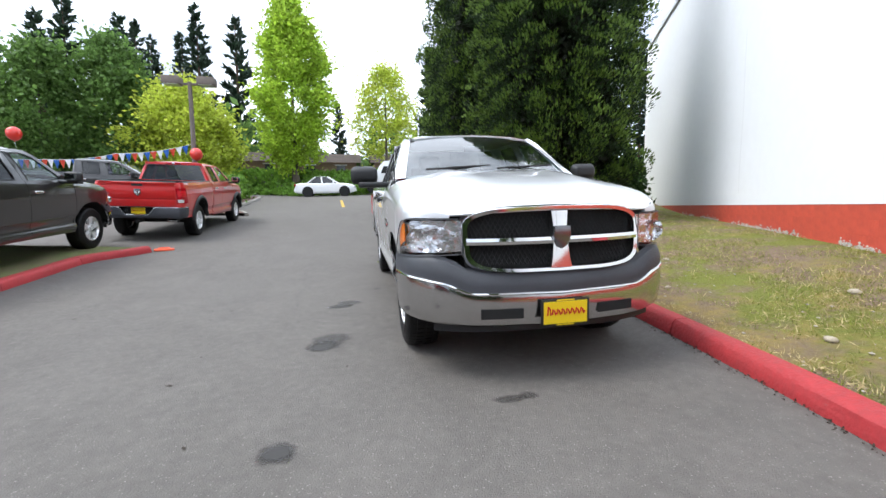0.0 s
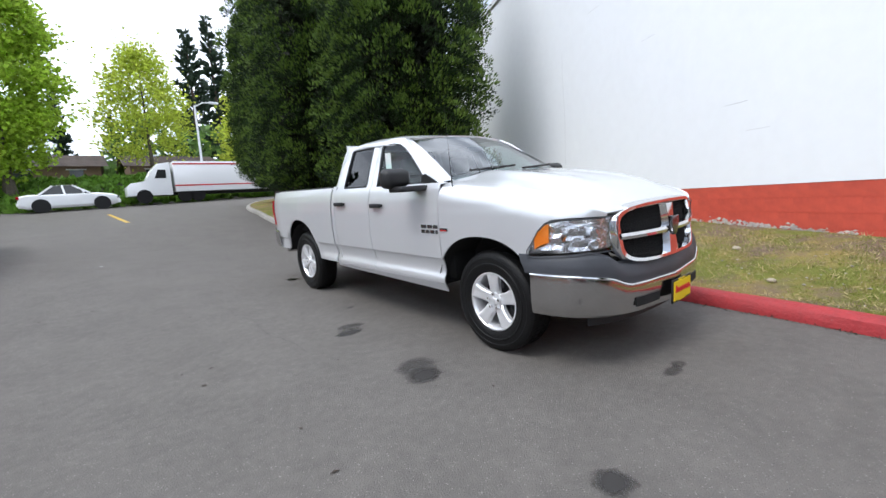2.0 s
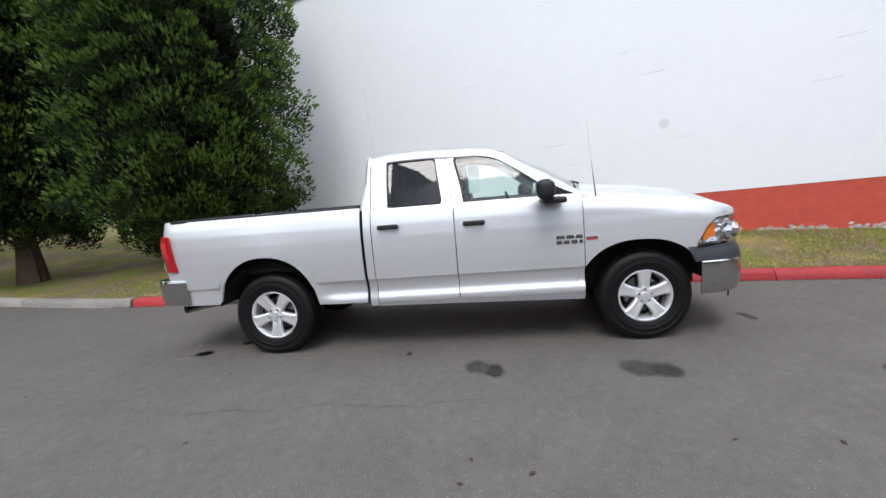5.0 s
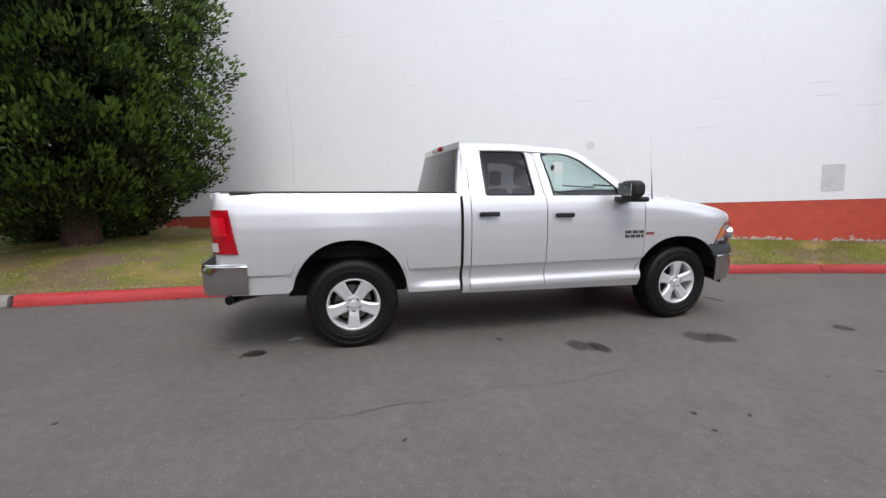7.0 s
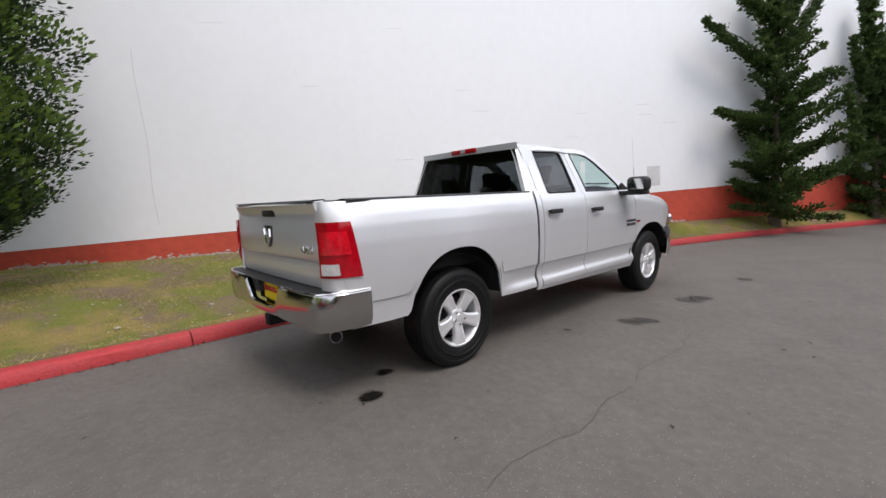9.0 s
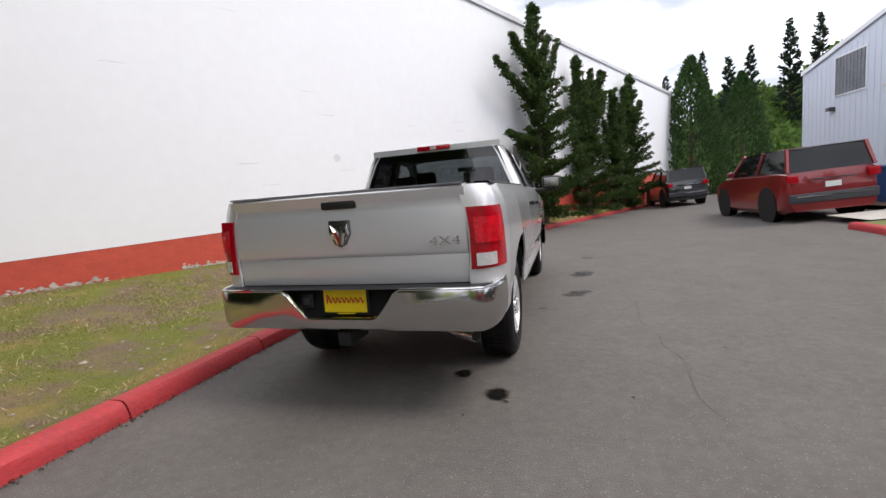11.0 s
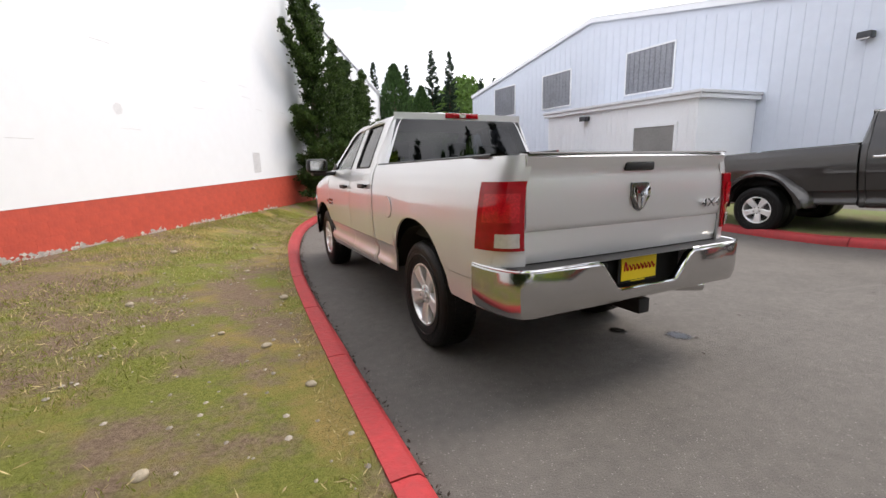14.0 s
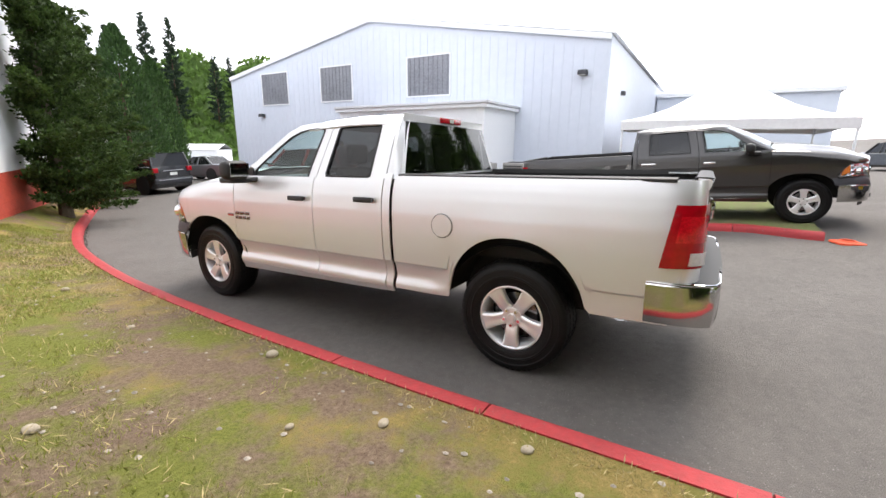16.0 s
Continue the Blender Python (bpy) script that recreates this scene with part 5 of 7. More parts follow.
def cedar_crown(name, h, z0, rad, seed, n_boughs=330, per=95):
    """A dense column of overlapping upswept boughs with dark gaps between them."""
    rng = np.random.default_rng(seed)
    k = rng.uniform(0, 1, n_boughs) ** 1.05
    z = z0 + (h - z0) * k
    env = rad * np.clip(np.minimum((k + 0.10) / 0.20, 1.0), 0.55, 1) * (1 - 0.70 * np.clip((k - 0.55) / 0.45, 0, 1) ** 1.5)
    a = rng.uniform(0, 2 * math.pi, n_boughs)
    lobes = 1 + 0.13 * np.sin(3 * a + seed) + 0.10 * np.sin(5 * a + 6 * k)
    r = env * lobes * rng.uniform(0.76, 1.06, n_boughs)
    centre = np.stack([r * np.cos(a), r * np.sin(a), z], 1)
    out = np.stack([np.cos(a), np.sin(a), np.full(n_boughs, 0.55)], 1)
    size = rng.uniform(0.20, 0.46, n_boughs) * (0.6 + 0.4 * env / rad)
    p = rng.normal(0, 1, (n_boughs, per, 3))
    p /= np.linalg.norm(p, axis=2, keepdims=True)
    p *= rng.uniform(0.25, 1, (n_boughs, per, 1)) ** 0.5
    p[:, :, 2] *= 1.1
    pts = centre[:, None] + p * size[:, None, None]
    ways = out[:, None] * 0.9 + p * 0.8 + np.array([0, 0, 0.45])
    q = blades(pts.reshape(-1, 3), ways.reshape(-1, 3), 0.085, 0.034, rng, 0.35)
    # lighter blades on the outer, upper side of boughs: new growth plus painted-in light
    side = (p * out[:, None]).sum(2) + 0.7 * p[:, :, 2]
    lit_side = (side > 0.55).reshape(-1) & (rng.uniform(0, 1, n_boughs * per) < 0.85)
    t = quad_mesh(name + "_tips", blades(pts.reshape(-1, 3)[lit_side], ways.reshape(-1, 3)[lit_side], 0.12, 0.055, rng, 0.3), M_CEDAR_TIP)
    q = q[~lit_side]
    # inner dark mass of twigs: the shade of the gaps is put into its colour
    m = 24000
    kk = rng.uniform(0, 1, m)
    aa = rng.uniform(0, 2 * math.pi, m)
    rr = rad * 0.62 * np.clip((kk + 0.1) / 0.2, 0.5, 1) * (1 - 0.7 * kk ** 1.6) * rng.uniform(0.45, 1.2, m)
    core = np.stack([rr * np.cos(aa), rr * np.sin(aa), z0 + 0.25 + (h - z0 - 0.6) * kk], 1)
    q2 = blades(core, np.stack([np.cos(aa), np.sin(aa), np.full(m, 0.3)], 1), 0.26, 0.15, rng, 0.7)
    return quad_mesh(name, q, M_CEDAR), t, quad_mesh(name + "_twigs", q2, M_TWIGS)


def fir_crown(name, h, z0, rad, seed, mat, per_m=7, blade=0.16, density=26):
    """Whorls of separate upswept branches, thick below and thin at the top, with gaps."""
    rng = np.random.default_rng(seed)
    all_p, all_w = [], []
    nb = int((h - z0) * per_m)
    for i in range(nb):
        k = (i + rng.uniform(0, 1)) / nb
        z = z0 + (h - z0) * k
        ln = rad * (1 - k) ** 0.75 * rng.uniform(0.55, 1.15) + 0.12
        a = rng.uniform(0, 2 * math.pi)
        rise = rng.uniform(0.10, 0.75) * (0.5 + 0.9 * k)
        n = max(8, int(density * ln))
        t = rng.uniform(0.12, 1, n)
        bend = 0.35 * t ** 2 * ln * rise
        c = np.stack([np.cos(a) * t * ln, np.sin(a) * t * ln, z + rise * t * ln * 0.5 + bend], 1)
        c += rng.normal(0, 0.055, (n, 3)) * (1.5 - 0.8 * t[:, None])
        all_p.append(c)
        all_w.append(np.stack([np.cos(a) * np.ones(n), np.sin(a) * np.ones(n), np.full(n, 0.5 + rise)], 1))
    p, w = np.concatenate(all_p), np.concatenate(all_w)
    return quad_mesh(name, blades(p, w, blade, blade * 0.5, rng, 0.55), mat)


def leafy_crown(name, h, z0, rad, seed, mat, n=5200, leaf=0.24, top=0.55, clumps=120):
    """A broad-leaved crown: leaves gathered in clumps on an uneven egg, with holes."""
    rng = np.random.default_rng(seed)
    k = rng.uniform(0, 1, clumps)
    env = rad * np.sin(np.clip(k, 0.02, 1) ** top * math.pi * 0.93 + 0.12) ** 0.8
    a = rng.uniform(0, 2 * math.pi, clumps)
    r = env * rng.uniform(0.35, 1.08, clumps)
    c = np.stack([r * np.cos(a), r * np.sin(a), z0 + (h - z0) * k], 1)
    pick = rng.integers(0, clumps, n)
    p = c[pick] + rng.normal(0, 1, (n, 3)) * (rad * 0.15) * rng.uniform(0.5, 1.2, (n, 1))
    w = np.concatenate([p[:, :2] * 0.4, np.full((n, 1), 0.15)], 1)
    return quad_mesh(name, blades(p, w, leaf, leaf * 0.7, rng, 0.8), mat)


def column_crown(name, h, z0, rad, seed, mat, n=9000, blade=0.22):
    rng = np.random.default_rng(seed)
    k = rng.uniform(0, 1, n) ** 1.1
    a = rng.uniform(0, 2 * math.pi, n)
    r = rad * np.clip((k + 0.06) / 0.16, 0.6, 1) * (1 - k ** 1.7) ** 0.8 * (1 + 0.08 * np.sin(4 * a + 5 * k)) * rng.uniform(0.72, 1.04, n)
    p = np.stack([r * np.cos(a), r * np.sin(a), z0 + (h - z0) * k], 1)
    w = np.stack([np.cos(a) * 0.5, np.sin(a) * 0.5, np.full(n, 1.0)], 1)
    return quad_mesh(name, blades(p, w, blade, blade * 0.4, rng, 0.3), mat)


# the row of cedars
cedars = ((4.3, 7.95, 12.5, 1.0, 0), (3.3, 11.4, 13.0, 0.95, 75), (3.9, 15.6, 13.5, 0.95, 200), (4.9, 20.5, 13.5, 0.95, 120))
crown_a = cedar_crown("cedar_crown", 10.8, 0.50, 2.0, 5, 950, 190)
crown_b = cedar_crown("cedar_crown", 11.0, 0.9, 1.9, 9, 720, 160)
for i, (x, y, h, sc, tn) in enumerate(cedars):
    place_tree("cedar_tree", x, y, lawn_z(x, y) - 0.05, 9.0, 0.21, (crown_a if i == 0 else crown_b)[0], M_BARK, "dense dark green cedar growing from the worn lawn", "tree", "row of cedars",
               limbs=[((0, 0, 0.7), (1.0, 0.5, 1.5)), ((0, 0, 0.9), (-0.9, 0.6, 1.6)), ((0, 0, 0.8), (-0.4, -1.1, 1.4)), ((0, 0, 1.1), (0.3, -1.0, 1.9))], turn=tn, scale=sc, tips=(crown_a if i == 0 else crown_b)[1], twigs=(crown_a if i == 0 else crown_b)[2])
# shrubs at the foot of the wall behind the cedars
for x, y, r, sd in ((6.5, 8.0, 0.75, 3), (7.3, 9.3, 0.8, 4), (6.1, 9.6, 0.6, 6)):
    sh = empty("shrub", pose(x, y, lawn_z(x, y)), "low dark green shrub against the white wall", "shrub", "shrubs by the wall")
    c = new("foliage", leafy_crown("shrub_foliage", 1.5, 0.05, r, sd, M_CYPRESS, 1500, 0.14, 0.6, 40))
    c.parent = sh
    part("stem", trunk_bm(0.5, 0.06, 0.03), M_BARK, sh)

# firs trained against the wall: leaders and long limbs spread along it
def wall_fir(x, y, h, rad, seed, leaders, arms):
    """leaders: (z0, u0, z1, u1, reach) with u along the wall; arms: (z, u0, u1, rise) are long upswept limbs."""
    rng = np.random.default_rng(seed)
    pts, ways, wood = [], [], []

    def clumps(line, radius, per):
        for c, rr in zip(line, radius):
            q = rng.normal(0, 1, (per, 3)) * np.array([rr, rr, rr * 0.55]) * 0.55
            pts.append(c + q)
            ways.append(q * 3 + np.array([0, 0, 0.35]) + (line[-1] - line[0]) * 0.5)

    for z0, u0, z1, u1, reach in leaders:
        nb = int((z1 - z0) * 15)
        wood.append(((u0 * along.x, u0 * along.y, z0), (u1 * along.x, u1 * along.y, z1)))
        for i in range(nb):
            k = (i + rng.uniform(0, 1)) / nb
            zc, uc = z0 + (z1 - z0) * k, u0 + (u1 - u0) * k ** 1.4
            ln = reach * (1 - k) ** 1.25 * min(1.0, 0.62 + k * 3.0) * rng.uniform(0.5, 1.15) + 0.14
            a = rng.uniform(0, 2 * math.pi)
            away = math.sin(a) * (0.4 if math.sin(a) > 0 else 1.15)
            d = np.array(along) * math.cos(a) + np.array((along.y, -along.x, 0)) * away
            rise = rng.uniform(-0.05, 0.45) + 0.5 * k
            t = np.linspace(0.12, 1, max(3, int(ln / 0.13)))
            line = np.array([uc * along.x, uc * along.y, zc]) + d * (t * ln)[:, None] + np.array([0, 0, 1.0]) * (rise * ln * t ** 1.7)[:, None]
            clumps(line, 0.19 * (1.1 - 0.5 * t) * (1 - 0.4 * k), 58)
    for z, u0, u1, rise in arms:
        t = np.linspace(0, 1, 26)
        u = u0 + (u1 - u0) * t
        zz = z + rise * t ** 1.5
        line = np.stack([along.x * u, along.y * u, zz], 1) + rng.normal(0, 0.03, (26, 3))
        clumps(line, 0.19 * (1.05 - 0.65 * t), 110)
        wood.append(((u0 * along.x, u0 * along.y, z), (u1 * along.x, u1 * along.y, z + rise)))
    mesh = quad_mesh("fir_crown", blades(np.concatenate(pts), np.concatenate(ways), 0.10, 0.055, rng, 0.5), M_FIR)
    place_tree("fir_tree", x, y, lawn_z(x, y) - 0.06, h * 0.93, 0.12, mesh, M_BARK_GREY, "ragged upswept fir growing close to the white wall", "tree", "firs by the wall", limbs=wood[1:])


wall_fir(-0.62, -8.9, 7.4, 1.35, 21, ((0.25, 0, 7.4, 0, 1.9),), ((4.4, 0.1, 2.3, 1.0), (4.7, -0.1, -1.75, 1.9), (5.5, 0.0, 1.35, 0.75), (2.9, 0.4, 1.9, 0.3), (5.3, 0.0, -1.0, 1.3), (3.4, -0.4, -1.5, 0.6)))
wall_fir(-2.35, -12.7, 6.3, 1.2, 22, ((0.2, 0, 4.2, -0.2, 1.55), (2.6, 0.1, 6.3, 0.70, 0.40), (2.4, -0.3, 6.1, -1.9, 0.42)), ((1.8, 0.6, 1.2, 2.1), (3.7, 0.3, 1.15, 1.5), (4.4, -0.9, -0.75, 1.7), (4.6, 0.3, -0.45, 1.0), (4.3, -1.2, -2.2, 1.0)))
wall_fir(-3.75, -15.3, 5.6, 0.85, 27, ((0.2, 0, 5.6, 0.1, 1.15), (2.4, 0, 5.0, -0.9, 0.36)), ((2.6, 0.3, 1.1, 1.6), (3.4, 0, -1.2, 1.1)))
wall_fir(-4.75, -17.4, 6.6, 1.1, 23, ((0.2, 0, 6.6, 0, 1.5), (3.2, 0, 6.0, 0.8, 0.5)), ((3.4, 0.2, 1.6, 1.3), (4.2, -0.2, -1.5, 1.4)))
for x, y, h, r, sd in ((-9.6, -25.6, 9.4, 2.2, 31), (-15.0, -33.0, 9.4, 2.1, 32)):
    place_tree("cypress_tree", x, y, ground_z(x, y) - 0.6, h * 0.8, 0.2, column_crown("cypress_crown", h, 0.15, r, sd, M_CYPRESS, 9000, 0.3), M_BARK, "tall clipped conical cypress beside the drive", "tree", "cypresses")

# street trees and woods beyond the drive
def far_ground(x, y):
    return ground_z(x, y)


crown_m = leafy_crown("maple_crown", 14.2, 1.6, 2.9, 41, M_MAPLE, 30000, 0.29, 0.62, 230)
place_tree("maple_tree", -6.05, 33.1, far_ground(-6, 33.1) - 0.2, 11, 0.26, crown_m, M_BARK_GREY, "tall maple with bright spring-green leaves on the bank", "tree")
crown_l = leafy_crown("lime_crown", 7.6, 1.3, 3.4, 42, M_LIME, 18000, 0.27, 0.6, 150)
place_tree("lime_tree", -13.2, 30.6, far_ground(-13.2, 30.6), 6, 0.18, crown_l, M_BARK_GREY, "young tree with yellow-green leaves on the bank", "tree")
crown_t = leafy_crown("young_crown", 9.2, 2.0, 3.2, 43, M_LIME, 9000, 0.25, 0.45, 110)
place_tree("young_tree", 1.5, 36.3, far_ground(1.5, 36.3), 8.4, 0.15, crown_t, M_BARK_GREY, "thin young tree with pale yellow-green leaves", "tree")
for x, y, h, sd in ((-21.2, 29.5, 9.5, 44), (-17.8, 31.5, 10.5, 45), (-25.5, 30.5, 9.0, 46), (10.5, 40.0, 9.0, 47), (16.0, 37.0, 8.0, 48)):
    place_tree("green_tree", x, y, far_ground(x, y), h * 0.8, 0.2, leafy_crown("green_crown", h, 1.0, 3.2, sd, M_GREENTREE if sd < 47 else M_LIME, 14000, 0.31, 0.55, 130), M_BARK_GREY, "full mid-green leafy tree beyond the yard", "tree", "leafy trees beyond the yard")
for x, y, h, sd in ((-38.0, 25.0, 11.5, 71), (-43.0, 28.5, 13.0, 72), (-36.5, 30.5, 12.0, 73), (-47.0, 24.0, 12.5, 74), (-41.0, 34.0, 13.5, 75)):
    place_tree("green_tree", x, y, far_ground(x, y), h * 0.8, 0.25, leafy_crown("green_crown", h, 0.8, 3.6, sd, M_GREENTREE, 9000, 0.42, 0.55, 120), M_BARK_GREY, "full dark green leafy tree past the sales yard", "tree", "leafy trees past the sales yard")
ff = [fir_crown("far_fir_crown", 1.0 * hh, 1.2, 3.0, sd, M_FARFIR, 8, 0.70, 17) for hh, sd in ((22.0, 51), (19.0, 52), (24.0, 53))]
spots = ((-19.7, 55.6, 0), (-15.7, 57, 1), (-27.0, 53, 1), (-28.7, 61, 2), (-29, 66, 0), (-3.6, 66, 1), (9.4, 58, 1), (-23, 60, 0), (-34, 56, 2), (-40, 52, 0), (-12, 64, 1), (-8, 70, 1), (2, 72, 1), (14, 66, 0),
         (20, 60, 1), (26, 66, 2), (30, 58, 1), (-46, 58, 2), (36, 64, 0), (-32, 48, 1), (44, 60, 2), (6, 78, 1))
for i, (x, y, k) in enumerate(spots):
    sc = (0.98, 1.1, 1.0, 0.9)[i % 4] * (0.62 if x > -10 and x < 8 else 1.0)
    place_tree("tall_fir_tree", x, y, far_ground(x, y) - 0.3, (22, 19, 24)[k] * 0.97, 0.32, ff[k], M_BARK, "tall dark fir in the woods behind the houses", "tree", "woods behind the houses", turn=i * 47, scale=sc)
# undergrowth of the woods
rng = np.random.default_rng(7)
n = 9000
p = np.stack([rng.uniform(-60, 60, n), rng.uniform(49, 56, n), np.zeros(n)], 1)
p[:, 2] = 4.0 + rng.uniform(0, 1, n) ** 1.4 * (5.0 + 2.5 * np.sin(p[:, 0] * 0.31) + 1.5 * np.sin(p[:, 0] * 0.77))
ob = new("woodland", quad_mesh("woodland", blades(p, np.tile([0, -0.3, 0.6], (n, 1)), 1.1, 0.8, rng, 0.8), M_GREENTREE))
tagged(ob, "dark green woodland edge behind the houses", "woods", kind="stuff")
# green hill beyond the workshop
def hill_z(u, v, x, y):
    return -2.0 + 19.0 * max(0, 1 - (u + 0.15) ** 2) * min(1, max(0.05, (0.55 - v) / 1.2)) * (1 + 0.12 * math.sin(x * 0.35) + 0.1 * math.sin(x * 0.9 + y))


hb = bm_grid([[(-58 + 66 * u, -74 + 18 * v, hill_z(u, v, -58 + 66 * u, -74 + 18 * v) - 0.35) for u in np.linspace(-1, 1, 60)] for v in np.linspace(-1, 1, 24)])
tagged(part("hill", hb, M_GREENTREE), "green slope of the hill beyond the workshop", "hill", kind="structure")
n = 36000
ux, uy = rng.uniform(-1, 1, n), rng.uniform(-1, 1, n)
hx, hy = -58 + 66 * ux, -74 + 18 * uy
hz = -2.0 + 19.0 * np.clip(1 - (ux + 0.15) ** 2, 0, 1) * np.clip((0.55 - uy) / 1.2, 0.05, 1) * (1 + 0.12 * np.sin(hx * 0.35) + 0.1 * np.sin(hx * 0.9 + hy))
p = np.stack([hx, hy, hz], 1)
ob = new("hillside", quad_mesh("hillside", blades(p, np.tile([0.2, 0.5, 0.6], (n, 1)), 1.0, 0.75, rng, 0.7), M_GREENTREE))
tagged(ob, "green wooded hillside beyond the workshop", "hillside", kind="stuff")
for i, (x, y, k, sc) in enumerate(((-37, -78, 0, 0.8), (-40, -76, 2, 0.72), (-29, -80, 1, 0.72), (-33, -82, 0, 0.7), (-45, -72, 1, 0.62), (-24, -76, 2, 0.6), (-19, -78, 1, 0.62), (-52, -78, 0, 0.6))):
    place_tree("hill_tree", x, y, 4.5, (22, 19, 24)[k] * 0.9, 0.3, ff[k], M_BARK, "dark conifer on the green hill", "tree", "conifers on the hill", turn=i * 61, scale=sc)
# ivy bank along the street
n = 16000
p = np.stack([rng.uniform(-26, 26, n), rng.uniform(30.0, 36.5, n), np.zeros(n)], 1)
p[:, 2] = [ground_z(a, b) + 0.05 + 0.35 * max(0, noise.noise((a * 0.5, b * 0.5, 2))) for a, b, _ in p]
ob = new("ground_cover", quad_mesh("ground_cover", blades(p, np.tile([0, -0.4, 0.7], (n, 1)), 0.42, 0.34, rng, 0.6), M_IVY))
tagged(ob, "bright green ground cover on the street bank", "ground cover", kind="stuff")

# grass blades and straw on the near lawn
def lawn_points(n, y0, y1, seed):
    rng = np.random.default_rng(seed)
    out = []
    while len(out) < n:
        y = rng.uniform(y0, y1)
        k0 = kerb_line(y) + 0.18
        k1 = min(wall_x(y) - 0.05, k0 + 6.5)
        if k1 <= k0:
            continue
        x = rng.uniform(k0, k1)
        v = noise.noise((x * 1.1, y * 1.1, 0.0)) + 0.5 * noise.noise((x * 3.1, y * 3.1, 4.0)) + 0.25 * rng.uniform(-1, 1)
        bare = 0.55 * smooth(y, -2.0, 1.0) * (1 - smooth(x - k0, 0.5, 1.5)) * (1 - smooth(y, 5.0, 7.0))
        if v > -0.10 + bare:
            out.append((x, y, lawn_z(x, y) - 0.005))
    return np.array(out)


rng = np.random.default_rng(12)
gp = lawn_points(60000, -6.5, 9.0, 12)
ob = new("grass", quad_mesh("grass", blades(gp, np.tile([0, 0, 1.0], (len(gp), 1)), 0.036, 0.006, rng, 0.8), M_GRASS))
tagged(ob, "short patchy green grass on the worn lawn", "grass", kind="stuff")
sp = lawn_points(14000, -4.5, 9.0, 13)
sp[:, 2] += 0.012
ob = new("dry_grass", quad_mesh("dry_grass", blades(sp, np.tile([0, 0, 0.25], (len(sp), 1)), 0.07, 0.006, rng, 0.8), M_STRAW))
tagged(ob, "dry straw-coloured grass clippings on the lawn", "dry grass", kind="stuff")
kp = np.array([(kerb_line(y) + rng.uniform(0.19, 0.34), y, lawn_z(kerb_line(y) + 0.2, y) + 0.01) for y in rng.uniform(-8, 8, 2600)])
ob = new("edge_grass", quad_mesh("edge_grass", blades(kp, np.tile([-0.05, 0, 0.7], (len(kp), 1)), 0.042, 0.006, rng, 0.6), M_STRAW))
tagged(ob, "dry grass growing along the kerb edge", "grass", kind="stuff")


# ---------------- stones, stains, litter ----------------
M_STONE = material("field_stone", (0.42, 0.36, 0.27), 0.9, vary=0.7, scale=14, bump=0.4, bump_scale=30)
for i, (x, y, r) in enumerate(((1.80, 2.05, 0.042), (1.86, 4.05, 0.030), (2.35, 2.9, 0.022), (2.1, 0.6, 0.03), (2.6, 4.6, 0.03), (3.1, 1.9, 0.035), (2.3, 5.6, 0.03), (2.05, 3.3, 0.03), (3.0, -0.6, 0.045), (1.95, -1.2, 0.035))):
    bm = bmesh.new()
    bmesh.ops.create_icosphere(bm, subdivisions=2, radius=r)
    for v in bm.verts:
        v.co *= 1 + 0.22 * noise.noise(v.co * 18 + Vector((i, 0, 0)))
        v.co.z *= 0.65
        v.co.y *= 1.25
    tagged(part("stone", bm, M_STONE, m=pose(x, y, lawn_z(x, y) + r * 0.3, 0, 0, 40 * i)), "small rounded tan stone lying on bare soil", "stone", "stones on the lawn")

rng = np.random.default_rng(31)
pv, pf = [], []
for k in range(190):
    y = rng.uniform(-2.0, 6.2)
    x = kerb_line(y) + rng.uniform(0.22, 1.7)
    r = rng.uniform(0.006, 0.018)
    z = lawn_z(x, y) + r * 0.3
    a = rng.uniform(0, 6.28)
    b0 = len(pv)
    for j in range(6):
        rj = r * rng.uniform(0.75, 1.2)
        pv.append((x + rj * math.cos(a + j * 1.047), y + rj * 1.2 * math.sin(a + j * 1.047), z))
    pv.append((x, y, z + r * 0.6))
    pv.append((x, y, z - r * 0.6))
    for j in range(6):
        pf.append((b0 + j, b0 + (j + 1) % 6, b0 + 6))
        pf.append((b0 + (j + 1) % 6, b0 + j, b0 + 7))
me = bpy.data.meshes.new("pebbles")
me.from_pydata(pv, [], pf)
me.materials.append(material("pale_pebble", (0.36, 0.32, 0.27), 0.9, vary=0.6, scale=30, dark=(0.24, 0.21, 0.17), island=0.3))
tagged(new("pebbles", me), "small pale pebbles scattered over the bare soil", "pebbles", kind="stuff")

M_OIL = soft_stain_material("oil_stain", (0.030, 0.027, 0.025), 0.85)
M_WET = soft_stain_material("wet_oil_stain", (0.014, 0.013, 0.012), 1.0)
M_WET.node_tree.nodes["Principled BSDF"].inputs["Roughness"].default_value = 0.18
M_STAINOUT = soft_stain_material("faded_oil_stain", (0.05, 0.046, 0.043), 0.55)
M_LEAF = material("fallen_leaf", (0.045, 0.032, 0.022), 0.8, vary=0.5, scale=20)


def stain(x, y, rx, ry, turn, seed, mat=M_OIL, lift=0.004):
    pts = []
    for k in range(26):
        t = 2 * math.pi * k / 26
        w = 1 + 0.45 * noise.noise((2.2 * math.cos(t), 2.2 * math.sin(t), seed))
        px, py = rx * w * math.cos(t), ry * w * math.sin(t)
        c, s = math.cos(radians(turn)), math.sin(radians(turn))
        pts.append((x + c * px - s * py, y + s * px + c * py))
    bm = bmesh.new()
    bm.faces.new([bm.verts.new((a, b, ground_z(a, b) + lift)) for a, b in pts])
    return tagged(part("oil_stain", bm, mat, shade=False), "dark oil stain soaked into the asphalt", "stain", "oil stains on the asphalt", kind="structure")


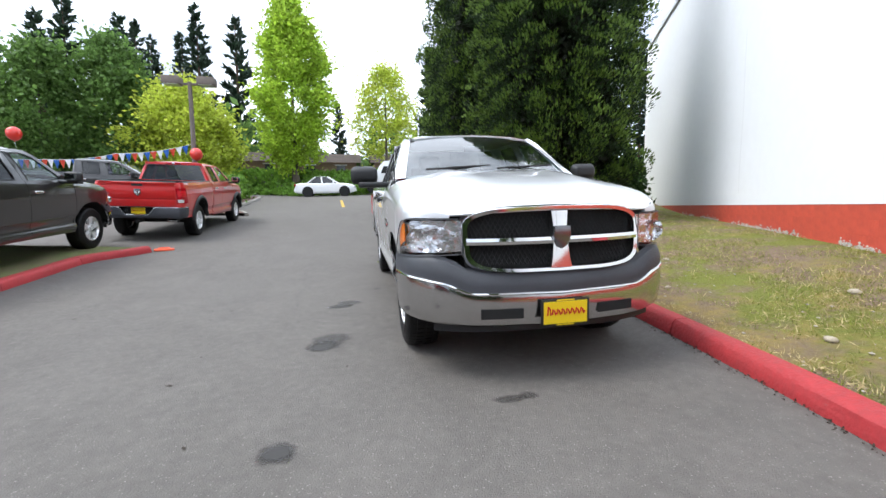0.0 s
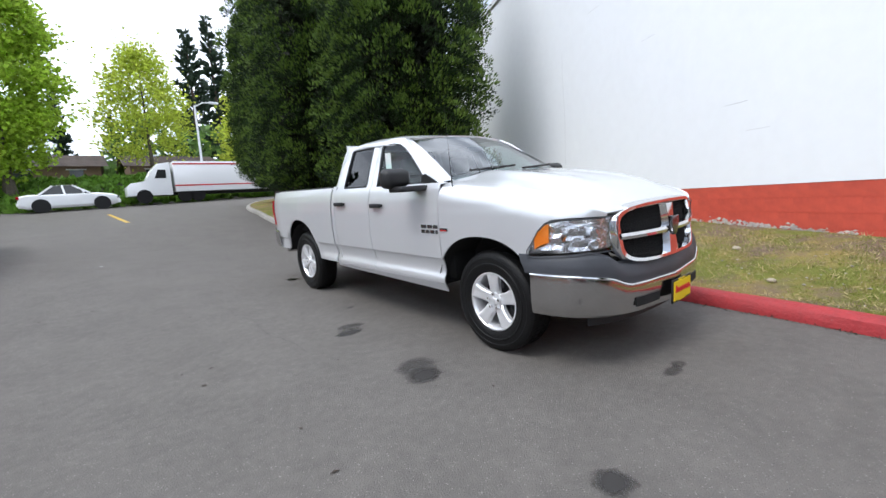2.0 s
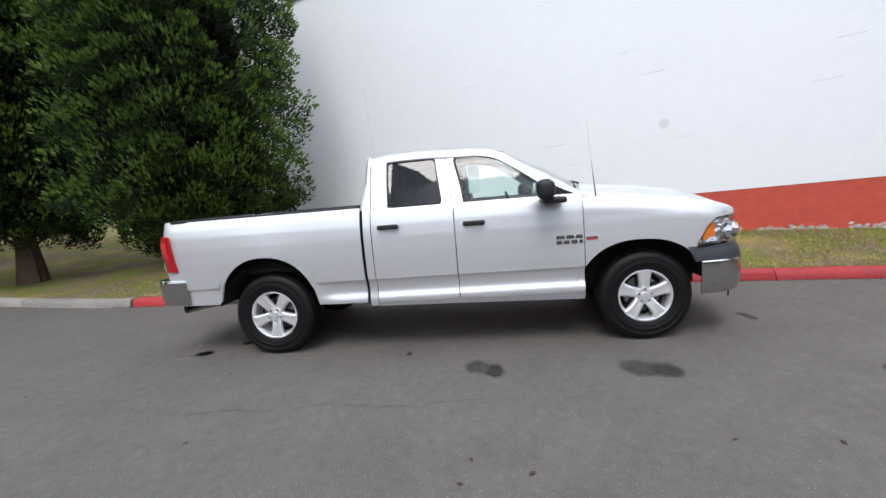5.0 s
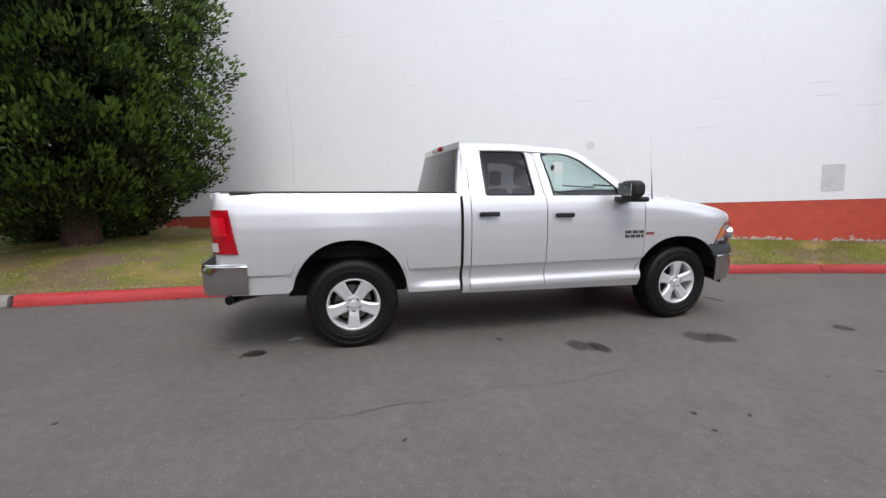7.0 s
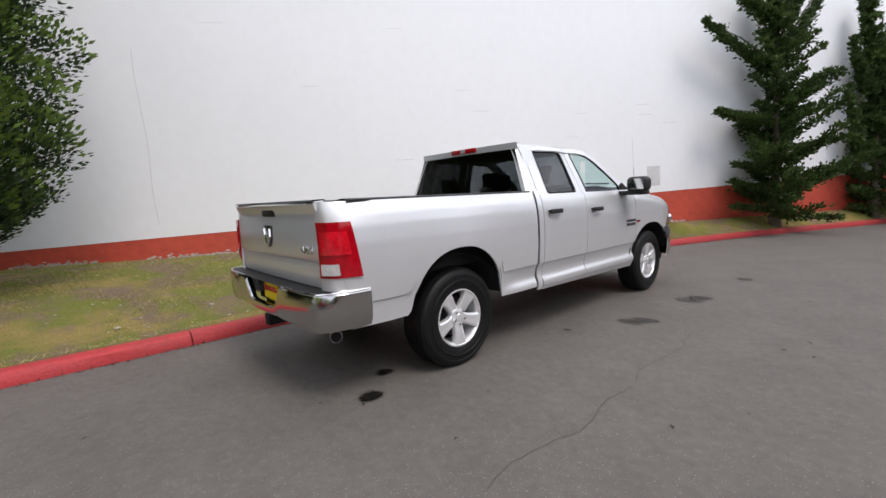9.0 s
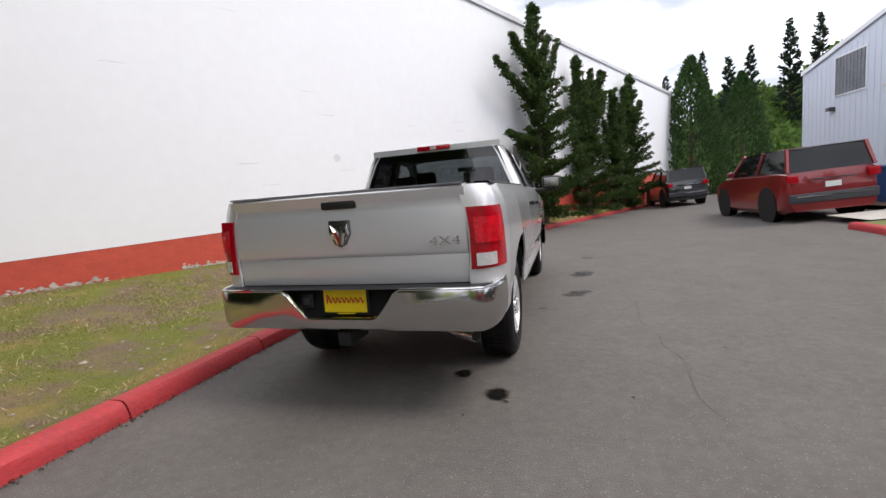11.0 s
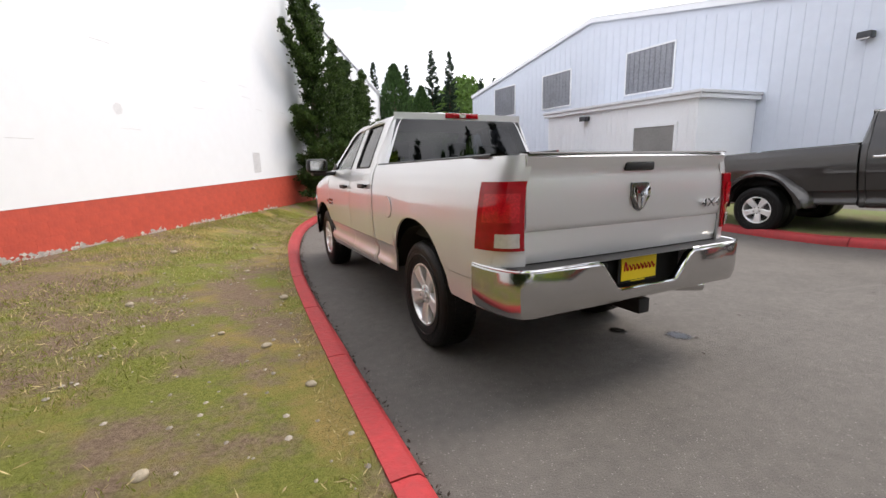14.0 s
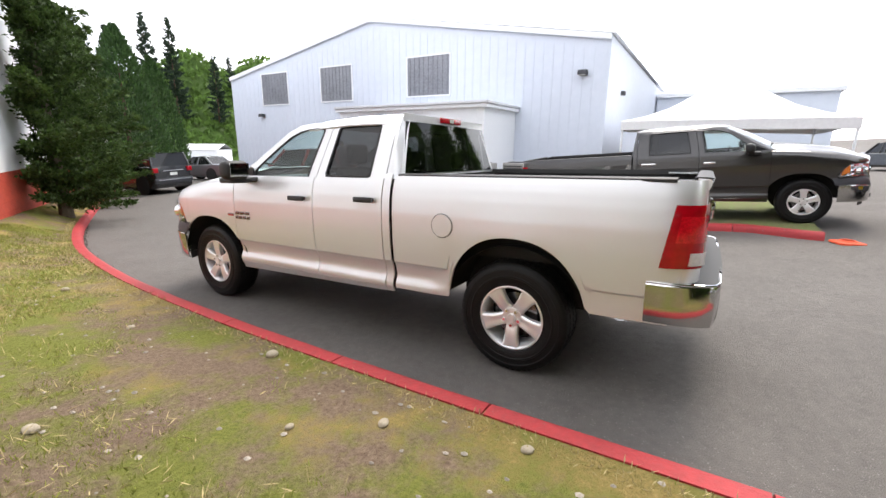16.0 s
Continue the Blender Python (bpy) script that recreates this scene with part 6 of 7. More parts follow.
for i, (x, y, rx, ry, tn) in enumerate(((-1.60, 0.10, 0.15, 0.13, 20), (-1.72, -1.44, 0.11, 0.10, 0), (-1.50, 1.39, 0.13, 0.09, 10), (-0.40, -1.17, 0.12, 0.05, 0), (-0.86, 4.42, 0.09, 0.12, 0),
                                        (-0.58, 4.11, 0.07, 0.09, 0), (-0.29, -1.16, 0.07, 0.05, 0), (-1.05, 2.2, 0.05, 0.03, 0))):
    stain(x, y, rx * 1.15, ry * 1.15, tn, i * 3.1, M_WET if i in (4, 5) else M_STAINOUT if i in (3, 6) else M_OIL)
    if i in (0, 2):
        stain(x + 0.08, y + 0.16, rx * 1.4, ry * 1.3, tn, i * 5.3 + 1, M_STAINOUT, 0.0025)
rng_py = random.Random(5)
for i in range(46):
    x, y = rng_py.uniform(-4.5, 1.2), rng_py.uniform(-4, 7.5)
    if -1.05 < x < 1.1 and -1 < y < 4.8 and i % 3:
        continue
    bm = bmesh.new()
    s = rng_py.uniform(0.012, 0.030)
    a = rng_py.uniform(0, 6.3)
    z = ground_z(x, y) + 0.003
    bm.faces.new([bm.verts.new((x + s * dx * math.cos(a) - s * dy * math.sin(a) * 0.5, y + s * dx * math.sin(a) + s * dy * math.cos(a) * 0.5, z + dz)) for dx, dy, dz in ((-1, 0, 0), (0, -1, 0.004), (1, 0, 0.001), (0.2, 0.9, 0.006))])
    tagged(part("fallen_leaf", bm, M_LEAF, shade=False), "small dark fallen leaf lying on the asphalt", "leaf", "fallen leaves")
# cracks in the asphalt
M_CRACK = material("asphalt_crack", (0.07, 0.065, 0.06), 0.9, vary=0.3, scale=10)
for i, (x0, y0, x1, y1) in enumerate(((-2.15, 4.6, -2.0, 1.2),)):
    bm = bmesh.new()
    n = 40
    left, right = [], []
    for k in range(n + 1):
        t = k / n
        x = x0 + (x1 - x0) * t + 0.10 * noise.noise((t * 6, i * 9.0, 0)) + 0.03 * noise.noise((t * 25, i * 9.0, 5))
        y = y0 + (y1 - y0) * t
        w = 0.0015 + 0.004 * abs(noise.noise((t * 15, 7, i)))
        left.append((x - w, y, ground_z(x, y) + 0.003))
        right.append((x + w, y, ground_z(x, y) + 0.003))
    tagged(part("asphalt_crack", bm_grid([left, right], bm=bm), M_CRACK, shade=False), "thin dark crack running along the asphalt", "crack", "cracks in the asphalt", kind="structure")
# line of grit and fallen leaves along the foot of the kerb
n = 1500
ys = rng.uniform(-8, 8, n)
gp = np.array([(kerb_line(y) - abs(rng.normal(0, 0.03)) - 0.004, y, ground_z(kerb_line(y), y) + 0.006) for y in ys])
ob = new("kerb_grit", quad_mesh("kerb_grit", blades(gp, np.tile([0, 0, 0.1], (n, 1)), 0.022, 0.012, rng, 0.8), M_LEAF))
tagged(ob, "dark grit and leaf litter along the kerb foot", "litter", kind="stuff")
# yellow road line and the street's edge
M_YELLOW = material("yellow_road_paint", (0.62, 0.40, 0.05), 0.7, vary=0.6, scale=6)
bm = bm_grid([[(x, y, ground_z(x, y) + 0.006) for x in (-2.0 - 0.05 * (y - 18), -1.86 - 0.05 * (y - 18))] for y in np.linspace(17.5, 23.0, 8)])
tagged(part("road_line", bm, M_YELLOW, shade=False), "worn yellow line painted on the drive", "road marking", kind="structure")


# ---------------- details of the white wall ----------------
def wall_patch(s, z, w, h, mat, label, depth=0.006):
    tagged(part("wall_patch", bm_box(-depth, 0.001, s - w / 2, s + w / 2, z - h / 2, z + h / 2, 0.0), mat, m=wall_m, shade=False), label, "wall patch", "repairs on the wall", kind="structure")


def wall_s(y):
    return (y - WALL_D * WALL_SIN) / WALL_COS


wall_patch(wall_s(-6.12), 1.53, 0.40, 0.52, M_PATCH, "grey square repair patch on the white wall")
bm = bmesh.new()
bm.faces.new([bm.verts.new((-0.004, 0.095 * math.cos(t) * (1 + 0.3 * noise.noise((math.cos(t) * 2, math.sin(t) * 2, 8))), 0.085 * math.sin(t) * (1 + 0.3 * noise.noise((math.cos(t) * 2, math.sin(t) * 2, 3))))) for t in (2 * math.pi * k / 24 for k in range(24))])
tagged(part("wall_scuff", bm, material("scuffed_wall_paint", (0.75, 0.755, 0.77), 0.7, vary=0.9, scale=14, dark=(0.66, 0.665, 0.68)), m=wall_m @ Matrix.Translation((0, wall_s(-1.98), 2.42)), shade=False), "round grey scuff on the white wall paint", "scuff", kind="structure")
rr = random.Random(3)
M_WALL_GREY = material("weathered_wall_paint", (0.70, 0.70, 0.71), 0.7, vary=0.4, scale=8)
for k in range(20):
    s, z = rr.uniform(-14, 8), rr.uniform(1.5, 5.5)
    tagged(part("wall_crack", bm_grid([[(-0.003, s + t * rr.uniform(0.25, 0.5), z + 0.012 * noise.noise((t * 4, k, 0)) + dz) for t in np.linspace(0, 1, 6)] for dz in (0, rr.uniform(0.005, 0.012))]), M_WALL_GREY, m=wall_m, shade=False), "short flaked crack along a block joint", "crack", "cracks in the wall", kind="structure")
for s in (wall_s(4.4),):
    tagged(part("wall_crack", bm_grid([[(-0.003, s + 0.05 * noise.noise((t * 3, 1, 0)) + dx, 1.35 + 3.4 * t) for t in np.linspace(0, 1, 20)] for dx in (0, 0.010)]), M_WALL_GREY, m=wall_m, shade=False), "long thin upright crack in the white wall", "crack", "cracks in the wall", kind="structure")
# block courses of the red base: shallow proud blocks with open joints
base_mesh = {}
for row in range(5):
    z0 = 0.085 + row * 0.203
    for k in range(-34, 24):
        s0 = k * 0.406 + (0.203 if row % 2 else 0)
        if "b" not in base_mesh:
            bm = bm_box(0.008, 0.03, 0.0, 0.4052, 0.0, 0.197)
            me = bpy.data.meshes.new("wall_block")
            bm.to_mesh(me)
            bm.free()
            me.materials.append(M_WALL_RED)
            base_mesh["b"] = me
        if row < 5 and len(wall.children) < 300:
            o = new("wall_block", base_mesh["b"])
            o.parent = wall
            o.matrix_basis = Matrix.Translation((0, s0, z0))


# flaked pale paint along the foot of the red band
M_FLAKE = material("flaked_pale_paint", (0.62, 0.58, 0.54), 0.85, vary=0.7, scale=25, dark=(0.42, 0.38, 0.34), island=0.25)
rng = np.random.default_rng(61)
quads = []
while len(quads) < 900:
    y = rng.uniform(-7.0, 8.5)
    if noise.noise((y * 0.9, 4.0, 0.0)) + 0.4 * noise.noise((y * 4.0, 1.0, 0.0)) < -0.08:
        continue
    base = lawn_z(wall_x(y) - 0.03, y)
    sc, hz, w = wall_s(y), abs(rng.normal(0, 0.03)), rng.uniform(0.012, 0.05)
    h = w * rng.uniform(0.3, 0.8)
    tilt = rng.uniform(-0.3, 0.3) * h
    quads.append([(-0.004, sc - w, base + hz - tilt), (-0.004, sc + 0.1 * w, base + hz - h), (-0.004, sc + w, base + hz + tilt), (-0.004, sc - 0.2 * w, base + hz + h)])
ob = new("paint_flakes", quad_mesh("paint_flakes", np.array(quads), M_FLAKE))
ob.matrix_basis = wall_m
tagged(ob, "pale flaked paint along the foot of the red wall band", "flaked paint", kind="stuff")


# ---------------- workshop details ----------------
def ribbed_window(y0, y1, z0, z1):
    w = part("window", bm_box(GX - 0.02, GX + 0.03, y0, y1, z0, z1), M_SKYLIGHT, workshop, "grey ribbed plastic window", shade=False)
    n = 9
    for k in range(n):
        yy = y0 + (y1 - y0) * (k + 0.5) / n
        part("rib", bm_box(GX + 0.03, GX + 0.055, yy - 0.03, yy + 0.03, z0, z1, 0.008, 1), M_SKYLIGHT, w)
    for a, b, c, d in ((y0 - 0.06, y1 + 0.06, z1, z1 + 0.06), (y0 - 0.06, y1 + 0.06, z0 - 0.06, z0), (y0 - 0.06, y0, z0, z1), (y1, y1 + 0.06, z0, z1)):
        part("window_frame", bm_box(GX, GX + 0.05, a, b, c, d), M_SHED_TRIM, w, shade=False)


for y0, y1 in ((-7.9, -5.64), (-13.58, -11.4), (-18.42, -16.22)):
    ribbed_window(y0, y1, 3.93, 5.60)
AX = -10.93
annex = part("annex_wall", bm_box(GX + 0.02, AX, -9.45, -2.45, -1.0, 3.05), M_SHED_TRIM, workshop, "white lean-to front", shade=False)
part("annex_trim", bm_box(GX + 0.02, AX + 0.14, -9.6, -2.3, 3.05, 3.18, 0.01), M_SHED_TRIM, workshop, shade=False)
part("annex_gutter", bm_box(GX + 0.02, AX + 0.20, -9.62, -2.25, 3.183, 3.28, 0.015), M_TRIM, workshop, "white gutter edge", shade=False)
dr = part("roller_door", bm_box(AX + 0.004, AX + 0.03, -4.75, -3.18, 0.05, 2.30), M_DOOR_GREY, workshop, "plain grey metal door", shade=False)
for a, b, c, d in ((-4.85, -4.75, 0.0, 2.40), (-3.18, -3.08, 0.0, 2.40), (-4.75, -3.18, 2.30, 2.40)):
    part("door_frame", bm_box(AX + 0.002, AX + 0.06, a, b, c, d), M_SHED_TRIM, dr, shade=False)
for k in range(30):
    yy = -9.35 + 6.8 * k / 29
    if not -4.9 < yy < -3.0:
        part("siding_rib", bm_box(AX, AX + 0.012, yy - 0.02, yy + 0.02, -0.4, 3.04), M_SHED_TRIM, workshop, shade=False)
for k in range(58):
    yy = GY0 + 0.2 + (GY1 - GY0 - 0.4) * k / 57
    top = 7.40 - abs(yy - GPK) * (1.98 / 11.3)
    inside = [w for w in ((-7.96, -5.58), (-13.64, -11.34), (-18.48, -16.16)) if w[0] < yy < w[1]]
    low = 3.3 if -9.5 < yy < -2.4 else -0.5
    for za, zb in (((low, 3.86), (5.49, top - 0.2)) if inside else ((low, top - 0.2),)):
        part("siding_rib", bm_box(GX, GX + 0.014, yy - 0.03, yy + 0.03, za, zb), M_SHED, workshop, shade=False)
# black sheet on the unbroken wall; the dark inside is put into its colour
part("dark_doorway", bm_box(GX, GX + 0.02, -10.6, -9.5, -0.4, 2.9), M_UNDER, workshop, "dark open doorway", shade=False)
for x, y, z in ((AX, -7.1, 2.82), (GX, -18.56, 3.34), (GX, -10.9, 3.3), (GX, 0.2, 4.4), (GX - 3.0, GY1, 3.9)):
    lamp = empty("wall_lamp", pose(x, y, z), "small dark wall-mounted floodlight on the workshop", "wall lamp", "lamps on the workshop")
    part("housing", bm_box(0.0, 0.26, -0.17, 0.17, -0.09, 0.09, 0.03), M_CHARCOAL, lamp)
    part("lens", bm_box(0.18, 0.275, -0.13, 0.13, -0.105, -0.085), M_TAILCLEAR, lamp, shade=False)
# low wing behind the workshop
wing = empty("workshop_wing", Matrix(), "low pale blue flat-roofed wing behind the workshop", "building")
part("wall", bm_box(-46, -30, 1.2, 10.6, -1.5, 4.9), M_SHED, wing, shade=False)
part("roof_edge", bm_box(-46.2, -29.8, 1.2, 10.8, 4.9, 5.15), M_SHED_TRIM, wing, shade=False)
# concrete walk and planting bed in front of the lean-to
bm = bm_grid([[(x, y, ground_z(x, y) + 0.135) for x in np.linspace(-7.35, -10.9, 8)] for y in (-5.35, -4.9, -4.4, -3.75)])
tagged(part("concrete_walk", bm, M_CONCRETE, shade=False), "pale concrete walk leading to the grey door", "walkway", kind="structure")
M_BARKMULCH = material("bark_mulch", (0.12, 0.062, 0.042), 0.95, vary=0.9, scale=7, dark=(0.06, 0.032, 0.022), bump=0.9, bump_scale=40)
for ya, yb in ((-9.4, -5.35), (-3.75, -1.2)):
    bm = bm_grid([[(x, y, ground_z(x, y) + 0.125) for x in np.linspace(-9.0 if ya < -5 else -7.6, -10.9, 8)] for y in np.linspace(ya, yb, 6)])
    tagged(part("mulch_bed", bm, M_BARKMULCH, shade=False), "red-brown bark mulch bed by the lean-to", "planting bed", kind="structure")
for x, y in ((-9.95, -1.95), (-10.0, -0.75)):
    z = ground_z(x, y) + 0.12
    tagged(part("concrete_pad", bm_box(-0.62, 0.62, -0.58, 0.58, -0.08, 0.10, 0.015), M_CONCRETE, m=pose(x, y, z)), "square concrete pad under a cooling unit", "pad", kind="structure")
    ac = empty("air_conditioner", pose(x, y, z + 0.10), "grey outdoor cooling unit on a concrete pad", "air conditioner", "cooling units")
    part("casing", bm_box(-0.36, 0.36, -0.36, 0.36, 0.0, 0.92, 0.03), M_DOOR_GREY, ac)
    for k in range(11):
        part("louvre", bm_box(0.361, 0.378, -0.31, 0.31, 0.10 + k * 0.07, 0.135 + k * 0.07), M_CHARCOAL, ac, shade=False)
    part("fan_guard", bm_cyl(0.29, 0.29, 0.03, 24, Matrix.Translation((0, 0, 0.92))), M_CHARCOAL, ac)
M_BLUE = material("blue_plastic", (0.02, 0.09, 0.30), 0.45, vary=0.4, scale=6)
for x, y, mt, lb in ((-9.75, -7.1, M_BLUE, "blue plastic wheeled bin by the lean-to wall"), (-9.75, -7.95, M_BLACK, "black plastic wheeled bin by the lean-to wall")):
    bn = empty("wheeled_bin", pose(x, y, ground_z(x, y) + 0.12), lb, "bin", "bins by the wall")
    bm = bmesh.new()
    rows = [[(sx * w, sy * w, z) for sx, sy in ((-1, -1), (1, -1), (1, 1), (-1, 1))] for w, z in ((0.26, 0.0), (0.30, 0.5), (0.34, 0.88), (0.36, 0.90))]
    bm_grid(rows, True, bm)
    bmesh.ops.recalc_face_normals(bm, faces=bm.faces)
    part("bin_body", bm, mt, bn)
    part("lid", bm_box(-0.37, 0.37, -0.37, 0.37, 0.90, 0.96, 0.02), mt, bn)
# white event tent
tent = empty("event_tent", pose(-15.2, 5.0, ground_z(-15.2, 5.0)), "white peaked event tent on white poles", "tent")
M_CANVAS = material("white_canvas", (0.82, 0.82, 0.83), 0.7, vary=0.2, scale=1.5)
rows = []
for k, (r, z) in enumerate(((3.0, 1.98), (3.0, 2.26), (2.4, 2.42), (1.7, 2.72), (1.0, 3.20), (0.5, 3.70), (0.06, 4.25))):
    rows.append([(sx * r, sy * r, z + (0.0 if k > 1 else 0.04 * math.sin(j * 2.0) if k == 0 else 0)) for j, (sx, sy) in enumerate(((-1, -1), (-0.33, -1), (0.33, -1), (1, -1), (1, -0.33), (1, 0.33), (1, 1), (0.33, 1), (-0.33, 1), (-1, 1), (-1, 0.33), (-1, -0.33)))])
part("canopy", bm_grid(rows, True), M_CANVAS, tent)
for sx in (-1, 1):
    for sy in (-1, 1):
        part("pole", bm_cyl(0.035, 0.035, 2.2, 12, Matrix.Translation((sx * 2.95, sy * 2.95, 0))), M_SHED_TRIM, tent)


# ---------------- other vehicles ----------------
build_pickup("pickup_truck", on_slope(-7.42, 6.25, 180, 0.122), P_GREY, "dark grey crew-cab pickup with double rear wheels on the grass", stretch=0.68, group="other pickups", letters=False, plates=False, dual=True)
build_pickup("pickup_truck", on_slope(-6.35, 12.6, 180, 0.022), P_RED, "bright red pickup truck with black bumpers parked nose away", group="other pickups", bumper=M_CHARCOAL, letters=False, arch_trim=M_BLACK)
build_pickup("pickup_truck", on_slope(-8.9, 15.6, 112, 0.022), P_GREY, "dark grey pickup truck parked across the far yard", group="other pickups", letters=False, plates=False)


M_CARGLASS = material("dark_car_glass", (0.010, 0.011, 0.012), 0.06)


def build_car(name, m, paint, label, length, width, height, kind, group=""):
    """A car from lofted sections: body, cabin, panes, wheels, lamps; nose towards -y, middle at 0."""
    root = empty(name, m, label, "car", group)
    L, W, H = length / 2, width / 2, height
    suv = kind == "suv"
    deck = 0.66 * H if suv else 0.64 * H
    tw = 0.82 if suv else 0.70
    prof_ = [(-L, 0.42 * H, 0.80), (-L + 0.12, 0.52 * H, 0.93), (-L + 0.35, 0.57 * H, 0.98), (-0.30 * length, deck - 0.02, 1.0), (-0.2 * length, deck, 1.0), (0.2 * length, deck + 0.03, 1.0),
             (L - 0.4, deck + 0.04, 0.98), (L - 0.10, deck + (0.02 if suv else -0.02), 0.95), (L, 0.45 * H, 0.88)]
    rows = []
    for y, top, w in prof_:
        b = 0.20 if abs(y) < L - 0.2 else 0.28
        rows.append([(-W * w * 0.9, y, b), (-W * w, y, b + 0.12), (-W * w, y, 0.42 * H), (-W * w * 0.97, y, top - 0.06), (-W * w * 0.88, y, top), (0, y, top + 0.03), (W * w * 0.88, y, top), (W * w * 0.97, y, top - 0.06), (W * w, y, 0.42 * H), (W * w, y, b + 0.12), (W * w * 0.9, y, b)])
    bm = bm_grid(rows)
    bm.faces.new([bm.verts[i] for i in range(11)] if bm.verts.ensure_lookup_table() is None else [])
    bm.faces.new([bm.verts[i] for i in range(len(bm.verts) - 11, len(bm.verts))])
    bmesh.ops.recalc_face_normals(bm, faces=bm.faces)
    part("body", bm, paint, root)
    y0, y1 = -0.20 * length, (L - 0.08 if suv else 0.30 * length)
    yt0, yt1 = -0.03 * length, (L - 0.24 if suv else 0.16 * length)
    base = [(-W * 0.90, y0), (W * 0.90, y0), (W * 0.90, y1), (-W * 0.90, y1)]
    topq = [(-W * tw, yt0), (W * tw, yt0), (W * tw, yt1), (-W * tw, yt1)]
    zt, zb = H - 0.05, deck + 0.01
    rows = [[(x, y, zb) for x, y in base], [(x, y, zt) for x, y in topq]]
    part("cabin_glass", bm_grid(rows, True), M_CARGLASS, root, "dark car windows", shade=False)
    part("cabin_core", bm_grid([[(x * 0.93, y * 0.95, zb) for x, y in base], [(x * 0.93, y * 0.95, zt) for x, y in topq]], True), M_UNDER, root, shade=False)
    roof = [[(fx * W * (tw + 0.01), y, H - 0.05 + 0.05 * math.sin(k * math.pi) ** 0.6 - 0.03 * abs(fx) ** 3) for fx in np.linspace(-1, 1, 7)] for k, y in zip(np.linspace(0, 1, 7), np.linspace(yt0 - 0.04, yt1 + 0.04, 7))]
    part("roof", bm_grid(roof), paint, root)
    for sx in (-1, 1):
        for a, b in (((y0, zb), (yt0, zt)), ((y1, zb), (yt1, zt)), (((y0 + y1) / 2, zb), ((yt0 + yt1) / 2, zt))):
            part("pillar", bm_tube([(sx * W * 0.905, a[0], a[1]), (sx * W * tw, b[0], b[1])], 0.05, 6), paint, root)
        part("tail_lamp", bm_box(sx * W * 0.84 - 0.13, sx * W * 0.84 + 0.10, L - 0.10, L + 0.01, 0.52 * H, 0.63 * H, 0.02), M_TAILRED, root, "red tail lamp")
        part("head_lamp", bm_box(sx * W * 0.76 - 0.14, sx * W * 0.76 + 0.10, -L - 0.005, -L + 0.14, 0.40 * H, 0.47 * H, 0.02), M_REFLECTOR, root, "clear head lamp")
        part("mirror", bm_box(sx * (W + 0.07) - 0.08, sx * (W + 0.07) + 0.08, y0 + 0.22, y0 + 0.34, deck + 0.03, deck + 0.17, 0.03), paint, root)
        for yy in (-0.31 * length, 0.29 * length):
            r = 0.225 * H if suv else 0.23 * H
            wl = part("wheel", bm_cyl(r, r, 0.22, 28, Matrix.Translation((sx * (W - 0.20) - 0.11 + (0.05 * sx), yy, r)) @ Matrix.Rotation(radians(90), 4, 'Y')), M_RUBBER, root)
            part("rim", bm_cyl(r * 0.66, r * 0.6, 0.02, 20, Matrix.Translation((sx * (W - 0.035), yy, r)) @ Matrix.Rotation(radians(90 * sx), 4, 'Y')), M_ALLOY, wl)
            part("arch", bm_cyl(r * 1.18, r * 1.18, 0.02, 24, Matrix.Translation((sx * (W - 0.006) - 0.01, yy, r * 1.02)) @ Matrix.Rotation(radians(90), 4, 'Y')), M_UNDER, root)
    part("rear_bumper", bm_box(-W * 0.92, W * 0.92, L - 0.12, L + 0.05, 0.26 * H, 0.38 * H, 0.03), M_CHARCOAL if suv else paint, root)
    part("front_bumper", bm_box(-W * 0.88, W * 0.88, -L - 0.04, -L + 0.15, 0.20 * H, 0.34 * H, 0.03), M_CHARCOAL if suv else paint, root)
    part("grille", bm_box(-W * 0.5, W * 0.5, -L - 0.012, -L + 0.05, 0.36 * H, 0.45 * H, 0.01), M_UNDER, root)
    part("rear_plate", bm_box(-0.16, 0.16, L + 0.005, L + 0.02, 0.44 * H, 0.44 * H + 0.13), M_PAPER, root, "pale blank plate", shade=False)
    if suv:
        part("rear_trim", bm_box(-W * 0.5, W * 0.5, L - 0.02, L + 0.02, 0.55 * H, 0.565 * H), M_CHROME, root, "chrome tailgate strip", shade=False)
        part("rear_sill_trim", bm_box(-W * 0.8, W * 0.8, L + 0.03, L + 0.06, 0.335 * H, 0.35 * H), M_CHROME, root, shade=False)
    return root


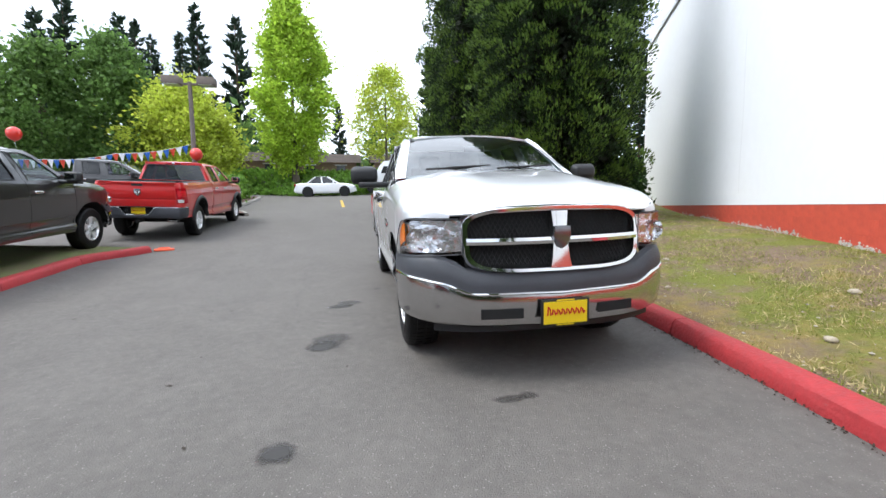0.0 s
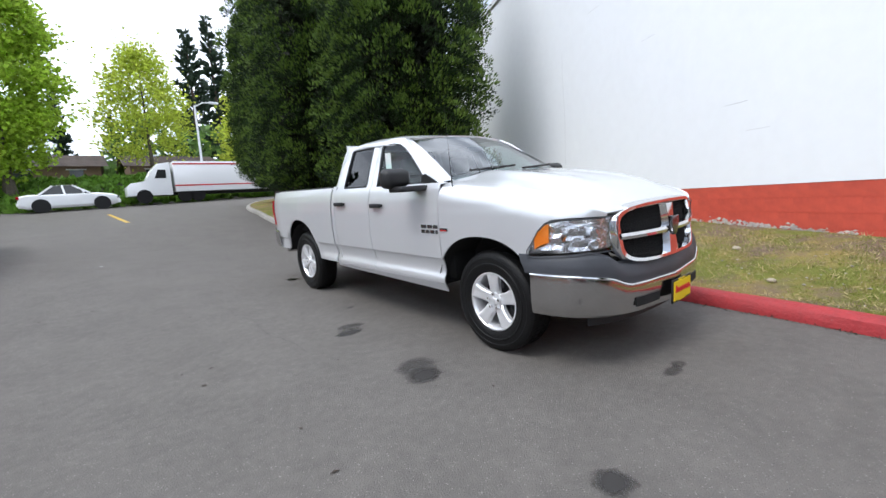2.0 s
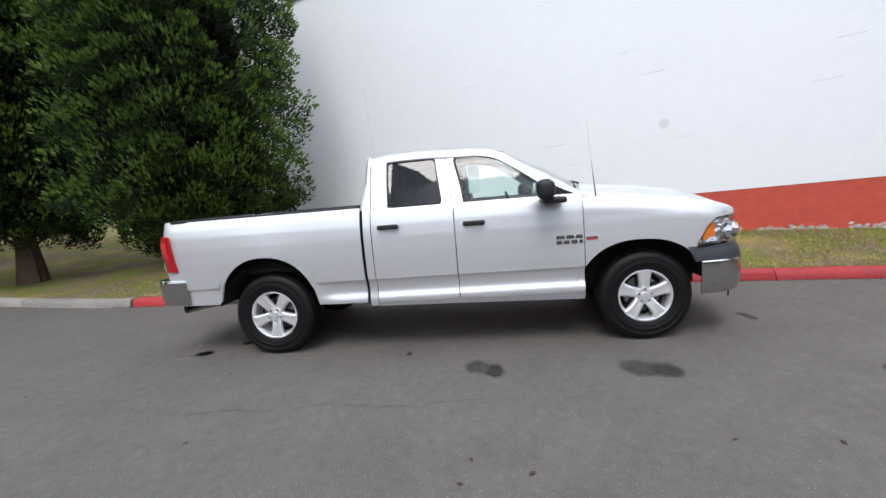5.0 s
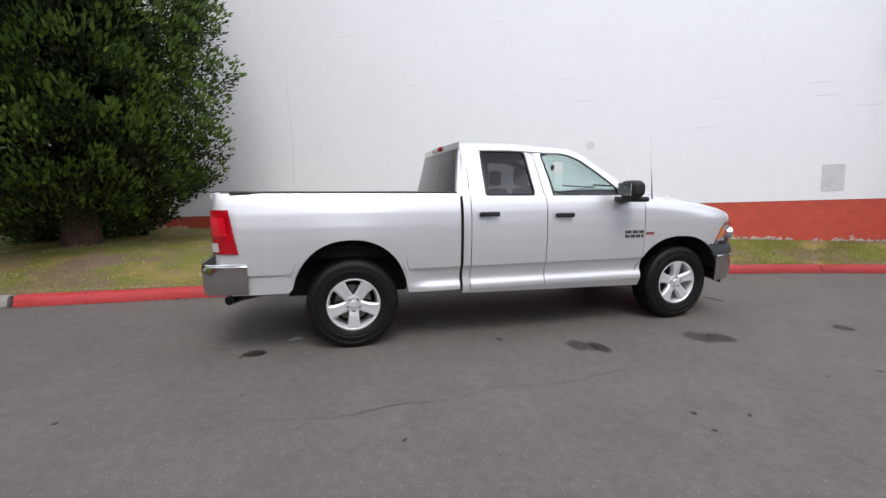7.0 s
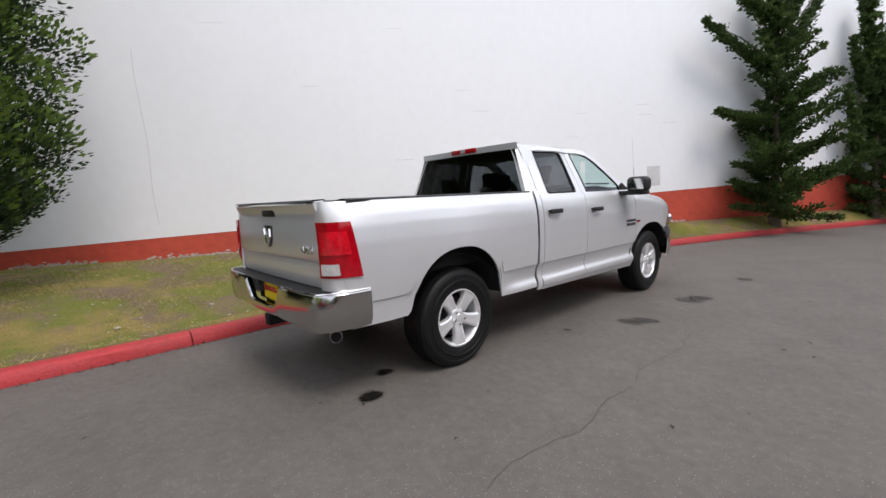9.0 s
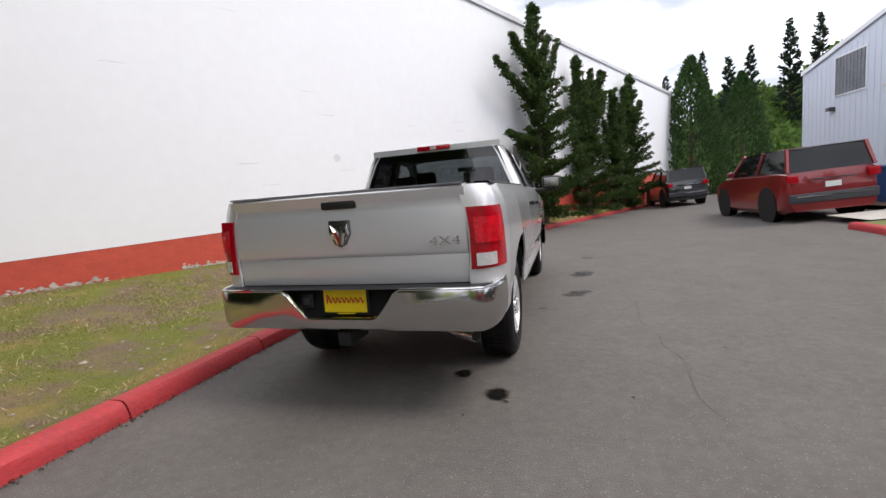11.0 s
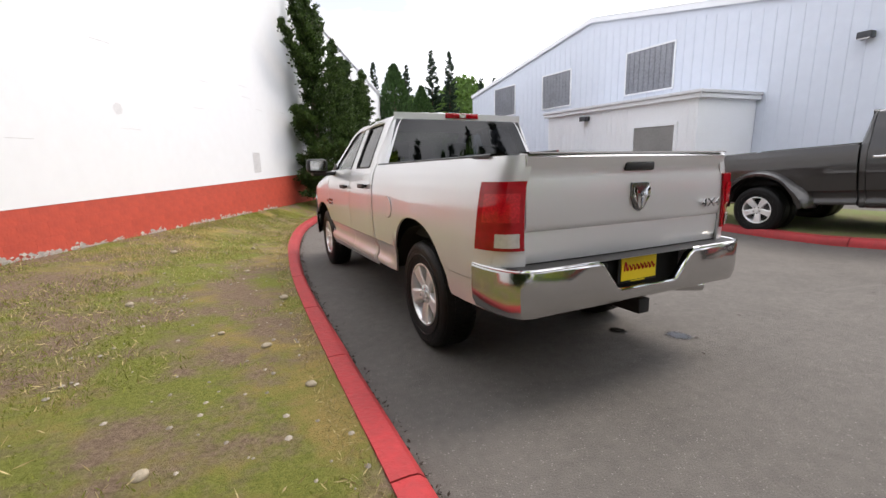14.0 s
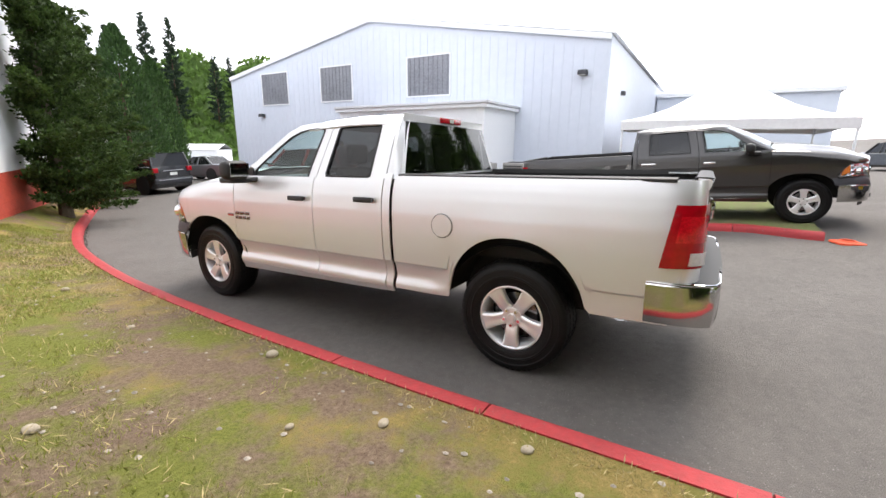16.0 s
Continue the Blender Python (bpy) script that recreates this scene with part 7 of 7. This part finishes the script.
build_car("sport_utility_car", on_slope(-7.45, -7.75, 2), P_MAROON, "deep red sport utility car parked beside the workshop", 4.8, 1.94, 1.86, "suv")
build_car("off_road_car", on_slope(-6.9, -18.3, 4), P_BLACK, "black boxy off-road car parked on the drive", 4.4, 1.85, 1.85, "suv")
build_car("sedan", on_slope(-12.3, -22.5, 12), P_SLATE, "dark grey sedan parked at the far drive", 4.6, 1.8, 1.46, "sedan")
build_car("sedan", on_slope(-3.4, 29.0, 90), P_WHITE, "white sedan crossing on the street", 4.2, 1.75, 1.40, "sedan")
for i, (x, y, p_, k) in enumerate(((-19, 14.5, P_BLACK, "suv"), (-22.5, 16, P_SLATE, "sedan"), (-25.5, 17.5, P_WHITE, "suv"), (-29, 15.5, P_SLATE, "sedan"), (-33, 18, P_MAROON, "suv"), (-27, 13, P_BLACK, "sedan"), (-37, 17, P_WHITE, "sedan"), (-31, 20.5, P_BLACK, "suv"))):
    build_car("parked_car", on_slope(x, y, 85 + 9 * (i % 3)), p_, ("parked car in the sales yard, " + ("black", "grey", "white", "grey", "deep red", "black", "white", "black")[i] + " paint"), 4.6, 1.85, 1.65 if k == "suv" else 1.45, k, "cars in the yard")

# white lorry on the street
lorry = empty("lorry", pose(3.6, 29.2, ground_z(3.6, 29.2)), "white lorry with a red-striped box body on the street", "lorry")
bm = bm_box(-2.1, 6.2, -0.95, 0.95, 0.62, 2.45, 0.04)
part("box_body", bm, P_WHITE, lorry)
for z in (0.95, 2.25):
    part("stripe", bm_box(-2.1, 6.2, -0.962, -0.952, z, z + 0.08), P_RED, lorry, shade=False)
cab_prof = [(-4.5, 0.45), (-4.5, 1.0), (-4.3, 1.18), (-3.55, 1.28), (-3.2, 1.95), (-2.9, 2.3), (-2.25, 2.4), (-2.25, 0.45)]
bm = bm_poly(cab_prof, 1.8, Matrix.Translation((0, 0.9, 0)) @ Matrix.Rotation(radians(90), 4, 'X'), 0.03)
part("cab", bm, P_WHITE, lorry)
part("cab_window", bm_poly([(-3.1, 1.45), (-2.9, 1.95), (-2.5, 1.95), (-2.5, 1.45)], 0.02, Matrix.Translation((0, -0.9, 0)) @ Matrix.Rotation(radians(90), 4, 'X')), M_UNDER, lorry, shade=False)
for x in (-3.7, -1.6, -0.9, 4.6, 5.4):
    part("wheel", bm_cyl(0.40, 0.40, 0.26, 24, Matrix.Translation((x, -0.92, 0.40)) @ Matrix.Rotation(radians(-90), 4, 'X')), M_RUBBER, lorry)
part("chassis", bm_box(-4.2, 6.1, -0.5, 0.5, 0.45, 0.62), M_UNDER, lorry, shade=False)

# ---------------- houses beyond the street ----------------
M_ROOF = material("brown_shingle_roof", (0.16, 0.125, 0.105), 0.9, vary=0.8, scale=1.2, bump=0.5, bump_scale=8)
M_HOUSE = material("brown_house_wall", (0.27, 0.19, 0.13), 0.85, vary=0.5, scale=1)
M_HOUSE2 = material("pale_house_wall", (0.50, 0.48, 0.45), 0.85, vary=0.4, scale=1)
M_WINDOW = material("dark_house_window", (0.05, 0.06, 0.07), 0.15)


def build_house(x0, x1, y, base, wall_mat, label):
    h = empty("house", pose((x0 + x1) / 2, y, base), label, "house", "houses beyond the street")
    w = (x1 - x0) / 2
    part("wall", bm_box(-w, w, 0, 7, -1.0, 1.9), wall_mat, h, shade=False)
    rows = [[(-w - 0.5, -0.7, 1.75), (-w - 0.5, 3.5, 3.1), (-w - 0.5, 7.7, 1.75)], [(w + 0.5, -0.7, 1.75), (w + 0.5, 3.5, 3.1), (w + 0.5, 7.7, 1.75)]]
    bm = bm_grid(rows)
    bmesh.ops.solidify(bm, geom=list(bm.faces), thickness=0.15)
    part("roof", bm, M_ROOF, h, shade=False)
    n = max(2, int(w * 2 / 2.6))
    for k in range(n):
        cx = -w + 2 * w * (k + 0.5) / n
        tall = k % 3 == 1
        wn = part("window" if not tall else "door", bm_box(cx - (0.55 if not tall else 0.45), cx + (0.55 if not tall else 0.45), -0.04, 0.0, 0.4 if not tall else -0.4, 1.5), M_WINDOW, h, shade=False)
        part("frame", bm_box(cx - 0.65, cx + 0.65, -0.06, -0.045, 1.5, 1.6), M_SHED_TRIM, wn, shade=False)
    return h


for x0, x1, y, mt in ((-30, -23, 43, M_HOUSE2), (-21.5, -15.5, 43, M_HOUSE2), (-14.5, -8.2, 43, M_HOUSE), (-7.6, -1.2, 44, M_HOUSE), (0.8, 7.5, 44, M_HOUSE), (9.5, 16, 41, M_HOUSE2)):
    build_house(x0, x1, y, 4.15, mt, "low house with a brown shingle roof behind the bank")
sheds = empty("white_shed", pose(-30.6, -57, -1.9, 0, 0, 28) @ Matrix.Scale(0.62, 4), "white gabled shed at the foot of the hill", "shed")
part("wall", bm_box(-3, 3, 0, 8, 0, 4.4), M_SHED_TRIM, sheds, shade=False)
bm = bm_grid([[(x, y, z) for x, z in ((-3.3, 4.3), (0, 5.6), (3.3, 4.3))] for y in (-0.3, 8.3)])
part("roof", bm, M_TRIM, sheds, shade=False)

# ---------------- yard lamp, flags, balloons, shrub bed, signs ----------------
M_POLE = material("weathered_brown_pole", (0.16, 0.13, 0.11), 0.8, vary=0.6, scale=4)
lamp = empty("yard_lamp", pose(-8.55, 18.4, ground_z(-8.55, 18.4)), "tall brown yard lamp with two box heads", "street lamp")
part("pole", bm_cyl(0.12, 0.085, 5.6, 16), M_POLE, lamp)
part("arm", bm_box(-0.75, 0.75, -0.05, 0.05, 5.45, 5.55, 0.01), M_POLE, lamp)
for sx in (-1, 1):
    hd = part("lamp_head", bm_box(sx * 0.72 - 0.36, sx * 0.72 + 0.36, -0.3, 0.3, 5.45, 5.80, 0.04), M_POLE, lamp)
    part("glass", bm_box(sx * 0.72 - 0.30, sx * 0.72 + 0.30, -0.24, 0.24, 5.435, 5.452), M_TAILCLEAR, hd, shade=False)
sl = empty("street_lamp", pose(3.7, 31.0, ground_z(3.7, 31.0)), "slim grey street lamp behind the drive", "street lamp")
part("pole", bm_cyl(0.09, 0.06, 6.3, 12), M_TRIM, sl)
part("arm", bm_tube([(0, 0, 6.2), (0.5, 0, 6.5), (1.1, 0, 6.55)], 0.04, 8), M_TRIM, sl)
part("lamp_head", bm_box(0.9, 1.5, -0.13, 0.13, 6.46, 6.60, 0.04), M_TRIM, sl)
M_RED = material("red_rubber", (0.62, 0.03, 0.02), 0.35, coat=0.3)
M_FLAGS = [material("flag_red", (0.65, 0.08, 0.03), 0.7, vary=0.2), material("flag_white", (0.8, 0.8, 0.8), 0.7, vary=0.2), material("flag_blue", (0.03, 0.15, 0.50), 0.7, vary=0.2)]
string = empty("flag_string", Matrix(), "string of red, white and blue pennants over the yard", "bunting")
ends = ((-19.0, 21.0, 3.9), (-15.6, 20.2, 3.55), (-12.2, 19.3, 3.75), (-8.62, 18.35, 4.1))
pts = []
for a, b in zip(ends, ends[1:]):
    for k in range(12):
        t = k / 12
        pts.append(tuple(np.array(a) * (1 - t) + np.array(b) * t - np.array((0, 0, 0.45 * t * (1 - t)))))
pts.append(ends[-1])
part("cord", bm_tube(pts, 0.008, 4), M_TRIM, string)
for k in range(1, len(pts) - 1):
    p, q = Vector(pts[k]), Vector(pts[k + 1])
    d = (q - p).normalized() * 0.16
    bm = bmesh.new()
    bm.faces.new([bm.verts.new(p - d), bm.verts.new(p + d), bm.verts.new(p + Vector((0.03, 0, -0.42)))])
    bmesh.ops.solidify(bm, geom=list(bm.faces), thickness=0.003)
    part("pennant", bm, M_FLAGS[k % 3], string, shade=False)
post = tagged(part("flag_post", bm_cyl(0.03, 0.03, 2.5, 8), M_TRIM, m=pose(-19.0, 21.0, ground_z(-19.0, 21.0))), "thin grey post holding the flag string", "post")
for x, y, z in ((-14.9, 17.4, 4.3), (-8.30, 17.9, 3.62)):
    bl = empty("balloon", pose(x, y, z), "round red balloon tied to a string", "balloon", "red balloons")
    bm = bmesh.new()
    bmesh.ops.create_uvsphere(bm, u_segments=20, v_segments=14, radius=0.26)
    for v in bm.verts:
        if v.co.z < 0:
            v.co.z *= 1.18
    part("skin", bm, M_RED, bl)
    part("knot", bm_cyl(0.03, 0.008, 0.04, 8, Matrix.Translation((0, 0, -0.34))), M_RED, bl)
    part("ribbon", bm_tube([(0, 0, -0.32), (0.04, 0.02, -0.8), (0.0, 0.0, -(z - ground_z(x, y) - 0.1))], 0.004, 4), M_TRIM, bl)


def bed_x(y):
    return -5.35 - 1.25 * smooth(y, 14.0, 17.0) - 0.25 * smooth(y, 17, 22) + 0.3 * smooth(y, 22, 26) * -1


bed_kerb = empty("kerb", Matrix(), "grey concrete kerb curving round a shrub bed", "kerb", kind="structure")
for y0, y1 in zip((14.3, 16.5, 18.7, 20.9, 23.1), (16.5, 18.7, 20.9, 23.1, 25.4)):
    kerb_block("kerb_stone", y0, y1, bed_x, M_KERB, bed_kerb, side=-1)
bm = bm_grid([[(bed_x(y) - 0.12 - 2.6 * j / 5, y, ground_z(bed_x(y), y) + 0.13) for j in range(6)] for y in np.linspace(14.3, 25.4, 12)])
tagged(part("planting_bed", bm, M_BARKMULCH, shade=False), "brown soil planting bed with low shrubs", "planting bed", kind="structure")
for i, (x, y, r) in enumerate(((-7.1, 15.6, 0.55), (-7.5, 17.2, 0.75), (-7.7, 19.2, 0.85), (-8.2, 21.2, 0.9), (-7.9, 23.4, 0.9), (-8.6, 16.4, 0.7))):
    sh = empty("shrub", pose(x, y, ground_z(x, y) + 0.1), "rounded bright green shrub in the planting bed", "shrub", "shrubs in the bed")
    c = new("foliage", leafy_crown("shrub_foliage", 1.15, 0.05, r, 60 + i, M_IVY, 1600, 0.15, 0.6, 50))
    c.parent = sh
    part("stem", trunk_bm(0.45, 0.05, 0.03), M_BARK, sh)
sg = empty("yard_sign", pose(-6.75, 16.6, ground_z(-6.75, 16.6) + 0.1), "small white sign on a stake in the bed", "sign")
part("stake", bm_box(-0.02, 0.02, -0.02, 0.02, 0, 0.6), M_POLE, sg, shade=False)
part("panel", bm_box(-0.26, 0.26, -0.012, 0.012, 0.35, 0.75, 0.004), M_PAPER, sg)
ps = empty("marker_post", pose(-5.3, -17.7, lawn_z(-5.3, -17.7)), "orange-red wooden marker post beside the kerb", "post")
part("post", bm_box(-0.09, 0.09, -0.09, 0.09, 0, 1.25, 0.015), M_WALL_RED, ps)
part("cap", bm_box(-0.11, 0.11, -0.11, 0.11, 1.25, 1.32, 0.015), M_WALL_RED, ps)
M_ORANGE = material("orange_rag", (0.75, 0.10, 0.04), 0.8, vary=0.3, scale=9)
bm = bmesh.new()
rows = []
for i in range(33):
    t = 2 * math.pi * i / 32
    e = (abs(math.cos(t)) ** 6 + abs(math.sin(t)) ** 6) ** (-1 / 6)
    rows.append([(r * k * math.cos(t), r * k * math.sin(t), z) for r, k, z in ((0.19, e, 0.0), (0.185, e, 0.028), (0.13, 1, 0.034), (0.10, 1, 0.06), (0.085, 1, 0.055), (0.085, 1, 0.0))])
bm_grid(rows, bm=bm)
tagged(part("traffic_cone_base", bm, M_ORANGE, m=pose(-5.40, 6.70, ground_z(-5.4, 6.7), 0, 0, 20)), "flat orange rubber cone base lying at the kerb end", "cone base")
M_PAPERSCRAP = material("white_scrap", (0.75, 0.78, 0.82), 0.7, vary=0.2, scale=8)
for x, y, a in ((-3.1, 8.6, 60),):
    bm = bm_grid([[(0.03 * i, 0.025 * j, 0.004 + 0.006 * abs(noise.noise((i, j, a)))) for i in range(4)] for j in range(3)])
    tagged(part("paper_scrap", bm, M_PAPERSCRAP, m=pose(x, y, ground_z(x, y), 0, 0, a)), "small crumpled white scrap lying on the asphalt", "litter", "paper scraps")
